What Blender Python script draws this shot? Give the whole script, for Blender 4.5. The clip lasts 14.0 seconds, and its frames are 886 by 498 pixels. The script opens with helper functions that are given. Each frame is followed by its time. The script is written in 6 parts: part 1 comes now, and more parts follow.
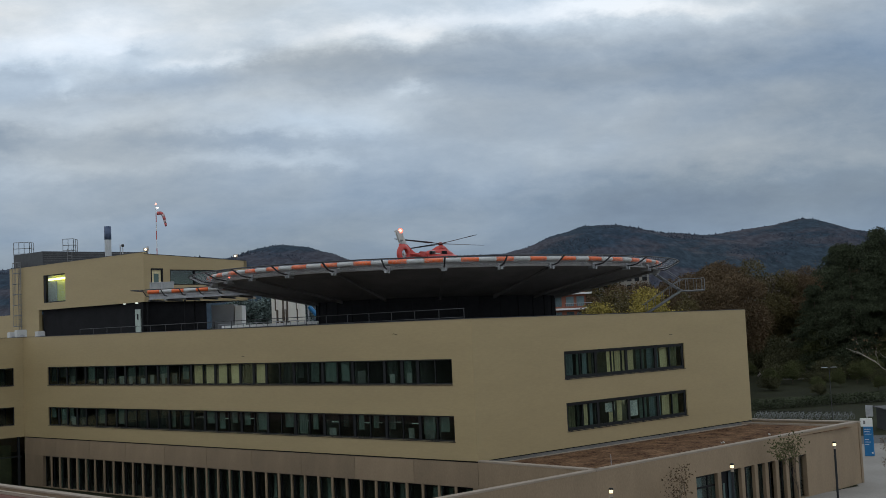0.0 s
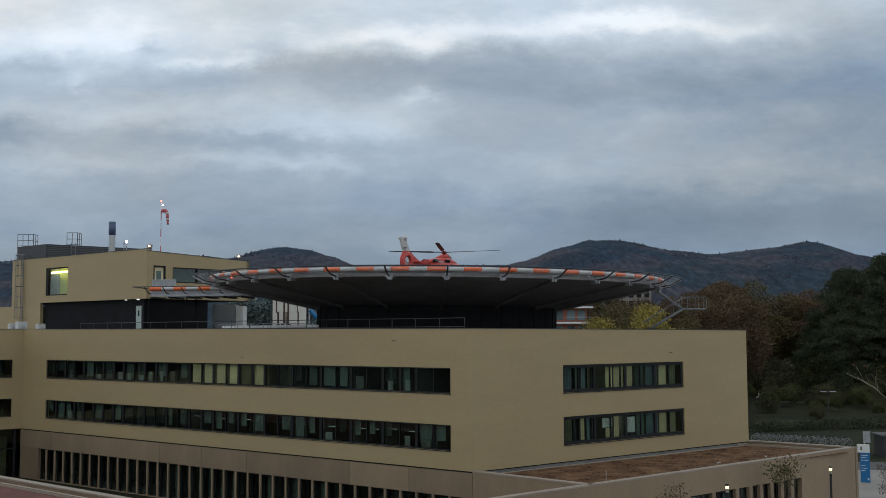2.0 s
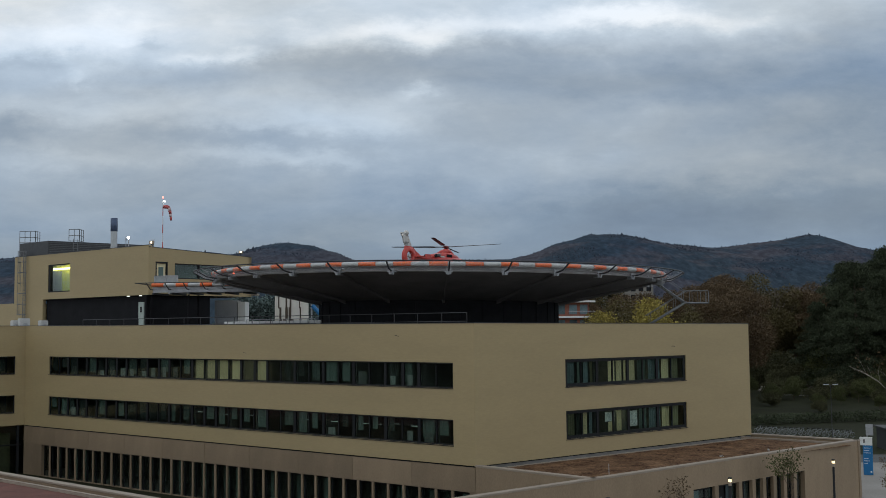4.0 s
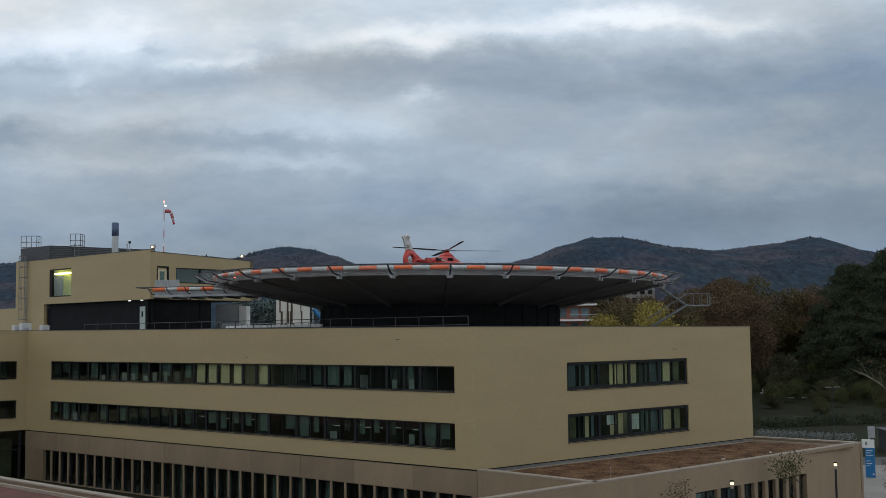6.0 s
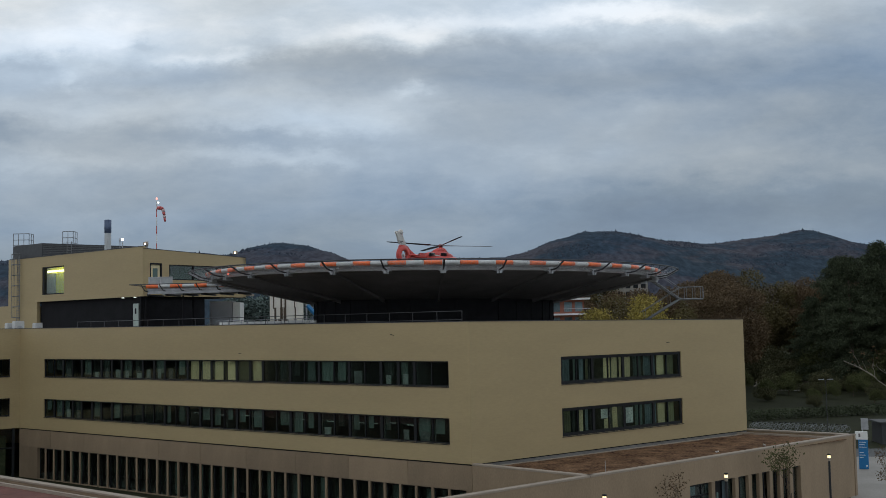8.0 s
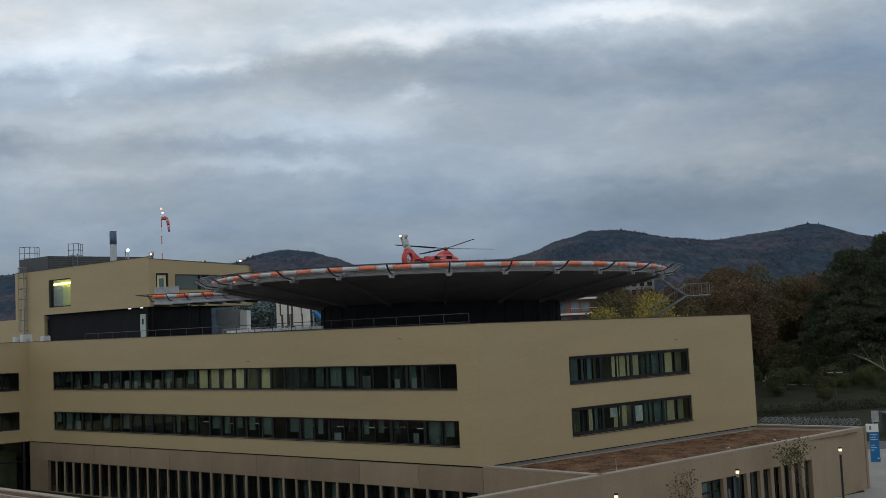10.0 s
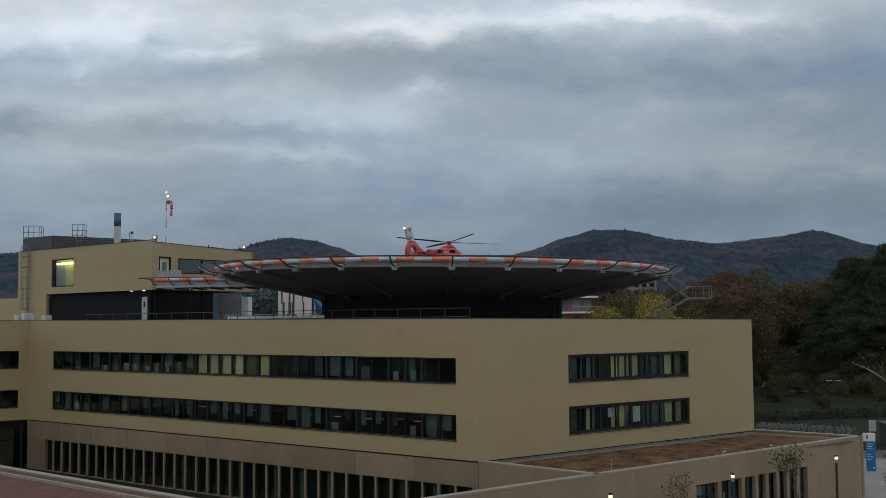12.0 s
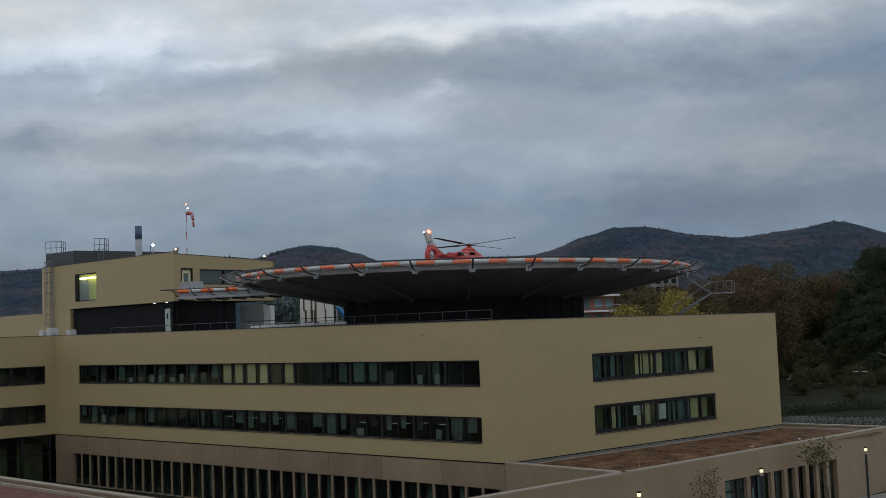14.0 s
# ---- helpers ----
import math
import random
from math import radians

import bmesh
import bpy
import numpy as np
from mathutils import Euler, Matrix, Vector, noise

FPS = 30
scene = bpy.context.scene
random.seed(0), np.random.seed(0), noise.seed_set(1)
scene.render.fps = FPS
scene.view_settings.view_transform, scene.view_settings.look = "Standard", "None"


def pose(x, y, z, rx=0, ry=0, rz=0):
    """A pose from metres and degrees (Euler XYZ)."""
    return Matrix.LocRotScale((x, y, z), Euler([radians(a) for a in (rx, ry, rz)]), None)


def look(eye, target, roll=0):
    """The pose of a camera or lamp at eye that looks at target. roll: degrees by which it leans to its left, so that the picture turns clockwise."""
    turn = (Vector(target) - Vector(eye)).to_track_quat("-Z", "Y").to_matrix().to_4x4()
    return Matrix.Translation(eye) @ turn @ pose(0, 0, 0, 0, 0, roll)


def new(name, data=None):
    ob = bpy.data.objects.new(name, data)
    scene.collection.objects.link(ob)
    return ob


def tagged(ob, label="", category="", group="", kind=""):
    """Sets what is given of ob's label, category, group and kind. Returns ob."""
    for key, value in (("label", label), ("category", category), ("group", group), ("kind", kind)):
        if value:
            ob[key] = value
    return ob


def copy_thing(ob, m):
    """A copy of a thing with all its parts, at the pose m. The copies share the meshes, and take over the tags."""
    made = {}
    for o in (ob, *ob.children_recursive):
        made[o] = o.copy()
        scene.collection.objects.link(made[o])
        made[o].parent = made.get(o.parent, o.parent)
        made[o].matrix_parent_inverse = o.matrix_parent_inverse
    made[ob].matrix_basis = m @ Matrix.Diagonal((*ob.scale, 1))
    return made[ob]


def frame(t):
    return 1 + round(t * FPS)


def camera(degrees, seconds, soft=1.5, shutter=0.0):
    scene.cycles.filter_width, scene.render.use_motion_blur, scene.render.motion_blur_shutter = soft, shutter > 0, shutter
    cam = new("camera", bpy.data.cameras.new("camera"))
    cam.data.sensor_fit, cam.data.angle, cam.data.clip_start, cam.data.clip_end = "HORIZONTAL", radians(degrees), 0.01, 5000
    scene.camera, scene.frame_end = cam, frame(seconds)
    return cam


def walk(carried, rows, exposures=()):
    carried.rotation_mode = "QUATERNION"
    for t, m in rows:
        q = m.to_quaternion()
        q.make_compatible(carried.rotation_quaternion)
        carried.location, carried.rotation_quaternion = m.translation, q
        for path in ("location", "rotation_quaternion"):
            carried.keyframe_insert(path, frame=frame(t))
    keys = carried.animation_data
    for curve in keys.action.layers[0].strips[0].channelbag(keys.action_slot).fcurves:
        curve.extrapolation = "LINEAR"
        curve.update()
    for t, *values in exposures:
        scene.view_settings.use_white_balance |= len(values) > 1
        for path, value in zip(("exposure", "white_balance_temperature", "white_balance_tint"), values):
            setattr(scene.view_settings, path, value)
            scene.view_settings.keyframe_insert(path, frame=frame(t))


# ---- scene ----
EYE_Z = 14.8
cam = camera(44.0, 14.0, soft=0.85)
# seconds, yaw, pitch, roll of the hand-held camera at an upper window
TURNS = [
    (0, 0.070, 4.010, 2.569),
    (0.5, 0.452, 3.803, 2.185),
    (1, 0.510, 4.057, 1.614),
    (1.5, 0.285, 4.404, 0.841),
    (2, 0.080, 4.463, 0.270),
    (2.5, 0.138, 4.277, 0.332),
    (3, 0.033, 4.342, 0.517),
    (5.5, 0.442, 3.915, 0.528),
    (6, 0.268, 4.378, 0.707),
    (6.5, 0.036, 4.641, 1.163),
    (7, -0.132, 4.367, 1.479),
    (7.5, -0.055, 4.098, 1.088),
    (10, 0.323, 4.278, 2.529),
    (10.5, 0.080, 3.534, 3.831),
    (11, 0.266, 3.622, 2.888),
    (11.5, 0.308, 3.943, 1.182),
    (12, 0.354, 3.949, 0.450),
    (12.5, 0.187, 4.130, 0.104),
    (13, 0.067, 3.227, 0.889),
    (13.5, 0.583, 3.903, 1.303),
    (14, 1.521, 4.131, 2.178),
]
walk(cam, [(t, pose(0, 0, EYE_Z, 90 + p, r, y)) for t, y, p, r in TURNS], [(0, 0.0), (3, 0.0), (6.5, 0.0), (10, -0.05), (11, -0.06), (12.5, -0.19), (14, -0.2)])

# ---- light ----
SUN_EL, SUN_AZ = radians(38), radians(-60)
world = bpy.data.worlds.new("overcast_sky")
scene.world = world
world.use_nodes = True


def sky_nodes():
    nt = world.node_tree
    nt.nodes.clear()
    N, L = nt.nodes.new, nt.links.new

    def math_node(op, a, b=None, clamp=False):
        n = N("ShaderNodeMath")
        n.operation, n.use_clamp = op, clamp
        for i, v in enumerate((a, b)):
            if v is None:
                continue
            if isinstance(v, (int, float)):
                n.inputs[i].default_value = v
            else:
                L(v, n.inputs[i])
        return n.outputs[0]

    co = N("ShaderNodeTexCoord").outputs["Generated"]
    sep = N("ShaderNodeSeparateXYZ")
    L(co, sep.inputs[0])
    up = math_node("MAXIMUM", sep.outputs[2], 0.0)
    ahead = math_node("MAXIMUM", sep.outputs[1], 0.05)
    comb = N("ShaderNodeCombineXYZ")
    L(math_node("DIVIDE", sep.outputs[0], ahead), comb.inputs[0])
    L(math_node("DIVIDE", up, ahead), comb.inputs[1])

    def cloud(scale, detail, rough, sx, sy, off, warp, src=None):
        mp = N("ShaderNodeMapping")
        mp.inputs["Scale"].default_value = (sx, sy, 1)
        mp.inputs["Location"].default_value = off
        L(src or comb.outputs[0], mp.inputs[0])
        n = N("ShaderNodeTexNoise")
        n.inputs["Scale"].default_value = scale
        n.inputs["Detail"].default_value = detail
        n.inputs["Roughness"].default_value = rough
        n.inputs["Distortion"].default_value = warp
        L(mp.outputs[0], n.inputs["Vector"])
        return n

    # ragged outlines: the cloud masses are bent by a coarse and a fine turbulence
    bend = cloud(7.0, 6, 0.64, 1.0, 1.7, (0.3, 0.7, 0), 0.0)
    off = N("ShaderNodeVectorMath")
    off.operation = "MULTIPLY_ADD"
    L(bend.outputs["Color"], off.inputs[0])
    off.inputs[1].default_value = (0.22, 0.075, 0)
    off.inputs[2].default_value = (-0.11, -0.0375, 0)
    bent = N("ShaderNodeVectorMath")
    L(comb.outputs[0], bent.inputs[0])
    L(off.outputs[0], bent.inputs[1])
    bs = N("ShaderNodeSeparateXYZ")
    L(bent.outputs[0], bs.inputs[0])
    mid = cloud(8.0, 7, 0.6, 0.75, 2.0, (1.3, 4.2, 0), 0.3).outputs[0]
    fine = cloud(20.0, 8, 0.66, 0.8, 2.0, (7.0, 2.0, 0), 0.2).outputs[0]
    lift = math_node("MULTIPLY", math_node("MINIMUM", math_node("SUBTRACT", bs.outputs[1], 0.10), 0.25), 1.1)
    dens = math_node("ADD", math_node("ADD", math_node("MULTIPLY", mid, 0.17), math_node("MULTIPLY", fine, 0.13)), math_node("ADD", lift, 0.252))
    # bright breaks and thick grey masses: azimuth, height, half widths, strength
    for u0, v0, su, sv, amp in CLOUDS:
        a = math_node("POWER", math_node("ABSOLUTE", math_node("DIVIDE", math_node("SUBTRACT", bs.outputs[0], u0), su)), 2.0)
        b = math_node("POWER", math_node("ABSOLUTE", math_node("DIVIDE", math_node("SUBTRACT", bs.outputs[1], v0), sv)), 2.0)
        g = math_node("EXPONENT", math_node("MULTIPLY", math_node("ADD", a, b), -1.0))
        dens = math_node("ADD", dens, math_node("MULTIPLY", g, amp))
    ramp = N("ShaderNodeValToRGB")
    cr = ramp.color_ramp
    cr.elements[0].position, cr.elements[0].color = 0.22, (0.135, 0.183, 0.255, 1)
    cr.elements[1].position, cr.elements[1].color = 0.78, (0.86, 0.91, 0.95, 1)
    for pos, col in ((0.36, (0.208, 0.275, 0.360, 1)), (0.50, (0.358, 0.424, 0.492, 1)), (0.63, (0.55, 0.63, 0.70, 1))):
        e = cr.elements.new(pos)
        e.color = col
    L(dens, ramp.inputs[0])
    # faint lilac and blue veils within the grey
    veil = N("ShaderNodeMix")
    veil.data_type, veil.blend_type = "RGBA", "MULTIPLY"
    tint = N("ShaderNodeValToRGB")
    tint.color_ramp.elements[0].position, tint.color_ramp.elements[0].color = 0.36, (0.95, 0.99, 1.05, 1)
    tint.color_ramp.elements[1].position, tint.color_ramp.elements[1].color = 0.64, (1.05, 1.0, 0.95, 1)
    L(cloud(4.0, 3, 0.5, 0.7, 2.6, (5.0, 1.0, 0), 0.3).outputs[0], tint.inputs[0])
    veil.inputs[0].default_value = 1.0
    L(ramp.outputs[0], veil.inputs[6])
    L(tint.outputs[0], veil.inputs[7])
    # the overcast grows brighter overhead
    bright = math_node("ADD", math_node("MULTIPLY", math_node("MAXIMUM", math_node("SUBTRACT", up, 0.32), 0.0), ZENITH), 1.0)
    mul = N("ShaderNodeVectorMath")
    mul.operation = "SCALE"
    L(veil.outputs[2], mul.inputs[0])
    L(bright, mul.inputs["Scale"])
    sky = N("ShaderNodeTexSky")
    sky.sky_type, sky.sun_disc = "NISHITA", False
    sky.sun_elevation, sky.sun_rotation = SUN_EL, SUN_AZ
    bg1, bg2, add, out = N("ShaderNodeBackground"), N("ShaderNodeBackground"), N("ShaderNodeAddShader"), N("ShaderNodeOutputWorld")
    L(mul.outputs[0], bg1.inputs[0])
    bg1.inputs[1].default_value = SKY
    L(sky.outputs[0], bg2.inputs[0])
    bg2.inputs[1].default_value = 0.006
    L(bg1.outputs[0], add.inputs[0])
    L(bg2.outputs[0], add.inputs[1])
    L(add.outputs[0], out.inputs[0])


SKY, ZENITH = 1.0, 0.0
CLOUDS = [
    (0.17, 0.290, 0.10, 0.014, 0.20), (-0.03, 0.279, 0.12, 0.012, 0.15), (-0.34, 0.272, 0.11, 0.028, 0.17), (-0.20, 0.256, 0.04, 0.008, 0.12),
    (-0.08, 0.249, 0.14, 0.015, -0.09), (0.08, 0.236, 0.13, 0.022, -0.07), (-0.24, 0.233, 0.15, 0.012, -0.03), (-0.265, 0.268, 0.025, 0.007, -0.09),
    (-0.40, 0.250, 0.06, 0.008, -0.08), (-0.34, 0.238, 0.025, 0.006, 0.07), (-0.04, 0.217, 0.025, 0.008, 0.10), (-0.31, 0.205, 0.12, 0.016, 0.07),
    (-0.11, 0.193, 0.09, 0.022, 0.09), (-0.40, 0.187, 0.05, 0.014, -0.10), (-0.18, 0.176, 0.09, 0.008, -0.08), (-0.14, 0.157, 0.08, 0.008, 0.07),
    (-0.30, 0.158, 0.14, 0.015, 0.06), (0.24, 0.228, 0.20, 0.026, -0.08), (0.21, 0.205, 0.04, 0.010, 0.04), (0.42, 0.235, 0.17, 0.07, -0.13),
    (0.36, 0.142, 0.22, 0.014, 0.04), (0.05, 0.150, 0.12, 0.014, 0.05), (0.30, 0.100, 0.26, 0.022, -0.11), (0.42, 0.165, 0.16, 0.035, -0.07),
]
sky_nodes()
sun = new("sun", bpy.data.lights.new("sun", "SUN"))
sun.data.energy, sun.data.angle, sun.data.color = 0.12, radians(25), (1.0, 0.95, 0.88)
sun.matrix_basis = look((0, 0, 100), (60, 80, 0))

# ---- materials ----
MATS = {}


def surface(name, base, rough=0.6, metal=0.0, var=0.12, scale=1.0, fine=14.0, bump=0.1, tint=None, spec=0.5, island=0.0, objvar=0.0, stretch=(1, 1, 1), lo=0.3, hi=0.72):
    """A material with stains at one scale, grain at another and a fine relief."""
    if name in MATS:
        return MATS[name]
    m = bpy.data.materials.new(name)
    m.use_nodes = True
    nt = m.node_tree
    N, L = nt.nodes.new, nt.links.new
    b = nt.nodes["Principled BSDF"]
    co = N("ShaderNodeTexCoord").outputs["Object"]
    mp = N("ShaderNodeMapping")
    mp.inputs["Scale"].default_value = stretch
    L(co, mp.inputs[0])
    n1, n2 = N("ShaderNodeTexNoise"), N("ShaderNodeTexNoise")
    for n, s, d in ((n1, scale, 5), (n2, fine, 4)):
        n.inputs["Scale"].default_value, n.inputs["Detail"].default_value = s, d
        n.inputs["Roughness"].default_value = 0.6
        L(mp.outputs[0], n.inputs["Vector"])
    dark = tuple(c * (1 - 2.2 * var) for c in base)
    light = tint or tuple(min(1, c * (1 + 1.6 * var)) for c in base)
    ramp = N("ShaderNodeValToRGB")
    ramp.color_ramp.elements[0].position, ramp.color_ramp.elements[0].color = lo, (*dark, 1)
    ramp.color_ramp.elements[1].position, ramp.color_ramp.elements[1].color = hi, (*light, 1)
    mix = N("ShaderNodeMath")
    mix.operation = "MULTIPLY_ADD"
    L(n2.outputs[0], mix.inputs[0])
    mix.inputs[1].default_value = 0.45
    half = N("ShaderNodeMath")
    half.operation = "MULTIPLY_ADD"
    L(n1.outputs[0], half.inputs[0])
    half.inputs[1].default_value, half.inputs[2].default_value = 0.55, 0.0
    L(half.outputs[0], mix.inputs[2])
    last = mix.outputs[0]
    for amount, src in ((island, "island"), (objvar, "object")):
        if amount:
            r = N("ShaderNodeNewGeometry").outputs["Random Per Island"] if src == "island" else N("ShaderNodeObjectInfo").outputs["Random"]
            q = N("ShaderNodeMath")
            q.operation = "MULTIPLY_ADD"
            L(r, q.inputs[0])
            q.inputs[1].default_value = amount
            q2 = N("ShaderNodeMath")
            q2.operation = "SUBTRACT"
            L(last, q2.inputs[0])
            q2.inputs[1].default_value = amount / 2
            L(q2.outputs[0], q.inputs[2])
            last = q.outputs[0]
    L(last, ramp.inputs[0])
    L(ramp.outputs[0], b.inputs["Base Color"])
    b.inputs["Roughness"].default_value, b.inputs["Metallic"].default_value = rough, metal
    b.inputs["Specular IOR Level"].default_value = spec
    if bump:
        bp = N("ShaderNodeBump")
        bp.inputs["Strength"].default_value, bp.inputs["Distance"].default_value = bump, 0.05
        L(n2.outputs[0], bp.inputs["Height"])
        L(bp.outputs[0], b.inputs["Normal"])
    MATS[name] = m
    return m


def glow(name, colour, strength):
    if name not in MATS:
        m = bpy.data.materials.new(name)
        m.use_nodes = True
        b = m.node_tree.nodes["Principled BSDF"]
        b.inputs["Base Color"].default_value = (*colour, 1)
        b.inputs["Emission Color"].default_value = (*colour, 1)
        b.inputs["Emission Strength"].default_value = strength
        MATS[name] = m
    return MATS[name]


def glass(name, tint, rough=0.02, see=0.6):
    """Window glass: a clear pane that mirrors at a slant."""
    if name in MATS:
        return MATS[name]
    m = bpy.data.materials.new(name)
    m.use_nodes = True
    nt = m.node_tree
    nt.nodes.clear()
    N, L = nt.nodes.new, nt.links.new
    tr, gl, mix, out, fr = N("ShaderNodeBsdfTransparent"), N("ShaderNodeBsdfGlossy"), N("ShaderNodeMixShader"), N("ShaderNodeOutputMaterial"), N("ShaderNodeLayerWeight")
    tr.inputs[0].default_value = (*[c * see for c in tint], 1)
    gl.inputs[0].default_value = (0.85, 0.92, 0.95, 1)
    gl.inputs[1].default_value = rough
    fr.inputs[0].default_value = 0.5
    power, scale = N("ShaderNodeMath"), N("ShaderNodeMath")
    power.operation, power.inputs[1].default_value = "POWER", 4.0
    scale.operation, scale.inputs[1].default_value, scale.inputs[2].default_value = "MULTIPLY_ADD", 0.8, 0.035
    L(fr.outputs["Facing"], power.inputs[0])
    L(power.outputs[0], scale.inputs[0])
    L(scale.outputs[0], mix.inputs[0])
    L(tr.outputs[0], mix.inputs[1])
    L(gl.outputs[0], mix.inputs[2])
    L(mix.outputs[0], out.inputs[0])
    MATS[name] = m
    return m


CLAD = surface("gold_beige_cladding", (0.382, 0.292, 0.152), 0.6, 0.0, 0.055, 0.3, 7, 0.02, stretch=(0.3, 0.3, 1.3))
CONCRETE = surface("pink_grey_concrete", (0.258, 0.187, 0.118), 0.75, 0, 0.12, 0.45, 12, 0.12, objvar=0.25, stretch=(1, 1, 0.5))
COPING = surface("pale_concrete_coping", (0.30, 0.245, 0.192), 0.7, 0, 0.12, 0.8, 18, 0.1)
FRAME = surface("anthracite_frame", (0.014, 0.015, 0.017), 0.6, 0.0, 0.1, 2, 30, 0, spec=0.2)
GLASS = glass("tinted_glass", (0.93, 0.98, 0.94), 0.02, 0.86)
BLACK = surface("black_louvre", (0.014, 0.014, 0.016), 0.85, 0, 0.2, 1, 20, 0.05, spec=0.15)
UNDER = surface("dark_steel_underside", (0.17, 0.158, 0.155), 0.6, 0.2, 0.2, 0.6, 12, 0.05)
ROOFGRAVEL = surface("grey_roof_gravel", (0.20, 0.19, 0.175), 0.9, 0, 0.2, 0.5, 30, 0.4)
SEDUM = surface("brown_sedum_roof", (0.115, 0.050, 0.032), 0.95, 0, 0.34, 0.6, 4.5, 0.9, tint=(0.235, 0.140, 0.080), spec=0.05, lo=0.36, hi=0.66)
REDROOF = surface("red_brown_roof_chippings", (0.135, 0.050, 0.036), 0.95, 0, 0.25, 0.8, 12, 0.6)
STEEL = surface("galvanised_steel", (0.42, 0.43, 0.45), 0.45, 0.5, 0.15, 2, 25, 0.03)
DARKSTEEL = surface("dark_grey_steel", (0.06, 0.062, 0.066), 0.5, 0.4, 0.15, 2, 25, 0.03)
ORANGE = surface("orange_red_paint", (0.85, 0.17, 0.05), 0.45, 0, 0.08, 2, 20, 0.02)
WHITE = surface("white_paint", (0.74, 0.74, 0.72), 0.5, 0, 0.06, 2, 20, 0.02)
# the dimness of the rooms is put into this dark wall colour
INTERIOR = surface("painted_dim_room", (0.075, 0.09, 0.088), 0.8, 0, 0.25, 0.4, 3, 0)
CURTAIN = surface("pale_curtain", (0.42, 0.44, 0.38), 0.9, 0, 0.18, 0.5, 6, 0.1, objvar=0.5)
PAVING = surface("pale_paving", (0.25, 0.23, 0.205), 0.85, 0, 0.12, 0.25, 8, 0.15)
GRASS = surface("dark_grass", (0.024, 0.026, 0.012), 0.95, 0, 0.3, 0.05, 1.5, 0.5, spec=0.1)
BARK = surface("brown_bark", (0.10, 0.075, 0.055), 0.9, 0, 0.25, 1.5, 12, 0.6)
BIRCH = surface("pale_bark", (0.36, 0.32, 0.27), 0.9, 0, 0.25, 1.5, 12, 0.4)
NEEDLE = surface("dark_needles", (0.064, 0.076, 0.046), 0.9, 0, 0.3, 0.4, 4, 0, island=0.22, spec=0.05)
LEAF_BROWN = surface("brown_autumn_leaves", (0.122, 0.084, 0.048), 0.85, 0, 0.25, 0.12, 4, 0, island=0.22, spec=0.15)
LEAF_OLIVE = surface("olive_autumn_leaves", (0.112, 0.091, 0.040), 0.85, 0, 0.25, 0.12, 4, 0, island=0.22, spec=0.15)
LEAF_YELLOW = surface("yellow_autumn_leaves", (0.31, 0.25, 0.065), 0.8, 0, 0.2, 0.3, 4, 0, island=0.6, spec=0.15)
LEAF_GREEN = surface("dull_green_leaves", (0.088, 0.096, 0.040), 0.85, 0, 0.25, 0.25, 4, 0, island=0.22, spec=0.1)
LEAF_DARK = surface("dark_green_leaves", (0.082, 0.080, 0.040), 0.85, 0, 0.3, 0.3, 4, 0, island=0.22, spec=0.15)


def woodland(name, bare, green, patch, stretch, lo=0.50, hi=0.56):
    """Far woods: brown leafless stands with dark evergreen patches, and a grain of single crowns."""
    m = bpy.data.materials.new(name)
    m.use_nodes = True
    nt = m.node_tree
    N, L = nt.nodes.new, nt.links.new
    b = nt.nodes["Principled BSDF"]
    co = N("ShaderNodeTexCoord").outputs["Object"]
    mp = N("ShaderNodeMapping")
    mp.inputs["Scale"].default_value = stretch
    L(co, mp.inputs[0])

    grain = N("ShaderNodeMapping")
    grain.inputs["Scale"].default_value = (1, 0.28, 1)
    L(co, grain.inputs[0])

    def tex(scale, detail, rough, vector):
        n = N("ShaderNodeTexNoise")
        n.inputs["Scale"].default_value, n.inputs["Detail"].default_value, n.inputs["Roughness"].default_value = scale, detail, rough
        L(vector, n.inputs["Vector"])
        return n.outputs[0]

    def blend(fac, a, c):
        r = N("ShaderNodeValToRGB")
        r.color_ramp.elements[0].position, r.color_ramp.elements[0].color = fac[1], (*a, 1)
        r.color_ramp.elements[1].position, r.color_ramp.elements[1].color = fac[2], (*c, 1)
        L(fac[0], r.inputs[0])
        return r.outputs[0]

    stand = blend((tex(patch, 6, 0.62, mp.outputs[0]), lo, hi), bare, green)
    shade = blend((tex(0.085, 4, 0.7, grain.outputs[0]), 0.34, 0.66), (0.62, 0.62, 0.64), (1.36, 1.36, 1.34))
    broad = blend((tex(0.004, 3, 0.5, mp.outputs[0]), 0.35, 0.65), (0.86, 0.92, 1.0), (1.14, 1.06, 1.0))
    col = stand
    for other in (shade, broad):
        mix = N("ShaderNodeMix")
        mix.data_type, mix.blend_type = "RGBA", "MULTIPLY"
        mix.inputs[0].default_value = 1.0
        L(col, mix.inputs[6])
        L(other, mix.inputs[7])
        col = mix.outputs[2]
    L(col, b.inputs["Base Color"])
    b.inputs["Roughness"].default_value, b.inputs["Specular IOR Level"].default_value = 0.95, 0.05
    return m


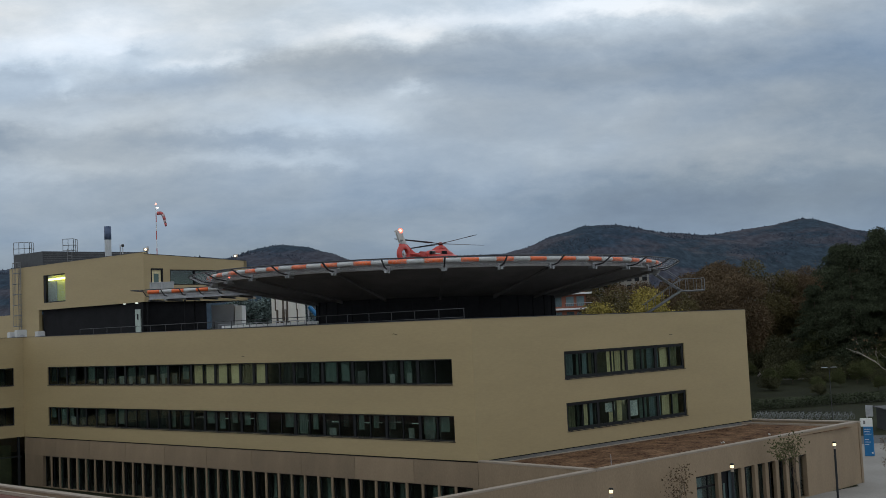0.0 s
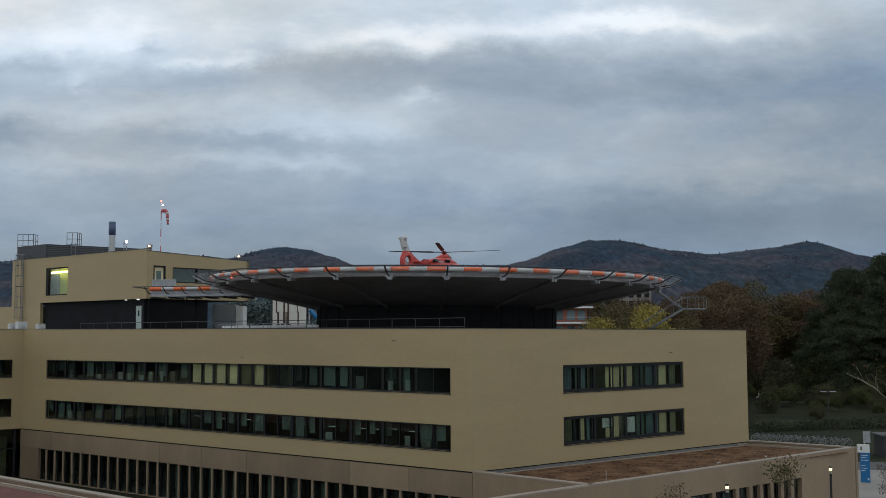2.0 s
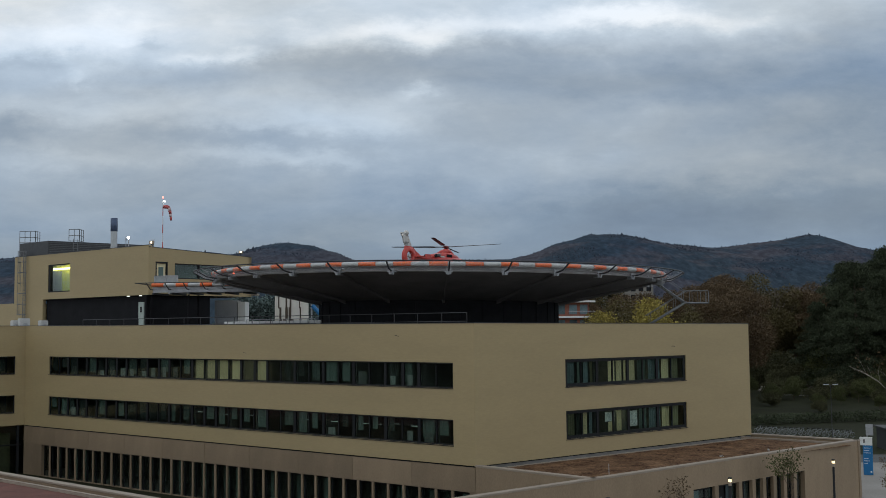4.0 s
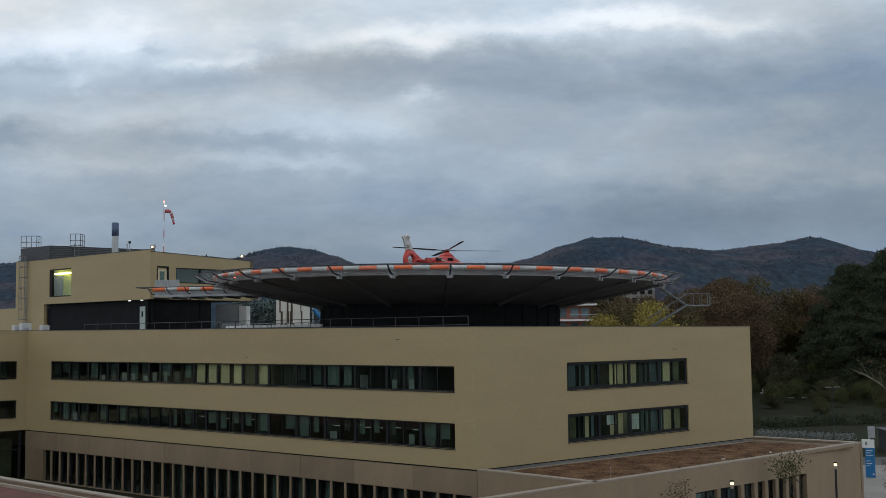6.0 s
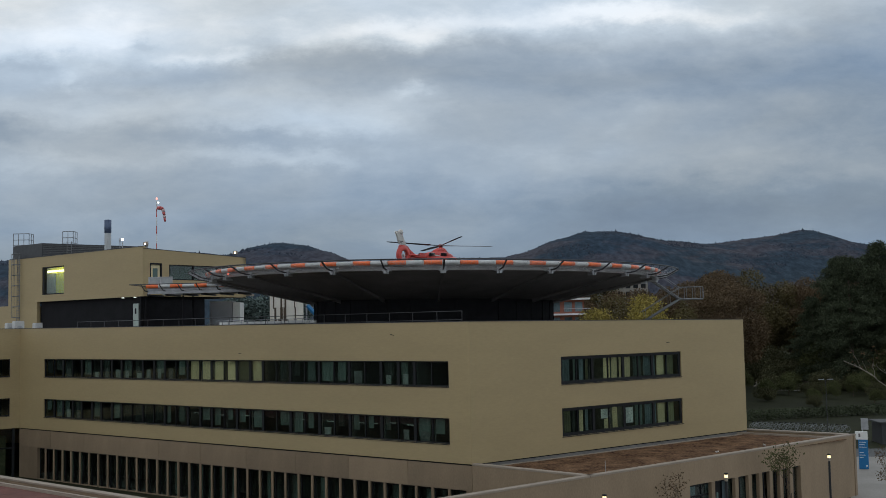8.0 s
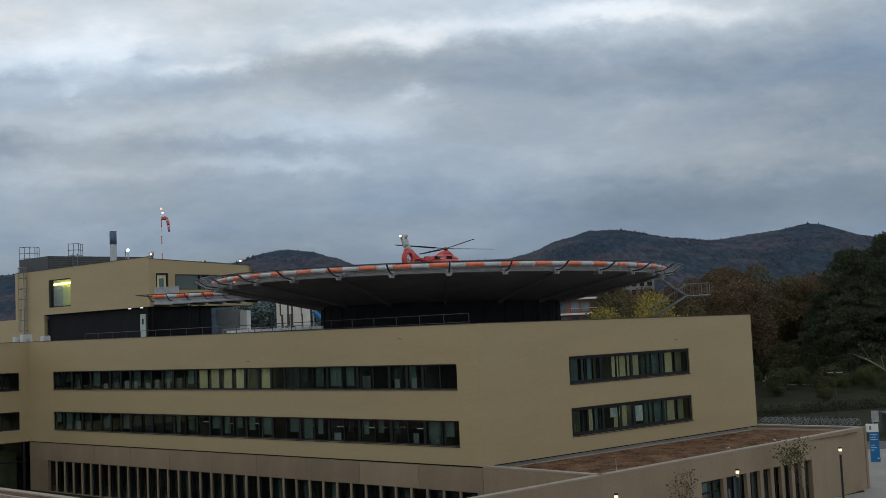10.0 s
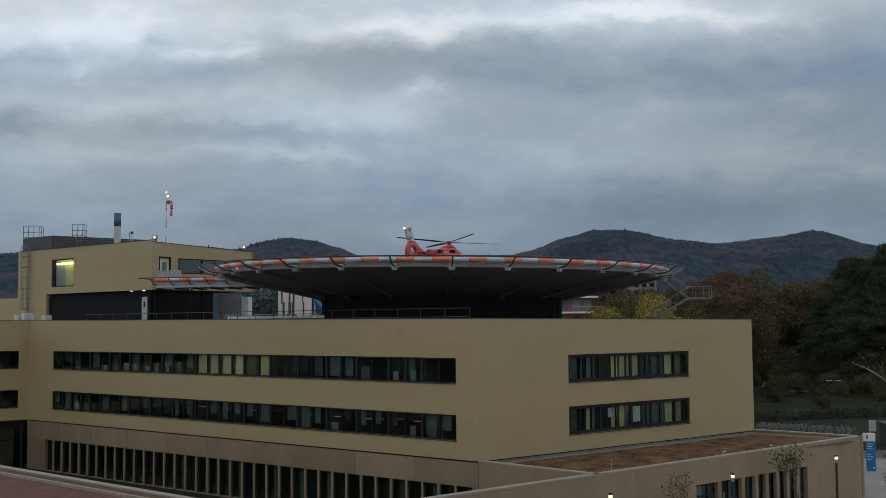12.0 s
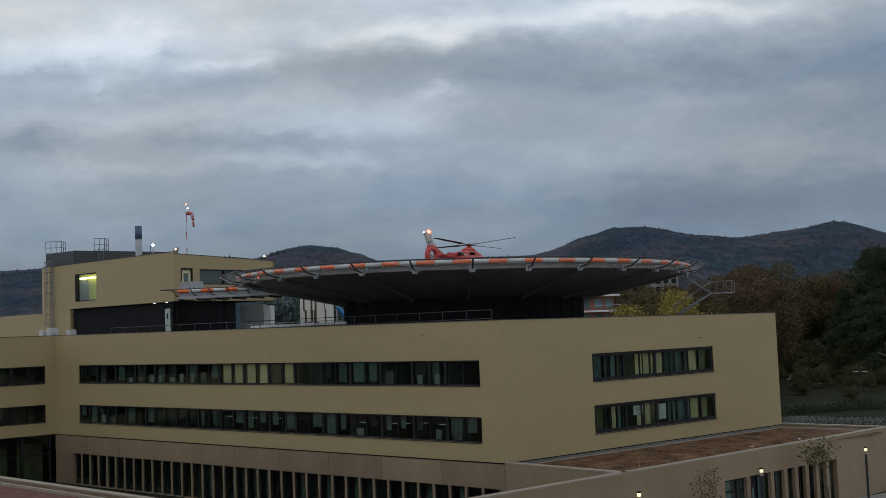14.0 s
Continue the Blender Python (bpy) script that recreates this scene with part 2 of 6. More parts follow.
# aerial haze is mixed into the bluish hill and crown colours
HILL = woodland("hazed_wooded_hillside", (0.052, 0.053, 0.066), (0.026, 0.042, 0.060), 0.0085, (0.55, 0.35, 1.6), 0.46, 0.53)
FARHILL = woodland("far_hazed_hillside", (0.050, 0.066, 0.095), (0.036, 0.054, 0.082), 0.006, (0.5, 0.3, 1.4))
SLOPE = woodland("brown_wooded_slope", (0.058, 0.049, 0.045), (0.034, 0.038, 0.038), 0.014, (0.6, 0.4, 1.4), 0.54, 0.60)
FOREST = surface("hazed_forest_crowns", (0.028, 0.041, 0.064), 0.95, 0, 0.2, 0.007, 0.09, 0, island=0.16, tint=(0.060, 0.068, 0.086), spec=0.05)
BRICK = surface("orange_brick", (0.30, 0.115, 0.075), 0.85, 0, 0.15, 0.5, 14, 0.2)
BLUE = surface("blue_sign_panel", (0.012, 0.155, 0.37), 0.4, 0, 0.05, 2, 10, 0)
LIME = surface("lime_room_wall", (0.62, 0.60, 0.07), 0.8, 0, 0.08, 1, 8, 0)
ROAD = surface("grey_asphalt", (0.07, 0.07, 0.07), 0.85, 0, 0.15, 0.3, 15, 0.2)

# ---- building helpers ----
UP = Vector((0, 0, 1))


def world_matrix(ob):
    m = ob.matrix_basis.copy()
    while ob.parent:
        ob = ob.parent
        m = ob.matrix_basis @ m
    return m


def thing(name, x, y, z, label="", category="", group="", kind="", turn=0):
    ob = new(name)
    ob.empty_display_size = 0.3
    ob.matrix_basis = pose(x, y, z, 0, 0, turn)
    return tagged(ob, label, category, group, kind)


def part(name, bm, material, parent=None, label="", smooth=False):
    """Links a bmesh, given in world coordinates, as one mesh object under its thing or part."""
    me = bpy.data.meshes.new(name)
    if parent:
        bm.transform(world_matrix(parent).inverted())
    bm.normal_update()
    bm.to_mesh(me)
    bm.free()
    if smooth:
        for p in me.polygons:
            p.use_smooth = True
    for m in material if isinstance(material, (list, tuple)) else [material]:
        me.materials.append(m)
    ob = new(name, me)
    ob.parent = parent
    return tagged(ob, label)


def piece(name, me, m, parent, label=""):
    """An object of its own on a shared mesh, at the world pose m."""
    ob = new(name, me)
    ob.parent = parent
    ob.matrix_basis = world_matrix(parent).inverted() @ m
    return tagged(ob, label)


def mesh_of(name, bm, material):
    me = bpy.data.meshes.new(name)
    bm.normal_update()
    bm.to_mesh(me)
    bm.free()
    me.materials.append(material)
    return me


def box(bm, x0, x1, y0, y1, z0, z1, m=Matrix(), index=0):
    v = [bm.verts.new(m @ Vector((x, y, z))) for z in (z0, z1) for y in (y0, y1) for x in (x0, x1)]
    for f in ((0, 2, 3, 1), (4, 5, 7, 6), (0, 1, 5, 4), (2, 6, 7, 3), (0, 4, 6, 2), (1, 3, 7, 5)):
        bm.faces.new([v[i] for i in f]).material_index = index
    return v


def tube(bm, pts, radii, seg=6, closed=False, index=0):
    """A round bar along a line of points."""
    pts = [Vector(p) for p in pts]
    n = len(pts)
    if isinstance(radii, (int, float)):
        radii = [radii] * n
    rings = []
    for i, p in enumerate(pts):
        a = pts[i - 1] if (i or closed) else p
        b = pts[(i + 1) % n] if (i < n - 1 or closed) else p
        d = (b - a).normalized()
        s = d.cross(UP if abs(d.z) < 0.95 else Vector((1, 0, 0))).normalized()
        t = s.cross(d)
        rings.append([bm.verts.new(p + radii[i] * (math.cos(2 * math.pi * k / seg) * s + math.sin(2 * math.pi * k / seg) * t)) for k in range(seg)])
    for i in range(n if closed else n - 1):
        q, r = rings[i], rings[(i + 1) % n]
        for k in range(seg):
            bm.faces.new((q[k], q[(k + 1) % seg], r[(k + 1) % seg], r[k])).material_index = index
    if not closed:
        bm.faces.new(rings[0][::-1]).material_index = index
        bm.faces.new(rings[-1]).material_index = index


def lathe(bm, profile, seg=48, m=Matrix(), index=0):
    """A body turned round the z axis from (radius, height) pairs."""
    rings = [[bm.verts.new(m @ Vector((r * math.cos(2 * math.pi * k / seg), r * math.sin(2 * math.pi * k / seg), z))) for k in range(seg)] for r, z in profile]
    for q, r in zip(rings, rings[1:]):
        for k in range(seg):
            bm.faces.new((q[k], q[(k + 1) % seg], r[(k + 1) % seg], r[k])).material_index = index
    return rings


def prism(bm, poly, z0, z1, index=0):
    """A flat polygon raised from z0 to z1."""
    a = [bm.verts.new((x, y, z0)) for x, y in poly]
    b = [bm.verts.new((x, y, z1)) for x, y in poly]
    n = len(poly)
    bm.faces.new(a[::-1]).material_index = index
    bm.faces.new(b).material_index = index
    for i in range(n):
        bm.faces.new((a[i], a[(i + 1) % n], b[(i + 1) % n], b[i])).material_index = index


def facade(o, d):
    """The frame of a wall: x along it, y into the building, z up from the ground."""
    x = Vector((d[0], d[1], 0)).normalized()
    y = UP.cross(x)
    return Matrix(((x.x, y.x, 0, o[0]), (x.y, y.y, 0, o[1]), (0, 0, 1, 0), (0, 0, 0, 1)))


def pierced(bm, m, x0, x1, z0, z1, thick, holes):
    """One solid wall with rectangular openings (x0, x1, z0, z1) that go through it."""
    xs = sorted({x0, x1, *[h[0] for h in holes], *[h[1] for h in holes]})
    zs = sorted({z0, z1, *[h[2] for h in holes], *[h[3] for h in holes]})
    verts = {}

    def corner(i, j, k):
        if (i, j, k) not in verts:
            verts[i, j, k] = bm.verts.new(m @ Vector((xs[i], thick * k, zs[j])))
        return verts[i, j, k]

    def solid(i, j):
        if not (0 <= i < len(xs) - 1 and 0 <= j < len(zs) - 1):
            return False
        x, z = (xs[i] + xs[i + 1]) / 2, (zs[j] + zs[j + 1]) / 2
        return not any(h[0] < x < h[1] and h[2] < z < h[3] for h in holes)

    for i in range(len(xs) - 1):
        for j in range(len(zs) - 1):
            if not solid(i, j):
                continue
            bm.faces.new([corner(*c) for c in ((i, j, 0), (i + 1, j, 0), (i + 1, j + 1, 0), (i, j + 1, 0))])
            bm.faces.new([corner(*c) for c in ((i, j, 1), (i, j + 1, 1), (i + 1, j + 1, 1), (i + 1, j, 1))])
            for ok, (a, b) in ((solid(i - 1, j), ((i, j + 1), (i, j))), (solid(i + 1, j), ((i + 1, j), (i + 1, j + 1))), (solid(i, j - 1), ((i, j), (i + 1, j))), (solid(i, j + 1), ((i + 1, j + 1), (i, j + 1)))):
                if not ok:
                    bm.faces.new([corner(*a, 0), corner(*a, 1), corner(*b, 1), corner(*b, 0)])

# ---- ground and distance ----
DL, DR = Vector((-0.7713, 0.6364)), Vector((0.7687, 0.6396))
CORNER = Vector((1.95, 78.59))
INNER = CORNER + DL * 60.84
WINGEND = INNER - DR * 42
FAREND = CORNER + DR * 33.0


def ground_sheet():
    bm = bmesh.new()
    xs = [-4600, -2000, -900, -400, -150, 0, 150, 400, 900, 2000, 4600]
    ys = [-900, -300, -60, 60, 160, 400, 900, 2000, 4700]
    g = [[bm.verts.new((x, y, 0)) for x in xs] for y in ys]
    for a, b in zip(g, g[1:]):
        for i in range(len(xs) - 1):
            bm.faces.new((a[i], a[i + 1], b[i + 1], b[i]))
    ob = part("ground", bm, GRASS)
    tagged(ob, "dark autumn grass and meadow reaching to the hills", "ground", kind="structure")
    bm = bmesh.new()
    e = FAREND + Vector((0.64, -0.77)) * 10
    prism(bm, [(-70, 20), (60, 20), (80, 118), (40, 128), (e.x, e.y), (e.x - 30, e.y - 20), (-70, 80)], 0.004, 0.04)
    tagged(part("pavement", bm, PAVING), "pale concrete paving beside the low annex", "pavement", kind="structure")
    bm = bmesh.new()
    prism(bm, [(44, 120), (140, 112), (140, 119), (44, 127.5)], 0.01, 0.05)
    tagged(part("road", bm, ROAD), "grey asphalt road behind the blue sign", "road", kind="structure")


def ridge_height(x, knots):
    """The height of a crest at x: rounded between a few summits and saddles."""
    if x <= knots[0][0]:
        return knots[0][1]
    for (x0, h0), (x1, h1) in zip(knots, knots[1:]):
        if x <= x1:
            t = (x - x0) / (x1 - x0)
            return h0 + (h1 - h0) * (0.35 * t + 0.65 * (t * t * (3 - 2 * t)))
    return knots[-1][1]


def hills():
    """Wooded hills as folded slopes with a crest of tree crowns."""
    ridges = [
        (3600, [(-2400, 200), (-1480, 246), (-990, 275), (-800, 262), (-600, 236), (-260, 226), (260, 228), (900, 240), (1600, 230), (2600, 200)], "low far ridge under the clouds"),
        (2500, [(-1500, 120), (-1010, 165), (-760, 150), (-560, 158), (-480, 176), (-410, 196), (-366, 201), (-314, 195), (-263, 179), (-190, 154), (-60, 110), (120, 60)], "rounded wooded hill, its brown blued by painted haze"),
        (2450, [(60, 120), (175, 162), (270, 194), (325, 209), (390, 207), (505, 184), (610, 177), (725, 189), (815, 203), (905, 174), (995, 134), (1300, 120), (1900, 90)], "long wooded ridge with two summits"),
        (1500, [(40, 14), (190, 28), (330, 38), (460, 46), (620, 44), (800, 36), (1300, 30)], "lower brown wooded slope before the ridge"),
    ]
    for dist, knots, label in ridges:
        bm = bmesh.new()
        nx, ny = 200, 34
        x0, x1 = knots[0][0], knots[-1][0]
        depth = dist * 0.30
        grid = []
        for j in range(ny + 1):
            row = []
            v = j / ny
            for i in range(nx + 1):
                x = x0 + (x1 - x0) * i / nx
                h = EYE_Z + ridge_height(x, knots) + 2
                y = dist - depth * (1 - v)
                fold = noise.fractal(Vector((x * 0.009 + y * 0.003, y * 0.0035, dist)), 0.75, 2.1, 5)
                z = h * (0.35 * v + 0.65 * math.sin(v * math.pi / 2)) + 5 * fold * (1 - v) * (0.4 + v) * 2 + 1.5 * fold * v
                row.append(bm.verts.new((x, y, z - 2)))
            grid.append(row)
        for a, b in zip(grid, grid[1:]):
            for i in range(nx):
                bm.faces.new((a[i], a[i + 1], b[i + 1], b[i]))
        back = [bm.verts.new((v.co.x, v.co.y + depth * 0.6, -5)) for v in grid[-1]]
        for i in range(nx):
            bm.faces.new((grid[-1][i], grid[-1][i + 1], back[i + 1], back[i]))
        crest = [v.co.copy() for v in grid[-1]]
        grid_co = [[v.co.copy() for v in row] for row in grid]
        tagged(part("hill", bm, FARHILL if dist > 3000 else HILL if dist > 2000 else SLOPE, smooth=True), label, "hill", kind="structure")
        # crowns of the trees along the crest
        rnd = random.Random(int(dist))
        vs, fs = [], []
        for i in range(16000):
            q = rnd.random() * (nx - 1)
            if i < 900 and dist > 1600:
                c = crest[int(q)].lerp(crest[int(q) + 1], q % 1)
                s = (dist / 2500 if dist < 3000 else 0.6) * rnd.uniform(1.2, 2.9)
            else:
                # evergreen stands in patches on the slope
                j = rnd.randrange(8, ny)
                c = grid_co[j][int(q)].lerp(grid_co[j][int(q) + 1], q % 1).lerp(grid_co[j + 1][int(q)], rnd.random())
                if noise.fractal(Vector((c.x * 0.006, c.y * 0.0012 + c.z * 0.014, dist * 0.7)), 0.8, 2.0, 3) < 0.22:
                    continue
                s = dist / 2500 * rnd.uniform(2.0, 3.6)
            k = len(vs)
            up = s * (rnd.uniform(0.35, 0.9) if rnd.random() < 0.85 else rnd.uniform(1.2, 1.9))
            for n in range(5):
                an = n * 1.2566 + rnd.random()
                vs.append((c.x + s * 0.8 * math.cos(an), c.y + s * 0.8 * math.sin(an), c.z - s * 0.3 + up * rnd.uniform(0.0, 0.25)))
            vs.append((c.x + rnd.uniform(-1, 1), c.y, c.z + up))
            for n in range(5):
                fs.append((k + n, k + (n + 1) % 5, k + 5))
        me = bpy.data.meshes.new("far_forest")
        me.from_pydata(vs, [], fs)
        for p in me.polygons:
            p.use_smooth = True
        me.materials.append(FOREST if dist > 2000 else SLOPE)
        tagged(new("far_forest", me), "mixed leafless and evergreen woods on the hill", "forest", kind="stuff")


ground_sheet()
hills()

# ---- the hospital block ----
FL = facade(INNER, -DL)
FR = facade(CORNER, DR)
FW = facade(WINGEND, DR)
TOP, ROOF, BASE = 15.1, 14.6, 5.1
UPPER, LOWER = (10.53, 12.38), (6.42, 8.27)
RIGHT_UPPER, RIGHT_LOWER = (10.3, 12.42), (6.33, 8.48)
hospital = thing("hospital_building", CORNER.x, CORNER.y, 0, "three-storey hospital block with gold-beige cladding and dark window bands", "building")


def unit_box(name, sx, sy, sz, material, bevel=0.0):
    bm = bmesh.new()
    box(bm, 0, sx, 0, sy, 0, sz)
    if bevel:
        bmesh.ops.bevel(bm, geom=bm.edges[:], offset=bevel, segments=1, affect="EDGES")
    return mesh_of(name, bm, material)


def window_band(m, x0, x1, z0, z1, pitch, blinds, border=0.09, seed=1, lit=()):
    """A band of windows: outer frame, mullions, panes and the blinds and room behind."""
    rnd = random.Random(seed)
    bm = bmesh.new()
    for a, b, c, d in ((x0, x1, z0, z0 + border), (x0, x1, z1 - border, z1), (x0, x0 + border, z0 + border, z1 - border), (x1 - border, x1, z0 + border, z1 - border)):
        box(bm, a, b, 0.10, 0.24, c, d, m)
    band = part("window", bm, FRAME, hospital, "dark-framed ribbon window")
    bm = bmesh.new()
    box(bm, x0 - 0.04, x1 + 0.04, -0.05, 0.10, z0 - 0.05, z0 - 0.004, m)
    part("sill", bm, FRAME, band)
    n = max(1, round((x1 - x0) / pitch))
    w = (x1 - x0) / n
    h = z1 - z0 - 2 * border
    pane = unit_box("pane", w - 0.07, 0.02, h, GLASS)
    mull = unit_box("mullion", 0.075, 0.13, h, FRAME)
    wide = unit_box("mullion", 0.26, 0.13, h, FRAME)
    for i in range(n):
        x = x0 + w * i
        ob = piece("pane", pane, m @ Matrix.Translation((x + 0.035, 0.16, z0 + border)), band)
        ob.visible_shadow = False
        if i:
            piece("mullion", wide if (i % 2 == 0 or rnd.random() < 0.2) else mull, m @ Matrix.Translation((x - (0.13 if i % 2 == 0 else 0.037), 0.105, z0 + border)), band)
        kind = blinds(i, n, rnd)
        if kind:
            frac, material, cover = kind
            a = x + 0.12 + rnd.uniform(0, 0.15)
            bm = bmesh.new()
            folds = 8
            ww = (w - 0.3) * cover
            vs = []
            for k in range(folds + 1):
                vs.append([bm.verts.new(m @ Vector((a + ww * k / folds, 0.34 + (0.03 if k % 2 else 0), z))) for z in (z1 - 0.1 - h * frac, z1 - 0.1)])
            for p, q in zip(vs, vs[1:]):
                bm.faces.new((p[0], q[0], q[1], p[1]))
            part("blind", bm, material, band)
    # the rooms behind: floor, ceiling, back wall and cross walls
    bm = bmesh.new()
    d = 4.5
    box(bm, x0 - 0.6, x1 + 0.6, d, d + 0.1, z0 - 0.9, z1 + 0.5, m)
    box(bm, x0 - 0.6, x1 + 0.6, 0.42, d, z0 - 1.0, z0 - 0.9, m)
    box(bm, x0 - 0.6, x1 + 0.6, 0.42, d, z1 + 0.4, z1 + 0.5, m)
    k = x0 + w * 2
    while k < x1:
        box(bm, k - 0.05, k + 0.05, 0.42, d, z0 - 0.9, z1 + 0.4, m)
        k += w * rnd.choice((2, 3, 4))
    part("room", bm, INTERIOR, hospital, "room behind the windows, painted dim")
    for i in lit:
        x = x0 + w * i
        bm = bmesh.new()
        box(bm, x + 0.2, x + w * 0.8, 0.7, 1.0, z1 + 0.30, z1 + 0.36, m)
        part("ceiling_light", bm, glow("room_light", (1.0, 0.9, 0.62), 14.0), band, "warm ceiling light")
    return band


PALE = surface("cream_roller_blind", (0.74, 0.64, 0.39), 0.9, 0, 0.1, 0.8, 6, 0.05, objvar=0.4)
# grey-green cloth serves as blinds and as painted dim reflections in panes
TEAL = surface("grey_green_blind_reflection", (0.075, 0.110, 0.102), 0.9, 0, 0.32, 0.8, 6, 0.05, objvar=0.9)


BLUISH = surface("blue_grey_blind", (0.13, 0.185, 0.205), 0.9, 0, 0.25, 0.8, 6, 0.05, objvar=0.6)
# a pale sheet colour that imitates a reflection in the pane
BRIGHT = surface("white_cyan_reflection", (0.70, 0.86, 0.88), 0.9, 0, 0.25, 1.2, 5, 0.05)


SILVER = surface("pale_paper", (0.16, 0.19, 0.185), 0.9, 0, 0.25, 2.0, 6, 0.0, objvar=0.8)
OLIVE = surface("olive_curtain", (0.20, 0.20, 0.115), 0.9, 0, 0.25, 0.9, 5, 0.05, objvar=0.5)


def upper_blinds(i, n, rnd):
    if i in (14, 15, 16, 17, 19):
        return (0.98, PALE, 0.85)
    if i == 18:
        return (0.98, OLIVE, 0.8)
    return (rnd.uniform(0.6, 1.0), TEAL, rnd.uniform(0.45, 0.95)) if rnd.random() < (0.55 if i < 14 else 0.8) else None


def lower_blinds(i, n, rnd):
    return (rnd.uniform(0.55, 1.0), TEAL, rnd.uniform(0.35, 0.95)) if rnd.random() < 0.7 else None


def no_blinds(i, n, rnd):
    return None


# the side rooms: start and end along the band, lower and upper end, cloth
SIDE_UPPER = [
    (0.02, 0.09, 0, 1, "blue"), (0.115, 0.14, 0, 1, "teal"), (0.16, 0.195, 0, 1, "blue"), (0.21, 0.232, 0, 1, "olive"), (0.355, 0.408, 0, 1, "pale"),
    (0.42, 0.468, 0, 1, "pale"), (0.482, 0.502, 0, 1, "pale"), (0.515, 0.578, 0, 1, "pale"), (0.60, 0.67, 0, 1, "teal"), (0.69, 0.755, 0, 1, "blue"),
    (0.775, 0.79, 0, 1, "blue"), (0.805, 0.872, 0, 1, "pale"), (0.885, 0.955, 0, 1, "olive"),
]
SIDE_LOWER = [
    (0.025, 0.088, 0, 1, "olive"), (0.10, 0.12, 0, 1, "teal"), (0.153, 0.185, 0, 1, "pale"), (0.20, 0.225, 0, 1, "blue"), (0.325, 0.40, 0.48, 0.92, "bright"),
    (0.35, 0.40, 0, 0.46, "pale"), (0.418, 0.458, 0, 1, "pale"), (0.51, 0.59, 0.15, 0.9, "bright"), (0.605, 0.67, 0, 1, "teal"), (0.69, 0.755, 0, 1, "blue"),
    (0.775, 0.79, 0, 1, "blue"), (0.802, 0.87, 0, 1, "pale"), (0.885, 0.95, 0, 1, "olive"),
]


def side_curtains(band, m, x0, x1, z0, z1, table):
    """Curtains, screens and glazed partitions close behind the side windows; bright pieces paint reflections."""
    cloths = {"blue": BLUISH, "teal": TEAL, "olive": OLIVE, "pale": PALE, "bright": BRIGHT}
    for f0, f1, g0, g1, cloth in table:
        bm = bmesh.new()
        a, b = x0 + (x1 - x0) * f0, x0 + (x1 - x0) * f1
        n = max(2, round((b - a) / 0.14))
        cols = [[bm.verts.new(m @ Vector((a + (b - a) * k / n, 0.36 + (0.03 if k % 2 else 0), z0 + 0.24 + (z1 - z0 - 0.48) * g))) for g in (g0, g1)] for k in range(n + 1)]
        for p, q in zip(cols, cols[1:]):
            bm.faces.new((p[0], q[0], q[1], p[1]))
        part("curtain", bm, cloths[cloth], band)


def desk_clutter(band, m, x0, w, z0, z1, panes, seed):
    """Papers and screens that stand on the sills of some panes."""
    rnd = random.Random(seed)
    for i in panes:
        a = x0 + w * i + rnd.uniform(0.35, 0.6)
        h = (z1 - z0) * rnd.uniform(0.25, 0.52)
        bm = bmesh.new()
        box(bm, a, a + rnd.uniform(0.45, 0.9), 0.30, 0.33, z0 + 0.1, z0 + 0.1 + h, m)
        part("paper", bm, SILVER, band, "pale paper leaning on the sill")


# glowing strips stand in for reflections of ceiling tubes in the panes
def tube_reflections(band, m, x0, w, z0, z1, panes, seed):
    rnd = random.Random(seed)
    for i in panes:
        a = x0 + w * i + rnd.uniform(0.25, 0.5)
        z = z0 + (z1 - z0) * rnd.uniform(0.58, 0.66)
        bm = bmesh.new()
        box(bm, a, a + rnd.uniform(0.5, 1.0), 0.6, 0.63, z, z + 0.035, m)
        part("tube_glow", bm, glow("tube_reflection", (0.75, 1.0, 0.95), 0.16), band, "dim glowing strip that imitates a tube light's reflection")


def climb(m, co):
    t = max(0.0, min(1.0, (m.inverted() @ co).x / (33.0 if m is FR else 60.84)))
    if m is FR:
        return 0.12 - 0.17 * t
    if m is FW:
        return 0.47
    return 0.47 - 0.35 * t


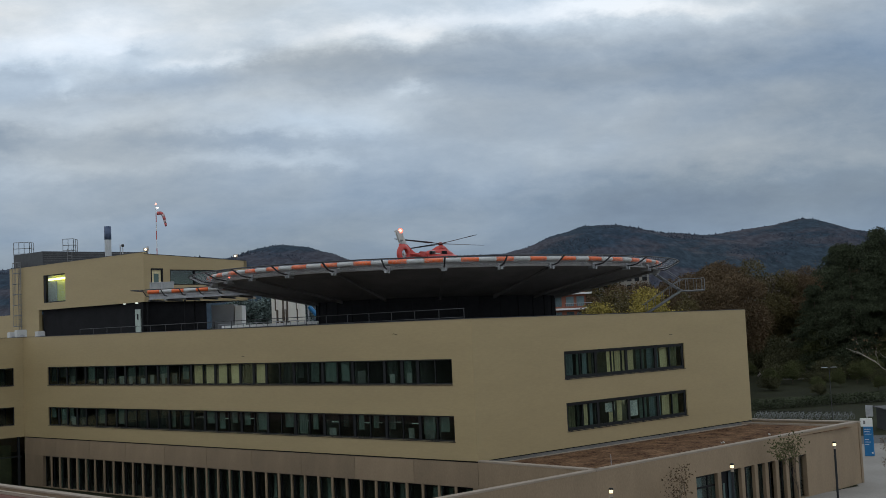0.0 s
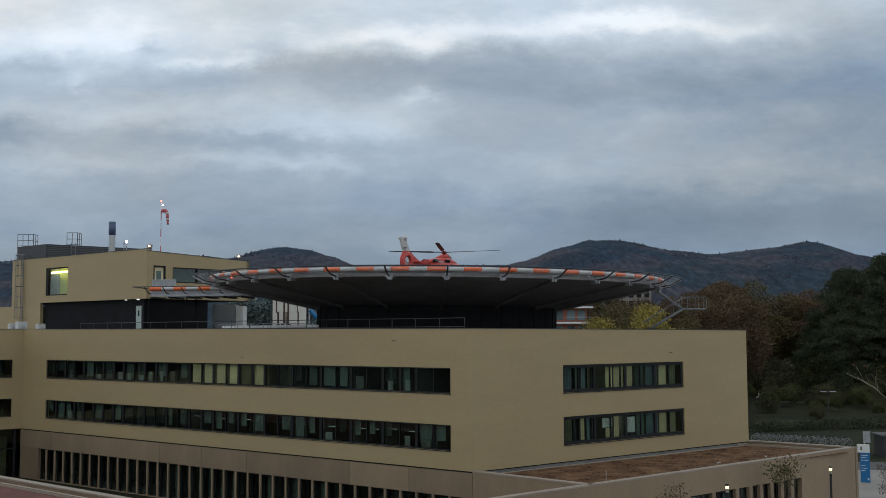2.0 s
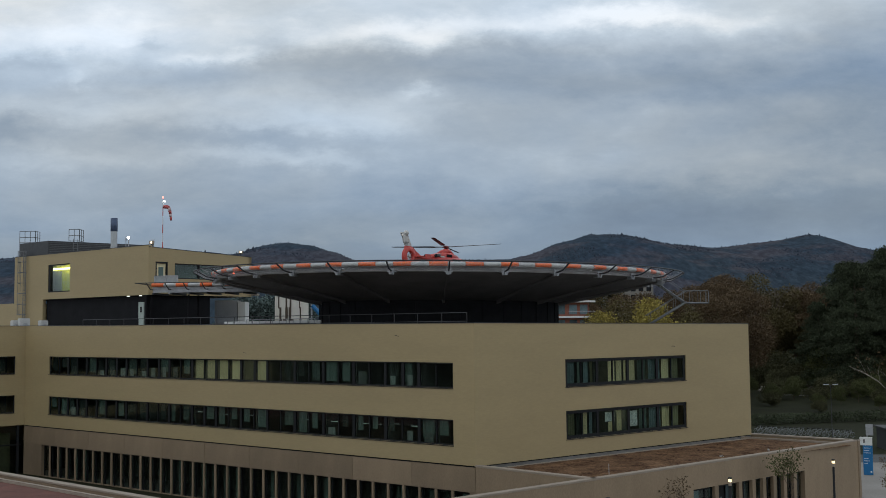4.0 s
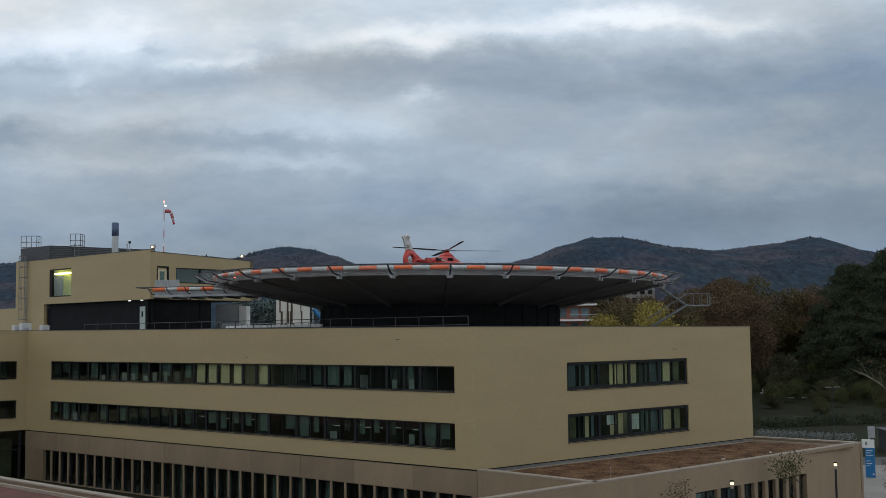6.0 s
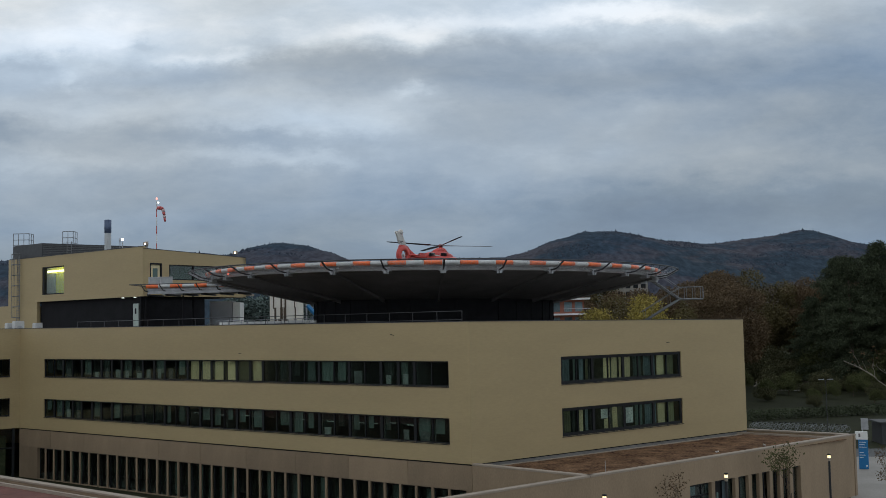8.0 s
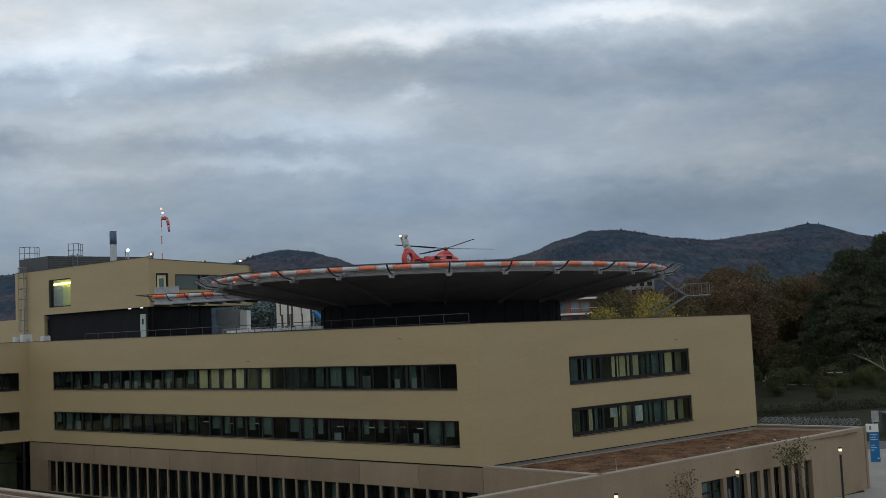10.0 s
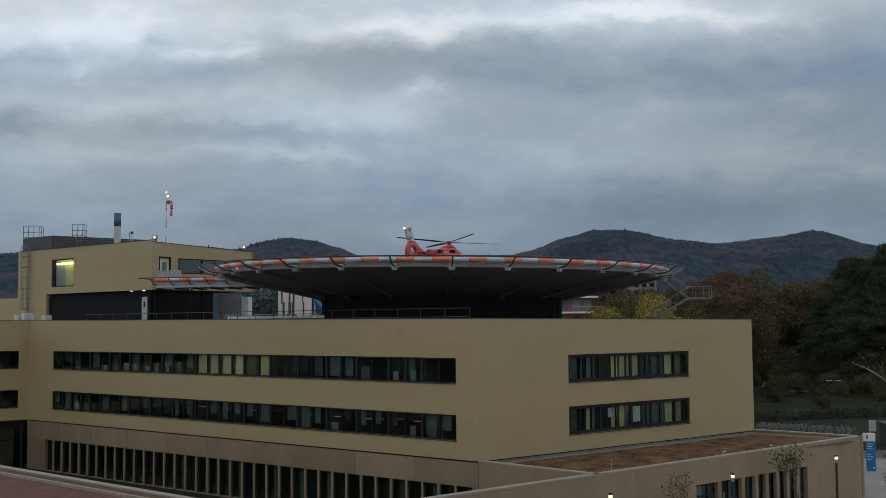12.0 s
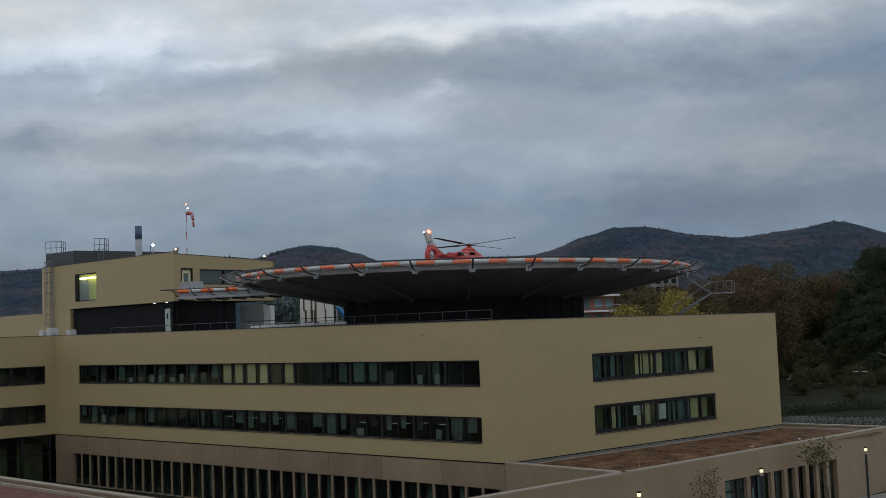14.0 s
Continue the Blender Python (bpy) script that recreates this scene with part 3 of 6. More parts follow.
def hospital_block():
    bm = bmesh.new()
    box(bm, 0.3, 33.0, 0.06, 0.4, 0, BASE - 0.004, FR)
    part("wall", bm, ROOFGRAVEL, hospital, "grey flashing under the cladding")
    bm = bmesh.new()
    box(bm, 0.2, 32.9, 0.03, 0.05, BASE - 0.07, BASE - 0.004, FR)
    part("joint", bm, BLACK, hospital, "dark joint under the cladding")
    # small dark marks on the cladding, made up as thin bars
    for m, x, z in ((FL, 35.6, 12.95), (FL, 53.2, 14.35), (FR, 22.0, 13.2)):
        bm = bmesh.new()
        tube(bm, [m @ Vector((x, -0.02, z)), m @ Vector((x + 0.15, -0.06, z + 0.02)), m @ Vector((x + 0.42, -0.05, z - 0.04))], 0.02, 5)
        part("wall_mark", bm, FRAME, hospital, "small dark mark on the cladding")
    fin_x0, fin_x1 = 3.5, 60.27
    for name, m, length, bands in (
        ("wall", FL, 60.84, [(4.74, 58.84)]),
        ("wall", FR, 33.0, [(9.25, 23.9)]),
        ("wall", FW, 42, [(6, 40.98)]),
    ):
        bm = bmesh.new()
        ups = (RIGHT_UPPER, RIGHT_LOWER) if m is FR else (UPPER, LOWER)
        holes = [(a, b, *u) for a, b in bands for u in ups]
        pierced(bm, m, 0, length, BASE, TOP, 0.4, holes)
        # the parapet climbs gently towards the inner corner
        for v in bm.verts:
            if v.co.z > TOP - 0.01:
                v.co.z += climb(m, v.co)
        part(name, bm, CLAD, hospital, "gold-beige metal-clad upper wall")
        bm = bmesh.new()
        box(bm, 0, length, -0.03, 0.43, TOP, TOP + 0.05, m)
        for v in bm.verts:
            v.co.z += climb(m, v.co)
        part("coping", bm, DARKSTEEL, hospital, "thin dark metal coping")
    # end wall and hidden sides
    bm = bmesh.new()
    box(bm, 0.404, 32, 0.004, 0.4, BASE, TOP - 0.2, facade(FAREND, Vector((-0.6396, 0.7687))))
    part("wall", bm, CLAD, hospital)
    back = [(8, 122), (-30, 157), (-92, 152), (-102, 112)]
    for a, b in zip(back, back[1:] + [tuple(WINGEND)]):
        bm = bmesh.new()
        d = Vector(b) - Vector(a)
        box(bm, 0, d.length, 0.0, 0.4, 0, ROOF - 0.35, facade(a, -d) @ Matrix.Translation((-d.length, -0.4, 0)))
        part("wall", bm, CLAD, hospital)
    bm = bmesh.new()
    ins = [tuple(FR @ Vector((0.3, 0.35, 0)))[:2], tuple(FR @ Vector((32.6, 0.35, 0)))[:2], (8, 122), (-30, 156), (-91, 151), (-101, 112), tuple(FW @ Vector((0.3, 0.35, 0)))[:2], (INNER.x, INNER.y + 0.6)]
    prism(bm, ins, ROOF - 0.3, ROOF)
    part("roof", bm, ROOFGRAVEL, hospital, "flat gravel roof")
    # ribbon windows
    band = window_band(FL, 4.74, 58.84, *UPPER, 1.69, upper_blinds, seed=3, lit=(14, 15, 16, 17, 18, 19))
    desk_clutter(band, FL, 4.74, 1.69, *UPPER, (2, 5, 6, 7, 8, 9, 10, 11, 12, 26, 28, 29), 12)
    band = window_band(FL, 4.74, 58.84, *LOWER, 1.69, lower_blinds, seed=4)
    desk_clutter(band, FL, 4.74, 1.69, *LOWER, (2, 3, 24, 29, 30), 13)
    tube_reflections(band, FL, 4.74, 1.69, *LOWER, (14, 16, 18, 19, 21, 22, 24, 26, 27, 28, 29, 30), 14)
    band = window_band(FR, 9.25, 23.9, *RIGHT_UPPER, 1.83, no_blinds, 0.24, 5, lit=(3, 4, 7))
    side_curtains(band, FR, 9.25, 23.9, *RIGHT_UPPER, SIDE_UPPER)
    band = window_band(FR, 9.25, 23.9, *RIGHT_LOWER, 1.83, no_blinds, 0.24, 6, lit=(3, 4, 6, 7))
    side_curtains(band, FR, 9.25, 23.9, *RIGHT_LOWER, SIDE_LOWER)
    window_band(FW, 6, 40.98, *UPPER, 1.75, lower_blinds, seed=7)
    window_band(FW, 6, 40.98, *LOWER, 1.75, lower_blinds, seed=8)
    # ground floor: fascia, row of fins with glass behind
    bm = bmesh.new()
    pierced(bm, FL, 0.0, 60.84, 0, BASE - 0.11, 0.5, [(fin_x0, fin_x1, 0.03, 3.22)])
    part("wall", bm, CONCRETE, hospital, "pink-grey concrete ground floor")
    bm = bmesh.new()
    box(bm, 0.0, 60.84, 0.12, 0.4, BASE - 0.11, BASE, FL)
    part("joint", bm, BLACK, hospital, "dark joint under the cladding")
    slab = unit_box("panel", 6.06, 0.03, 1.72, CONCRETE, 0.004)
    for k in range(10):
        piece("panel", slab, FL @ Matrix.Translation((6.084 * k + 0.012, -0.024, 3.25)), hospital)
    n = 36
    w = (fin_x1 - fin_x0) / n
    fin = unit_box("fin", 0.21, 0.13, 3.19, CONCRETE, 0.01)
    pane = unit_box("pane", w - 0.1, 0.03, 3.19, GLASS)
    post = unit_box("mullion", 0.12, 0.1, 3.19, FRAME)
    rnd = random.Random(9)
    bm = bmesh.new()
    box(bm, fin_x0, fin_x1, 0.34, 0.46, 3.06, 3.22, FL)
    glazing = part("glazing", bm, FRAME, hospital, "dark glazed strip behind concrete fins")
    for i in range(n):
        x = fin_x0 + w * i
        ob = piece("pane", pane, FL @ Matrix.Translation((x + 0.05, 0.40, 0.03)), glazing)
        ob.visible_shadow = False
        piece("mullion", post, FL @ Matrix.Translation((x - 0.06, 0.34, 0.03)), glazing)
        if i:
            piece("fin", fin, FL @ Matrix.Translation((x - 0.105, -0.02, 0.03)), hospital)
        if rnd.random() < 0.45:
            bm = bmesh.new()
            a = x + rnd.uniform(0.2, 0.5)
            box(bm, a, a + rnd.uniform(0.3, 0.9), 0.7, 0.72, 0.2, 3.15, FL)
            part("blind", bm, TEAL, glazing)
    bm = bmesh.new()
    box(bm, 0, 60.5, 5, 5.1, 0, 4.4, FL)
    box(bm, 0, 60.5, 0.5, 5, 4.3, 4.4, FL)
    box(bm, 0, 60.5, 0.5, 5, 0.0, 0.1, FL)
    part("room", bm, INTERIOR, hospital, "ground-floor rooms, painted dim")
    # glazed lobby under the side wing
    bm = bmesh.new()
    for x in [k * 2.9 for k in range(15)]:
        box(bm, 41.4 - x - 0.12, 41.4 - x + 0.12, 0.05, 0.3, 0, BASE, FW)
    box(bm, 0, 41.7, 0.05, 0.25, 3.0, 3.12, FW)
    lobby = part("lobby_front", bm, FRAME, hospital, "tall dark-framed lobby glazing")
    pane = unit_box("pane", 2.66, 0.03, BASE - 0.1, GLASS)
    for k in range(14):
        ob = piece("pane", pane, FW @ Matrix.Translation((41.4 - 2.9 * (k + 1) + 0.12, 0.16, 0.05)), lobby)
        ob.visible_shadow = False
    bm = bmesh.new()
    for x, wd, h in ((38.4, 2.7, 4.2), (35.0, 2.4, 3.8), (31.2, 2.6, 4.2)):
        box(bm, x, x + wd, 1.6, 1.7, 0.1, h, FW)
    part("curtain", bm, OLIVE, lobby, "olive curtains in the lobby")
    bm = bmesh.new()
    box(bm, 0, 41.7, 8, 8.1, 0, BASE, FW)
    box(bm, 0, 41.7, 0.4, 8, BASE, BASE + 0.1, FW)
    part("room", bm, INTERIOR, hospital, "lobby, painted dim")


hospital_block()

# ---- the low annex ring round the courtyard ----
ANNEX_A = CORNER + Vector((0.0, -0.1))
ANNEX_B = Vector((9.32, 71.13))
ANNEX_E = Vector((34.9, 93.9))
ANNEX_F = Vector((27.5, 100.3))
AX = (ANNEX_E - ANNEX_B).normalized()
RING = ANNEX_B - AX * 22.8
RINGDIR = Vector((-0.748, 0.664))
FA = facade(ANNEX_B, AX)
annex = thing("low_annex", ANNEX_B.x, ANNEX_B.y, 0, "single-storey concrete annex with a brown planted roof", "building")


def annex_block():
    length = (ANNEX_E - ANNEX_B).length
    holes = ANNEX_HOLES
    bm = bmesh.new()
    pierced(bm, FA, 0, length, 0, BASE - 0.05, 0.45, holes)
    part("wall", bm, CONCRETE, annex, "smooth pink-grey concrete wall")
    # end wall and side wall to the courtyard
    for a, b in ((ANNEX_E, ANNEX_F), (ANNEX_A, ANNEX_B)):
        d = b - a
        bm = bmesh.new()
        box(bm, 0.0, d.length, 0, 0.45, 0, BASE - 0.05, facade(a, d))
        part("wall", bm, CONCRETE, annex)
    # parapet tops
    def cap(a, b, name="coping", w0=-0.012, w1=0.5):
        d = b - a
        bm = bmesh.new()
        box(bm, -0.04, d.length + 0.04, w0, w1, BASE - 0.05, BASE + 0.08, facade(a, d))
        bmesh.ops.bevel(bm, geom=bm.edges[:], offset=0.02, segments=1, affect="EDGES")
        part(name, bm, COPING, annex, "pale concrete parapet top")
    cap(ANNEX_B, ANNEX_E)
    cap(ANNEX_E, ANNEX_F)
    cap(ANNEX_A, ANNEX_B)
    # roof planting with a gravel strip along the wall and along the far parapet
    inw = (ANNEX_A - ANNEX_B).normalized() * 0.3
    q = [ANNEX_A + AX * 0.35 + inw, ANNEX_B + AX * 0.3 + inw, ANNEX_E - AX * 0.3 + inw, ANNEX_F - AX * 0.3 + inw]
    bm = bmesh.new()
    prism(bm, [tuple(v) for v in q], BASE - 0.6, BASE - 0.3)
    part("roof", bm, ROOFGRAVEL, annex, "grey gravel strip")
    bm = bmesh.new()
    ox = DR
    n = (ANNEX_B - ANNEX_A).normalized()
    nx, ny = 90, 26
    wid = (ANNEX_B - ANNEX_A).length
    L0 = 31.0
    g = []
    for j in range(ny + 1):
        row = []
        for i in range(nx + 1):
            p = ANNEX_A + ox * (1.4 + L0 * i / nx) + n * (0.62 + (wid - 1.42) * j / ny)
            edge = min(i, nx - i, j * 2, (ny - j) * 2) / 4
            h = 0.10 * min(1, edge) * (0.6 + noise.fractal(Vector((p.x * 0.5, p.y * 0.5, 0)), 0.8, 2, 4)) + 0.03 * noise.noise(Vector((p.x * 3, p.y * 3, 5)))
            row.append(bm.verts.new((p.x, p.y, BASE - 0.29 + max(0.0, h + 0.05))))
        g.append(row)
    for a, b in zip(g, g[1:]):
        for i in range(nx):
            bm.faces.new((a[i], b[i], b[i + 1], a[i + 1]))
    part("roof_planting", bm, SEDUM, annex, "reddish brown dry sedum planting", True)
    for name, o, d, a, b in (("flashing", ANNEX_A + n * 0.45, DR, 1.2, 31.6), ("upstand", ANNEX_F + n * 0.3 - AX * 2.1, ANNEX_E - ANNEX_F, 0.0, 8.6)):
        bm = bmesh.new()
        box(bm, a, b, -0.09, 0.09, BASE - 0.34, BASE - 0.06 if name == "upstand" else BASE - 0.20, facade(o, d))
        part(name, bm, COPING, annex, "pale strip at the edge of the planting")
    # arm wall that closes the courtyard
    bm = bmesh.new()
    d = ANNEX_B - RING
    box(bm, 0, d.length, 0, 0.45, 0, BASE - 0.05, facade(RING, d))
    part("wall", bm, CONCRETE, annex)
    cap(RING, ANNEX_B - AX * 0.05)
    # near roof of the ring
    far = RING + RINGDIR * 75
    bm = bmesh.new()
    d = far - RING
    box(bm, 0, d.length, -0.45, 0, 0, BASE - 0.05, facade(RING, d))
    part("wall", bm, CONCRETE, annex)
    cap(RING, far, "coping", -0.5, 0.05)
    bm = bmesh.new()
    box(bm, 0.3, d.length, 0.55, 0.75, BASE - 0.35, BASE - 0.10, facade(RING, d))
    part("upstand", bm, COPING, annex, "torn pale membrane edge along the roof")
    bm = bmesh.new()
    box(bm, 0.3, d.length, 0.0, 14, BASE - 0.7, BASE - 0.30, facade(RING, d))
    part("roof", bm, REDROOF, annex, "red-brown roof chippings")




def roof_outlet(x, y):
    ob = thing("roof_outlet", x, y, BASE - 0.26, "thin marker rod on a pale plate in the roof planting", "roof outlet")
    bm = bmesh.new()
    box(bm, x - 0.28, x + 0.28, y - 0.2, y + 0.2, BASE - 0.26, BASE - 0.17)
    bmesh.ops.bevel(bm, geom=bm.edges[:], offset=0.02, segments=1, affect="EDGES")
    part("plate", bm, COPING, ob)
    bm = bmesh.new()
    tube(bm, [(x, y, BASE - 0.17), (x, y, BASE + 0.75)], 0.018, 6)
    part("rod", bm, STEEL, ob)


def scrap(x, y, turn):
    """A loose piece of pale foil caught in the planting."""
    ob = thing("foil_scrap", x, y, BASE - 0.2, "crumpled pale foil scrap on the planting", "scrap", "scraps on the roof", turn=turn)
    bm = bmesh.new()
    rows = [[bm.verts.new(ob.matrix_basis @ Vector((0.11 * i, 0.09 * j, 0.06 + 0.07 * ((i * 2 + j) % 3)))) for i in range(4)] for j in range(3)]
    for a, b in zip(rows, rows[1:]):
        for i in range(3):
            bm.faces.new((a[i], a[i + 1], b[i + 1], b[i]))
    bmesh.ops.solidify(bm, geom=bm.faces[:], thickness=0.012)
    part("foil", bm, WHITE, ob)


roof_outlet(10.6, 73.2)
scrap(20.6, 84.0, 20)
scrap(25.5, 88.0, 70)
ANNEX_HOLES = [(10.6, 25.3, 0.06, 3.38)]
annex_block()

# this block stays out of view and cuts low sky light on the facades
def unseen_wing():
    """An unseen wing added behind the viewer, with window bands, closing the courtyard."""
    ob = thing("hospital_wing", -10, -8, 0, "unseen beige clad wing added to block low sky light", "building")
    m = facade((-70, -1.2), Vector((1, 0)))
    m = m @ Matrix.Rotation(math.pi, 4, "Z") @ Matrix.Translation((-110, 0, 0))
    bm = bmesh.new()
    holes = [(4, 106, z, z + 1.9) for z in (6.4, 10.4, 14.0)]
    pierced(bm, m, 0, 110, 0, 19, 0.4, holes)
    part("wall", bm, CLAD, ob, "gold-beige clad wall")
    for a, b, z, z1 in holes:
        bm = bmesh.new()
        box(bm, a, b, 0.2, 0.24, z, z1, m)
        part("window", bm, FRAME, ob, "dark ribbon window")
    bm = bmesh.new()
    box(bm, 0, 110, 0.41, 16, 0, 18.9, m)
    part("body", bm, CLAD, ob)


unseen_wing()

# ---- the round landing deck ----
PAD = Vector((-0.7, 106.0))
DECK = 19.7
RIMWHITE = surface("greyish_white_tube", (0.55, 0.55, 0.54), 0.5, 0, 0.1, 1, 15, 0.02)
helipad = thing("helipad", PAD.x, PAD.y, ROOF, "round raised landing deck on a black drum with a safety net", "helipad")


def ring_point(r, a, z):
    return Vector((PAD.x + r * math.cos(a), PAD.y + r * math.sin(a), z))


def landing_deck():
    m = Matrix.Translation((PAD.x, PAD.y, 0))
    bm = bmesh.new()
    lathe(bm, [(11.45, ROOF), (11.45, 17.35)], 72, m)
    part("drum", bm, BLACK, helipad, "black clad drum")
    # vertical ribs of the drum cladding
    bm0 = bmesh.new()
    box(bm0, -0.04, 0.04, -0.03, 0.06, 0, 17.2 - ROOF)
    me = mesh_of("rib", bm0, BLACK)
    for k in range(36):
        a = 2 * math.pi * k / 36
        p = ring_point(11.46, a, ROOF)
        piece("rib", me, Matrix.Translation(p) @ Matrix.Rotation(a - math.pi / 2, 4, "Z"), helipad)
    bm = bmesh.new()
    lathe(bm, [(11.0, 17.2), (11.9, 17.32), (20.7, 19.15), (20.9, 19.25)], 96, m)
    part("underside", bm, UNDER, helipad, "dark conical steel underside")
    # radial girders under the deck
    bm0 = bmesh.new()
    v = [bm0.verts.new(p) for p in ((11.6, -0.09, 17.0), (20.8, -0.09, 19.0), (20.8, -0.09, 19.3), (11.6, -0.09, 17.4), (11.6, 0.09, 17.0), (20.8, 0.09, 19.0), (20.8, 0.09, 19.3), (11.6, 0.09, 17.4))]
    for f in ((0, 1, 2, 3), (7, 6, 5, 4), (0, 4, 5, 1), (1, 5, 6, 2), (2, 6, 7, 3), (3, 7, 4, 0)):
        bm0.faces.new([v[i] for i in f])
    me = mesh_of("girder", bm0, UNDER)
    for k in range(15):
        piece("girder", me, m @ Matrix.Rotation(2 * math.pi * k / 15 + radians(-87.6), 4, "Z"), helipad)
    bm = bmesh.new()
    lathe(bm, [(0.01, DECK - 0.28), (20.8, DECK - 0.30), (20.95, DECK - 0.05)], 96, m)
    part("deck", bm, ROAD, helipad, "dark grey landing surface")
    bm = bmesh.new()
    lathe(bm, [(20.85, 19.24), (21.15, 19.24), (21.15, 19.34), (21.0, 19.38), (21.0, DECK - 0.1), (21.2, DECK - 0.08), (21.2, DECK - 0.02), (20.9, DECK)], 120, m)
    part("edge_beam", bm, surface("weathered_grey_steel", (0.34, 0.335, 0.33), 0.6, 0.2, 0.2, 1, 15, 0.03), helipad, "grey galvanised steel edge channel")
    # striped rim tube
    n = 48
    for k in range(2 * n):
        a0, a1 = math.pi * k / n, math.pi * (k + 1) / n
        if k % 2:
            a0, a1 = a0 + 0.0008, a1 - 0.0008
        bm = bmesh.new()
        tube(bm, [ring_point(21.45, a0 + (a1 - a0) * q / 3 + radians(-1.6), DECK + 0.10) for q in range(4)], 0.17, 8)
        part("rim_tube", bm, RIMWHITE if k % 2 else ORANGE, helipad, "white rim tube section" if k % 2 else "orange rim tube section", True)
    for a in (216, 250, 305, 335):
        bm = bmesh.new()
        lathe(bm, [(0.0, 0.0), (0.09, 0.0), (0.09, 0.10), (0.0, 0.13)], 10, Matrix.Translation(ring_point(21.55, radians(a), 19.40)))
        part("edge_lamp", bm, glow("red_edge_lamp", (1.0, 0.16, 0.08), 1.6) if a == 216 else STEEL, helipad, "small edge lamp", True)
    # stanchions with brackets, outer pipe and net
    bm0 = bmesh.new()
    tube(bm0, [(20.9, 0, 19.28), (21.6, 0, 19.3), (22.2, 0, 19.42), (22.75, 0, 19.72), (23.15, 0, 19.97)], 0.07, 6)
    me = mesh_of("stanchion", bm0, DARKSTEEL)
    # bracket: a foot plate with a gusset below the edge channel
    bm0 = bmesh.new()
    box(bm0, 20.55, 21.45, -0.05, 0.05, 18.98, 19.24)
    box(bm0, 20.75, 21.3, -0.34, 0.34, 19.18, 19.26)
    box(bm0, 21.2, 21.28, -0.22, 0.22, 19.0, 19.5)
    me2 = mesh_of("bracket", bm0, STEEL)
    for k in range(30):
        r = m @ Matrix.Rotation(2 * math.pi * k / 30 + radians(-87.6), 4, "Z")
        piece("stanchion", me, r, helipad, "dark bent net arm")
        piece("bracket", me2, r, helipad)
    bm = bmesh.new()
    tube(bm, [ring_point(23.15, 2 * math.pi * k / 120, 19.97) for k in range(120)], 0.055, 6, True)
    part("net_pipe", bm, DARKSTEEL, helipad, "dark outer pipe of the safety net")
    bm = bmesh.new()
    for r, z in ((21.5, 19.34), (21.7, 19.36), (21.9, 19.39), (22.1, 19.43), (22.3, 19.52), (22.45, 19.59), (22.6, 19.67), (22.75, 19.75), (22.9, 19.83), (23.03, 19.90)):
        tube(bm, [ring_point(r, 2 * math.pi * k / 120, z) for k in range(120)], 0.006, 3, True)
    for k in range(420):
        a = 2 * math.pi * k / 420
        tube(bm, [ring_point(21.3, a, 19.32), ring_point(22.2, a, 19.45), ring_point(23.15, a, 19.97)], 0.005, 3)
    tagged(part("safety_net", bm, STEEL, helipad, "fine wire safety net"), kind="stuff")


landing_deck()
# the deck falls slightly to one side for drainage
helipad.matrix_basis = Matrix.Translation((PAD.x, PAD.y, DECK + 0.06)) @ Matrix.Rotation(radians(0.68), 4, "Y") @ Matrix.Translation((0, 0, ROOF - DECK))

# ---- annex front, lamps, sign ----
def annex_front():
    x0, x1, z0, z1 = ANNEX_HOLES[0]
    bm = bmesh.new()
    box(bm, x0, x1, 0.22, 0.34, z1 - 0.14, z1, FA)
    box(bm, x0, x0 + 2.5, 0.22, 0.34, 2.45, 2.58, FA)
    front = part("glazing", bm, FRAME, annex, "dark-framed glazing with a recessed door")
    fin = unit_box("fin", 0.44, 0.30, z1 - z0, CONCRETE, 0.015)
    pane = unit_box("pane", 1.5, 0.03, z1 - z0 - 0.16, GLASS)
    post = unit_box("mullion", 0.10, 0.12, z1 - z0 - 0.14, FRAME)
    for x in (13.12, 16.10, 17.86, 19.28, 20.72, 22.16, 23.60):
        piece("fin", fin, FA @ Matrix.Translation((x, -0.06, z0)), annex)
    for k in range(9):
        x = x0 + 0.05 + k * 1.62
        if 13.2 < x + 0.8 < 16.3:
            continue
        piece("pane", pane, FA @ Matrix.Translation((x, 0.27, z0)), front).visible_shadow = False
        piece("mullion", post, FA @ Matrix.Translation((x - 0.07, 0.23, z0)), front)
    bm = bmesh.new()
    box(bm, 13.57, 16.1, 0.55, 0.65, z0, z1 - 0.14, FA)
    door = part("door", bm, FRAME, annex, "dark recessed double door")
    for x in (14.55, 15.25):
        bm = bmesh.new()
        box(bm, x, x + 0.22, 0.53, 0.55, 0.4, 2.4, FA)
        part("pane", bm, TEAL, door, "narrow glass strip")
    bm = bmesh.new()
    box(bm, x0, x1, 3.5, 3.6, 0, z1 + 0.3, FA)
    box(bm, x0, x1, 0.45, 3.5, z1 + 0.2, z1 + 0.3, FA)
    part("room", bm, INTERIOR, annex, "rooms behind the annex glazing, painted dim")
    rnd = random.Random(5)
    for k in range(7):
        bm = bmesh.new()
        a = x0 + 0.3 + k * 2.1
        box(bm, a, a + rnd.uniform(0.5, 1.1), 0.42, 0.45, 0.2, z1 - 0.2, FA)
        part("curtain", bm, BLUISH, front)


annex_front()

WARM = glow("warm_lamp", (1.0, 0.80, 0.45), 1.5)


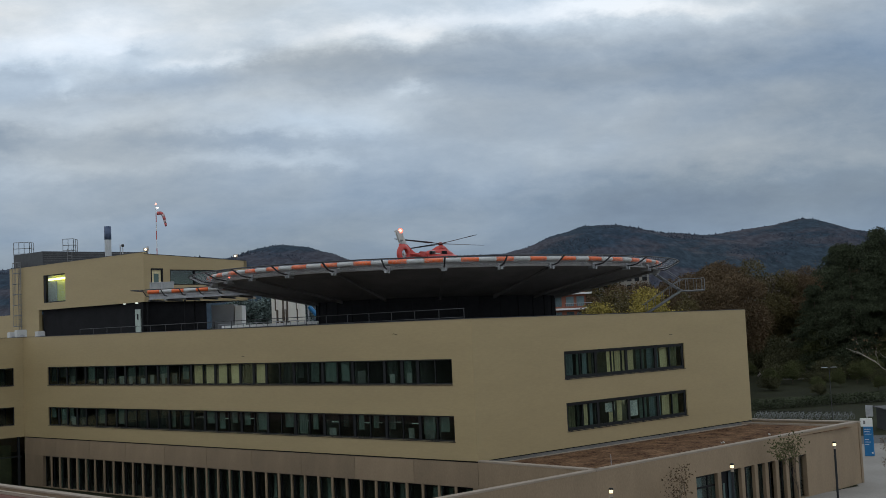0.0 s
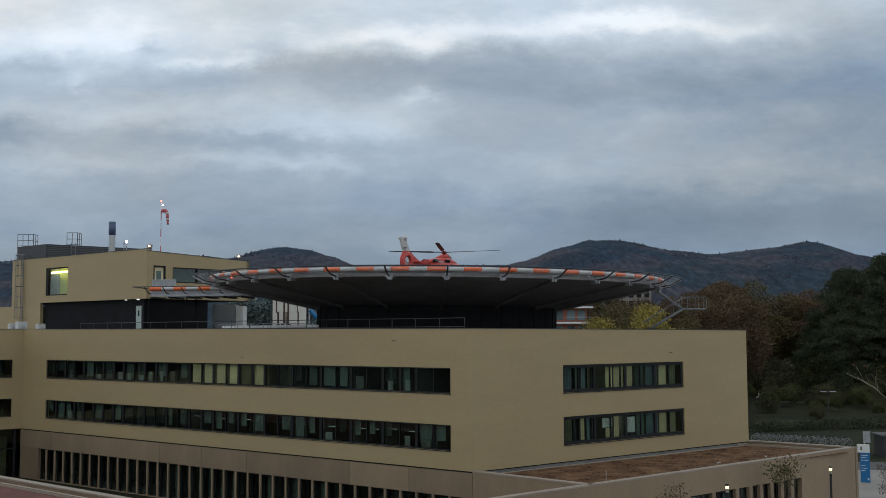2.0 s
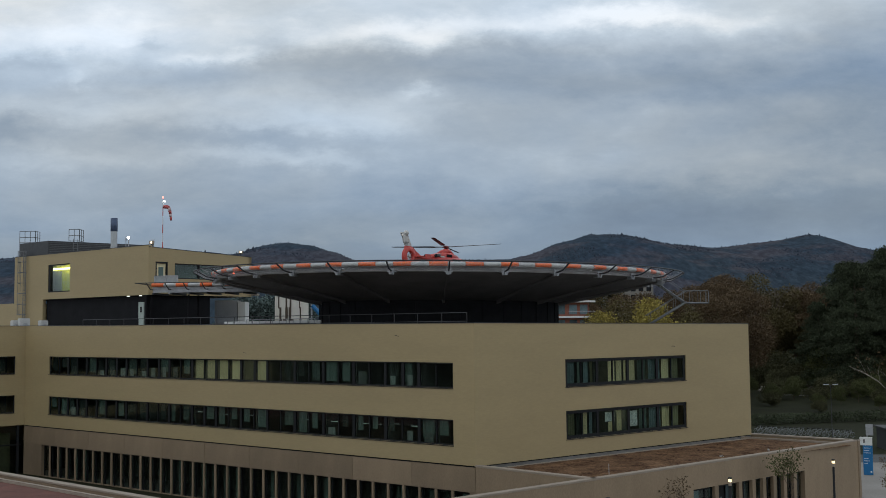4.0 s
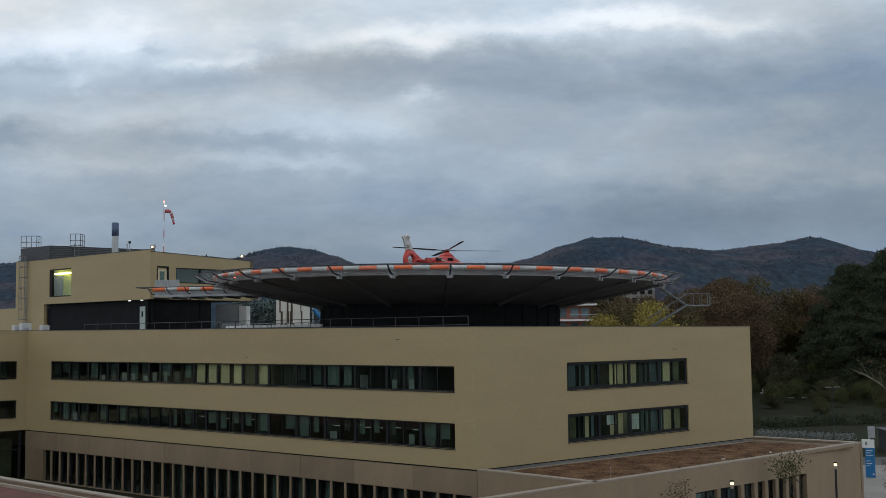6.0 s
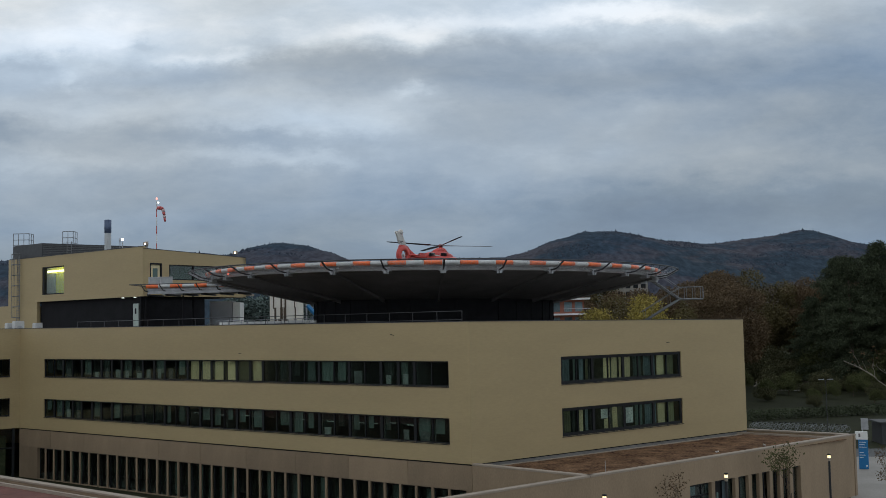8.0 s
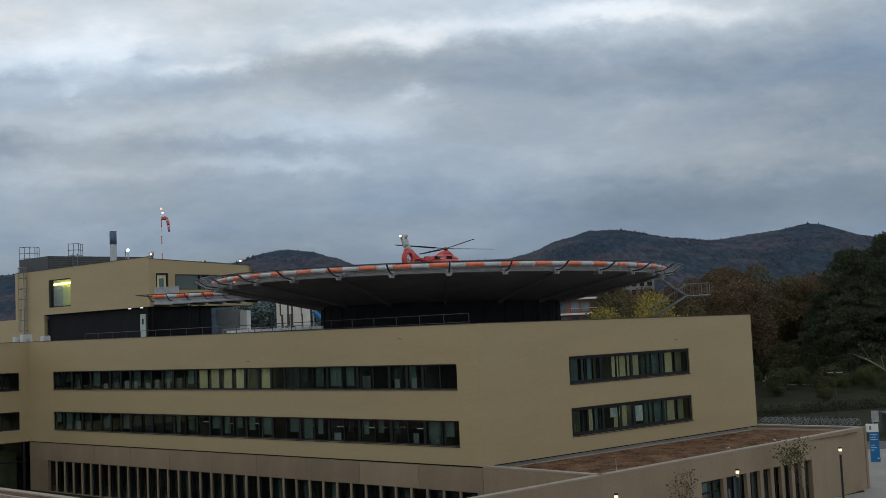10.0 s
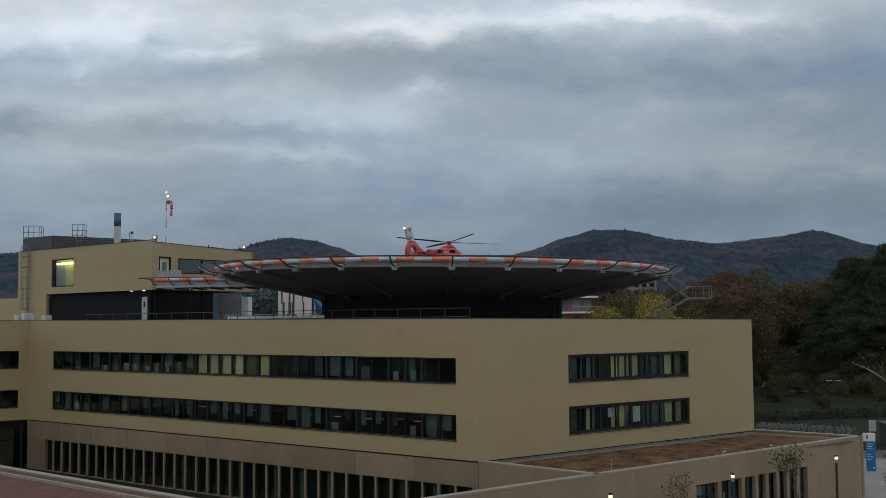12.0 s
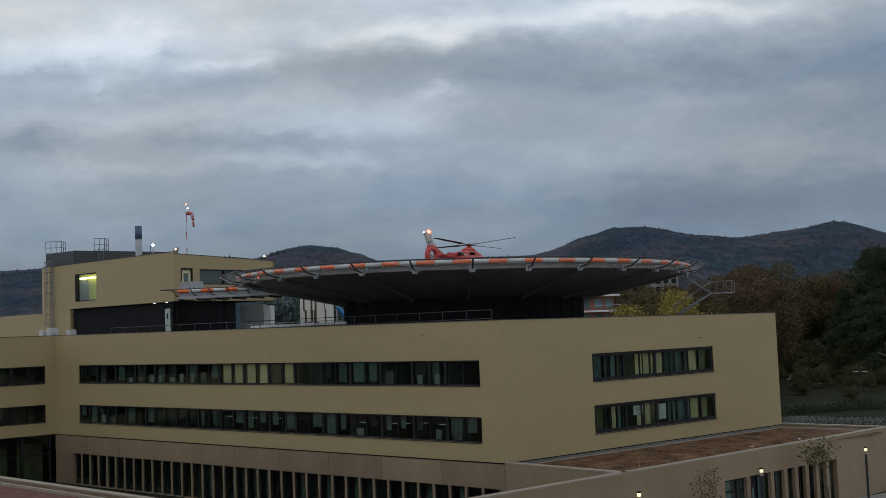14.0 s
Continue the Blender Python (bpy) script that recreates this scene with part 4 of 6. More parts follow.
def street_lamp(x, y, h=4.75):
    ob = thing("street_lamp", x, y, 0.04, "slim black lamp post with a small lit head", "street lamp", "lamps along the annex")
    m = Matrix.Translation((x, y, 0.04))
    bm = bmesh.new()
    lathe(bm, [(0.16, 0), (0.16, 0.03), (0.085, 0.04), (0.085, h - 0.55), (0.0, h - 0.55)], 12, m)
    part("pole", bm, FRAME, ob, smooth=True)
    bm = bmesh.new()
    lathe(bm, [(0.0, h - 0.54), (0.11, h - 0.54), (0.11, h - 0.30), (0.0, h - 0.30)], 12, m)
    part("collar", bm, COPING, ob, "pale lamp collar")
    bm = bmesh.new()
    lathe(bm, [(0.0, h - 0.295), (0.115, h - 0.295), (0.115, h - 0.11), (0.0, h - 0.11)], 12, m)
    part("lens", bm, WARM, ob, "warm glowing lens")
    bm = bmesh.new()
    lathe(bm, [(0.0, h - 0.1), (0.14, h - 0.1), (0.13, h), (0.0, h + 0.02)], 12, m)
    part("cap", bm, FRAME, ob)
    return ob


for p in ((9.42, 65.75), (18.75, 73.99), (28.93, 83.4)):
    street_lamp(*p)


def info_sign():
    x, y = 41.5, 110.0
    ob = thing("information_sign", x, y, 0.04, "tall blue information pylon with a white head", "sign", turn=-22)
    m = ob.matrix_basis.copy()
    bm = bmesh.new()
    box(bm, -0.35, 0.55, -0.11, 0.11, 0.0, 2.9, m)
    bmesh.ops.bevel(bm, geom=bm.edges[:], offset=0.015, segments=1, affect="EDGES")
    panel = part("panel", bm, BLUE, ob, "bright blue panel")
    bm = bmesh.new()
    box(bm, -0.62, 0.55, -0.14, 0.14, 2.904, 3.7, m)
    bmesh.ops.bevel(bm, geom=bm.edges[:], offset=0.015, segments=1, affect="EDGES")
    head = part("head", bm, WHITE, ob, "white sign head")
    for k, w in enumerate((0.62, 0.5, 0.66, 0.4, 0.55, 0.35)):
        bm = bmesh.new()
        z = 2.62 - 0.24 * k - (0.3 if k > 2 else 0)
        box(bm, -0.26, -0.26 + w, -0.118, -0.112, z, z + 0.05, m)
        part("text_bar", bm, WHITE, panel)
    bm = bmesh.new()
    box(bm, -0.30, -0.12, -0.147, -0.142, 3.15, 3.5, m)
    part("text_bar", bm, UNDER, head)
    bm = bmesh.new()
    box(bm, 0.3, 0.45, -0.118, -0.112, 0.25, 0.4, m)
    part("text_bar", bm, WHITE, panel)
    # smaller grey sign behind
    ob = thing("street_sign", 45.0, 119.0, 0.04, "small grey double sign on a post", "sign", turn=-22)
    m = ob.matrix_basis.copy()
    bm = bmesh.new()
    tube(bm, [m @ Vector((0, 0, 0)), m @ Vector((0, 0, 4.2))], 0.05, 8)
    part("post", bm, STEEL, ob)
    bm = bmesh.new()
    box(bm, -0.12, 0.62, -0.1, -0.05, 3.0, 4.2, m)
    part("plate", bm, STEEL, ob, "pale grey sign plate")


info_sign()

# ---- roof storey behind the landing deck ----
PC = Vector((-31.27, 115.0))
PFAR = PC + DL * 27.1
PDR = Vector((0.64, 0.768))
PFL, PFR = facade(PFAR, -DL), facade(PC, PDR)
PTOP, PBOT = 23.95, 18.72
rooftop = thing("rooftop_storey", PC.x, PC.y, ROOF, "beige clad roof storey raised over a black recess", "building")


def roof_storey():
    bm = bmesh.new()
    pierced(bm, PFL, 0, 27.1, PBOT, PTOP, 0.4, [(7.5, 12.1, 19.5, 22.72)])
    part("wall", bm, CLAD, rooftop, "gold-beige clad wall")
    bm = bmesh.new()
    box(bm, 0, 6.4, 0.0, 0.4, ROOF, PBOT - 0.004, PFL)
    part("wall", bm, CLAD, rooftop)
    bm = bmesh.new()
    pierced(bm, PFR, 0.0, 13.9, PBOT, PTOP - 0.2, 0.4, [(0.85, 2.4, DECK, 22.25), (3.3, 13.2, 20.5, 22.15)])
    for v in bm.verts:
        if v.co.z > PTOP - 0.3:
            v.co.z -= 0.036 * (PFR.inverted() @ v.co).x
    part("wall", bm, CLAD, rooftop)
    bm = bmesh.new()
    box(bm, 0, 12, 0, 0.4, PBOT, PTOP - 0.7, facade(PC + PDR * 13.9, Vector((-0.768, 0.64))))
    part("wall", bm, CLAD, rooftop)
    bm = bmesh.new()
    poly = [PC + Vector((0, 0.4)), PC + PDR * 13.6 + Vector((-0.25, 0.2)), PC + PDR * 13.6 + Vector((-14, 13)), PFAR + Vector((10, 16)), PFAR + Vector((0.5, 0.2))]
    prism(bm, [tuple(q) for q in poly], PTOP - 1.0, PTOP - 0.75)
    part("roof", bm, ROOFGRAVEL, rooftop)
    bm = bmesh.new()
    prism(bm, [tuple(q) for q in poly], PBOT + 0.004, PBOT + 0.2)
    part("soffit", bm, BLACK, rooftop, "dark soffit")
    for m, ln, top in ((PFL, 27.1, PTOP), (PFR, 13.9, PTOP - 0.2)):
        bm = bmesh.new()
        box(bm, 0, ln, -0.03, 0.43, top, top + 0.06, m)
        for v in bm.verts if m is PFR else ():
            v.co.z -= 0.036 * (PFR.inverted() @ v.co).x
        part("coping", bm, DARKSTEEL, rooftop)
    # black recess under the storey
    bm = bmesh.new()
    box(bm, 6.5, 26.9, 0.5, 0.7, ROOF, PBOT, PFL)
    part("recess_wall", bm, BLACK, rooftop, "black recessed wall")
    bm = bmesh.new()
    box(bm, 0.1, 8.4, 0.5, 0.7, ROOF, PBOT, PFR)
    part("recess_wall", bm, BLACK, rooftop)
    bm = bmesh.new()
    box(bm, 24.8, 25.75, 0.38, 0.496, ROOF, 18.0, PFL)
    d = part("door", bm, surface("pale_green_door", (0.38, 0.44, 0.40), 0.5, 0, 0.08, 1, 10, 0), rooftop, "pale green steel door")
    bm = bmesh.new()
    box(bm, 25.15, 25.4, 0.35, 0.376, 16.9, 17.5, PFL)
    part("pane", bm, FRAME, d)
    for x in (22.4, 24.6):
        bm = bmesh.new()
        box(bm, x + 0.7, x + 0.9, 0.1, 0.3, PBOT - 0.10, PBOT - 0.02, PFL)
        part("soffit_light", bm, glow("cool_lamp", (0.9, 1.0, 0.95), 1.3), rooftop, "small white soffit light")
    # big window with the lime room
    bm = bmesh.new()
    for a, b, c, e in ((7.5, 12.1, 22.6, 22.72), (7.5, 12.1, 19.5, 19.62), (7.5, 7.9, 19.62, 22.6), (12.02, 12.1, 19.62, 22.6)):
        box(bm, a, b, 0.05, 0.38, c, e, PFL)
    w = part("window", bm, FRAME, rooftop, "dark-framed window of a lit lime room")
    bm = bmesh.new()
    box(bm, 7.9, 12.02, 0.2, 0.22, 19.62, 22.6, PFL)
    part("pane", bm, GLASS, w).visible_shadow = False
    bm = bmesh.new()
    box(bm, 4.5, 13.0, 1.2, 1.3, 19.4, 23.1, PFL)
    part("room", bm, LIME, rooftop, "lime yellow room wall")
    bm = bmesh.new()
    box(bm, 4.5, 8.6, 1.0, 1.1, 19.4, 22.0, PFL)
    box(bm, 4.5, 13.0, 0.41, 1.2, 19.3, 19.4, PFL)
    box(bm, 4.5, 13.0, 0.41, 1.2, 23.1, 23.2, PFL)
    part("room", bm, CURTAIN, rooftop, "grey room screen")
    bm = bmesh.new()
    box(bm, 7.4, 12.0, 0.7, 0.86, 22.12, 22.34, PFL)
    part("tube_glow", bm, glow("lime_tube", (1.0, 0.93, 0.36), 5.5), rooftop, "glowing yellow tube light")
    # door and ribbon window to the deck
    bm = bmesh.new()
    for a, b, c, e in ((0.85, 2.4, 22.1, 22.25), (0.85, 1.0, DECK, 22.1), (2.25, 2.4, DECK, 22.1)):
        box(bm, a, b, 0.0, 0.3, c, e, PFR)
    d = part("door", bm, FRAME, rooftop, "dark-framed glass door to the deck")
    bm = bmesh.new()
    box(bm, 1.0, 2.25, 0.2, 0.22, DECK, 22.1, PFR)
    part("pane", bm, PALE, d, "pale lit door leaf")
    bm = bmesh.new()
    box(bm, 1.35, 1.95, 0.17, 0.19, DECK + 0.9, 21.7, PFR)
    part("pane", bm, TEAL, d)
    bm = bmesh.new()
    for a, b, c, e in ((3.3, 13.2, 22.05, 22.15), (3.3, 13.2, 20.5, 20.6), (3.3, 3.4, 20.6, 22.05), (13.1, 13.2, 20.6, 22.05), (6.5, 6.65, 20.6, 22.05), (9.8, 9.95, 20.6, 22.05)):
        box(bm, a, b, 0.05, 0.3, c, e, PFR)
    w = part("window", bm, FRAME, rooftop, "dark ribbon window")
    for a, b in ((3.4, 6.5), (6.65, 9.8), (9.95, 13.1)):
        bm = bmesh.new()
        box(bm, a, b, 0.16, 0.18, 20.6, 22.05, PFR)
        part("pane", bm, GLASS, w).visible_shadow = False
    bm = bmesh.new()
    box(bm, 3.1, 13.4, 2.0, 2.1, 20, 22.6, PFR)
    part("room", bm, surface("teal_room_wall", (0.15, 0.23, 0.22), 0.9, 0, 0.2, 0.8, 3, 0), rooftop, "grey-green room behind the glass")
    # lower wing of the storey
    bm = bmesh.new()
    box(bm, -30, -0.004, 0.1, 9, ROOF, 18.4, PFL)
    part("side_block", bm, CLAD, rooftop, "lower beige clad side block")
    # dark plant room on top
    bm = bmesh.new()
    q = Vector((-46.6, 128.0))
    e, g = q + DL * 6.5, q + DR * 12.5
    prism(bm, [tuple(v) for v in (q, g, g + DL * 6.5, e)], PTOP - 0.25, 25.6)
    plant = part("plant_room", bm, DARKSTEEL, rooftop, "dark grey louvred plant room")
    me = unit_box("slat", 12.3, 0.06, 0.09, surface("grey_louvre", (0.11, 0.112, 0.115), 0.5, 0.3, 0.1, 2, 20, 0), 0.0)
    for k in range(7):
        piece("slat", me, facade(q, DR) @ Matrix.Translation((0.1, -0.065, PTOP + 0.15 + 0.21 * k)), plant)


roof_storey()


def rail(name, pts, height, post_gap, material, label, group="", rails=(1.0, 0.5), r=0.03, closed=False):
    """A railing of posts and bars along a line of floor points."""
    ob = thing(name, pts[0][0], pts[0][1], pts[0][2], label, "railing", group)
    P = [Vector(p) for p in pts]
    for a, b in zip(P, P[1:]):
        n = max(1, round((b - a).length / post_gap))
        for f in rails:
            bm = bmesh.new()
            tube(bm, [a + UP * height * f, b + UP * height * f], r, 5)
            part("bar", bm, material, ob)
        for i in range(n + 1):
            q = a.lerp(b, i / n)
            bm = bmesh.new()
            tube(bm, [q, q + UP * height], r, 5)
            part("post", bm, material, ob)
    return ob


def local(m, x, y, z):
    return tuple(m @ Vector((x, y, z)))


rail("roof_railing", [local(FL, 8.5, 1.5, ROOF + 0.1), local(FL, 59.0, 1.5, ROOF)], 1.42, 2.4, DARKSTEEL, "dark steel guard rail along the roof edge", "roof rails", (1.0, 0.55))
rail("roof_railing", [local(FL, 27, 4.5, ROOF), local(FL, 39.7, 4.5, ROOF)], 1.25, 0.9, STEEL, "pale steel guard rail on the roof", "roof rails", (1.0, 0.55, 0.2))
for x, y, w in ((-51.5, 131.9, 1.9), (-44.9, 130.0, 1.25)):
    rail("ladder_guard", [(x, y, 25.6), (x + w, y, 25.6), (x + w, y + 1.4, 25.6)], 1.5, 0.62, surface("weathered_steel", (0.20, 0.205, 0.21), 0.55, 0.3, 0.15, 2, 25, 0), "steel guard frame at the roof ladder", "ladder guards", (1.0, 0.5, 0.08), 0.04)


def cage_ladder(m, x, y, z0, z1, guard):
    """A wall ladder with a cage of hoops and upright straps."""
    ob = thing("roof_ladder", *local(m, x, y, z0), "galvanised steel wall ladder with a hooped cage", "ladder", "roof ladders")
    grey = surface("weathered_steel", (0.20, 0.205, 0.21), 0.55, 0.3, 0.15, 2, 25, 0)
    for s in (-0.27, 0.27):
        bm = bmesh.new()
        tube(bm, [local(m, x + s, y, z0), local(m, x + s, y, z1)], 0.04, 5)
        part("stile", bm, grey, ob)
    for k in range(int((z1 - z0) / 0.3)):
        bm = bmesh.new()
        tube(bm, [local(m, x - 0.27, y, z0 + 0.2 + 0.3 * k), local(m, x + 0.27, y, z0 + 0.2 + 0.3 * k)], 0.022, 4)
        part("rung", bm, grey, ob)
    if guard:
        hoops = [z0 + 2.4 + 1.25 * k for k in range(int((z1 - z0 - 2.4) / 1.25) + 1)]
        for z in hoops:
            bm = bmesh.new()
            tube(bm, [local(m, x + 0.62 * math.cos(a), y - 0.1 - 0.7 * math.sin(a), z) for a in [math.pi * q / 8 for q in range(9)]], 0.045, 4)
            part("hoop", bm, grey, ob)
        for a in (0.1, 0.32, 0.5, 0.68, 0.9):
            bm = bmesh.new()
            p = (x + 0.62 * math.cos(a * math.pi), y - 0.1 - 0.7 * math.sin(a * math.pi))
            tube(bm, [local(m, *p, hoops[0]), local(m, *p, hoops[-1])], 0.02, 4)
            part("strap", bm, grey, ob)


cage_ladder(PFL, 2.6, -0.2, ROOF, 24.6, True)
PLANT = facade((-46.6, 128.0), DR)
cage_ladder(PLANT, 3.1, -0.3, PTOP - 0.25, 25.9, False)


def chimney():
    x, y = -37.4, 123.0
    ob = thing("chimney", x, y, PTOP - 0.25, "round steel flue, pale below and slate blue on top", "chimney")
    m = Matrix.Translation((x, y, 0))
    bm = bmesh.new()
    lathe(bm, [(0.36, PTOP - 0.25), (0.36, 26.15)], 20, m)
    part("shaft", bm, surface("pale_flue", (0.45, 0.47, 0.48), 0.5, 0.2, 0.08, 1, 12, 0), ob, "pale grey shaft", True)
    bm = bmesh.new()
    lathe(bm, [(0.36, 26.15), (0.385, 26.16), (0.385, 27.65), (0.33, 27.65), (0.33, 26.5)], 20, m)
    part("top", bm, surface("slate_blue_flue", (0.07, 0.10, 0.17), 0.5, 0.2, 0.08, 1, 12, 0), ob, "slate blue top", True)
    for px, pz, r in ((-35.6, 25.4, 0.07), (-32.6, 25.05, 0.17)):
        ob = thing("roof_vent", px, 121.5, PTOP - 0.25, "small grey roof vent pipe", "vent pipe", "roof vents")
        bm = bmesh.new()
        lathe(bm, [(r * 0.6, PTOP - 0.25), (r * 0.6, pz - 0.4), (r, pz - 0.38), (r, pz), (0, pz + 0.03)], 10, Matrix.Translation((px, 121.5, 0)))
        part("pipe", bm, STEEL, ob, smooth=True)


chimney()

RED_LAMP = glow("red_obstruction_lamp", (1.0, 0.26, 0.20), 2.4)
WHITE_LAMP = glow("white_lamp", (1.0, 0.97, 0.88), 4.0)
SOCK = []


def windsock_mast():
    x, y = -31.0, 119.5
    ob = thing("windsock_mast", x, y, PTOP - 0.25, "slim white and red mast with a drooping windsock and lamps", "windsock")
    bm = bmesh.new()
    z = PTOP - 0.25
    k = 0
    while z < 29.35:
        z2 = min(z + 0.95, 29.4)
        tube(bm, [(x, y, z), (x, y, z2)], 0.045, 8, index=k % 2)
        z, k = z2, k + 1
    part("pole", bm, [surface("red_sock_cloth", (0.52, 0.07, 0.05), 0.8, 0, 0.1, 2, 10, 0), WHITE], ob, "red and white banded pole")
    bm = bmesh.new()
    lathe(bm, [(0.0, 29.42), (0.09, 29.44), (0.10, 29.56), (0.06, 29.64), (0, 29.66)], 10, Matrix.Translation((x, y, 0)))
    part("lamp", bm, RED_LAMP, ob, "red obstruction lamp", True)
    bm = bmesh.new()
    lathe(bm, [(0.0, 29.0), (0.09, 29.02), (0.09, 29.14), (0, 29.16)], 8, Matrix.Translation((x + 0.2, y - 0.1, 0)))
    part("floodlight", bm, WHITE_LAMP, ob, "small white floodlight")
    # sock: a ring at the mouth, then drooping rigid cloth pieces
    hinge = new("sock")
    hinge.parent = ob
    hinge.matrix_basis = Matrix.Translation((0.12, 0, 28.4 - (PTOP - 0.25)))
    cloth = [surface("faded_sock_cloth", (0.46, 0.10, 0.10), 0.8, 0, 0.1, 2, 10, 0), surface("white_sock_cloth", (0.5, 0.36, 0.36), 0.8, 0, 0.1, 2, 10, 0)]
    base = Vector((x + 0.12, y, 28.4))
    path = [(0.0, 0.08), (0.38, 0.10), (0.60, -0.03), (0.72, -0.35), (0.80, -0.68), (0.87, -1.02), (0.94, -1.38)]
    rad = [0.20, 0.20, 0.18, 0.17, 0.15, 0.13, 0.11]
    for i in range(6):
        bm = bmesh.new()
        a, b = path[i], path[i + 1]
        tube(bm, [base + Vector((a[0], 0, a[1])), base + Vector((b[0], 0, b[1]))], [rad[i], rad[i + 1]], 10)
        part("cloth", bm, cloth[1 if i in (2, 4) else 0], hinge, "red cloth panel" if i not in (2, 4) else "white cloth panel", True)
    SOCK.append(hinge)


windsock_mast()


def flood(x, y, z, turn):
    ob = thing("floodlight", x, y, z, "small lit floodlight on the roof edge", "floodlight", "roof floodlights", turn=turn)
    m = ob.matrix_basis.copy()
    bm = bmesh.new()
    box(bm, -0.05, 0.05, -0.05, 0.05, 0, 0.32, m)
    part("bracket", bm, DARKSTEEL, ob)
    bm = bmesh.new()
    box(bm, -0.24, 0.24, -0.1, 0.14, 0.3, 0.62, m)
    part("housing", bm, COPING, ob)
    bm = bmesh.new()
    lathe(bm, [(0, 0.0), (0.10, 0.0), (0.08, 0.05), (0, 0.07)], 10, m @ Matrix.Translation((-0.02, -0.11, 0.46)) @ Matrix.Rotation(radians(90), 4, "X"))
    part("lens", bm, glow("warm_flood", (1.0, 0.85, 0.6), 4.0), ob, "warm glowing lens")


flood(*local(PFL, 26.3, 0.9, PTOP - 0.25)[:2], PTOP - 0.1, 0)
flood(*local(PFR, 12.6, 0.3, 0)[:2], PTOP - 0.60, 0)


def condenser(x, y, w, h):
    ob = thing("air_conditioner", x, y, ROOF, "pale boxy air-conditioning unit on the roof", "air conditioner", "roof air conditioners", turn=39)
    m = ob.matrix_basis.copy()
    bm = bmesh.new()
    box(bm, -w / 2, w / 2, -0.5, 0.5, 0.15, h, m)
    bmesh.ops.bevel(bm, geom=bm.edges[:], offset=0.05, segments=2, affect="EDGES")
    part("case", bm, RIMWHITE, ob)
    bm = bmesh.new()
    box(bm, -w / 2, w / 2, -0.3, 0.3, 0.0, 0.146, m)
    part("feet", bm, DARKSTEEL, ob)
    bm = bmesh.new()
    lathe(bm, [(0.33, 0), (0.33, 0.03), (0.28, 0.04), (0.0, 0.02)], 14, m @ Matrix.Translation((0, -0.5, h * 0.55)) @ Matrix.Rotation(radians(90), 4, "X"))
    part("fan_guard", bm, STEEL, ob)


for u, y, w, h in ((-47.9, 121.8, 0.75, 1.65), (-46.7, 121.2, 1.05, 1.85), (-44.5, 121.0, 0.8, 1.6)):
    condenser(u, y, w, h)

# ---- walkway from the roof storey to the deck ----
WK = facade(Vector((-29.9, 111.6)), Vector((0.93, -0.12)))
walkway = thing("deck_walkway", -29.9, 111.6, ROOF, "steel walkway with a striped rim tube and net arms", "walkway")


def walkway_parts():
    ln = 11.5
    bm = bmesh.new()
    box(bm, 0, ln, 0, 4.2, DECK - 0.55, DECK - 0.42, WK)
    part("floor_slab", bm, UNDER, walkway)
    for y in (0.0, 4.05):
        bm = bmesh.new()
        box(bm, 0, ln, y, y + 0.15, DECK - 0.9, DECK - 0.56, WK)
        part("edge_beam", bm, STEEL, walkway)
    bm = bmesh.new()
    box(bm, 0, ln, -0.03, -0.004, DECK - 0.55, DECK - 0.3, WK)
    part("edge_beam", bm, STEEL, walkway)
    n = 9
    for k in range(n):
        bm = bmesh.new()
        tube(bm, [local(WK, ln * k / n + 0.01, -0.25, DECK - 0.14), local(WK, ln * (k + 1) / n - 0.01, -0.25, DECK - 0.14)], 0.19, 8)
        part("rim_tube", bm, RIMWHITE if k % 2 else ORANGE, walkway, "white rim tube section" if k % 2 else "orange rim tube section", True)
    for k in range(7):
        x = ln * k / 6
        bm = bmesh.new()
        tube(bm, [local(WK, x, 0.2, DECK - 0.62), local(WK, x, -0.6, DECK - 0.6), local(WK, x, -1.1, DECK - 0.35), local(WK, x, -1.7, DECK + 0.02)], 0.06, 5)
        part("stanchion", bm, DARKSTEEL, walkway)
        bm = bmesh.new()
        box(bm, x - 0.07, x + 0.07, 0, 4.2, DECK - 1.1, DECK - 0.92, WK)
        part("cross_beam", bm, DARKSTEEL, walkway)
    bm = bmesh.new()
    tube(bm, [local(WK, ln, -1.7, DECK + 0.02), local(WK, -1.2, -1.7, DECK + 0.02), local(WK, -1.5, 3.6, DECK + 0.02)], 0.05, 5)
    part("net_pipe", bm, DARKSTEEL, walkway)
    for y in (0.8, 3.6):
        bm = bmesh.new()
        tube(bm, [local(WK, 3.5, y, ROOF), local(WK, 3.5, y, DECK - 1.1)], 0.1, 8)
        part("column", bm, BLACK, walkway)
    bm = bmesh.new()
    box(bm, -0.6, 1.9, 1.9, 1.94, DECK - 0.42, DECK + 0.85, WK)
    screen = part("wind_screen", bm, surface("frosted_screen", (0.34, 0.36, 0.36), 0.4, 0, 0.12, 1, 10, 0), walkway, "grey frosted side screen")
    bm = bmesh.new()
    for x in (-0.6, 0.65, 1.9):
        box(bm, x - 0.04, x + 0.04, 1.84, 1.896, DECK - 0.42, DECK + 0.95, WK)
    box(bm, -0.6, 1.9, 1.84, 1.896, DECK + 0.854, DECK + 0.93, WK)
    part("screen_frame", bm, STEEL, screen)


walkway_parts()


GREYSTEEL = surface("dull_stair_steel", (0.19, 0.195, 0.20), 0.6, 0.2, 0.2, 1, 15, 0.03)


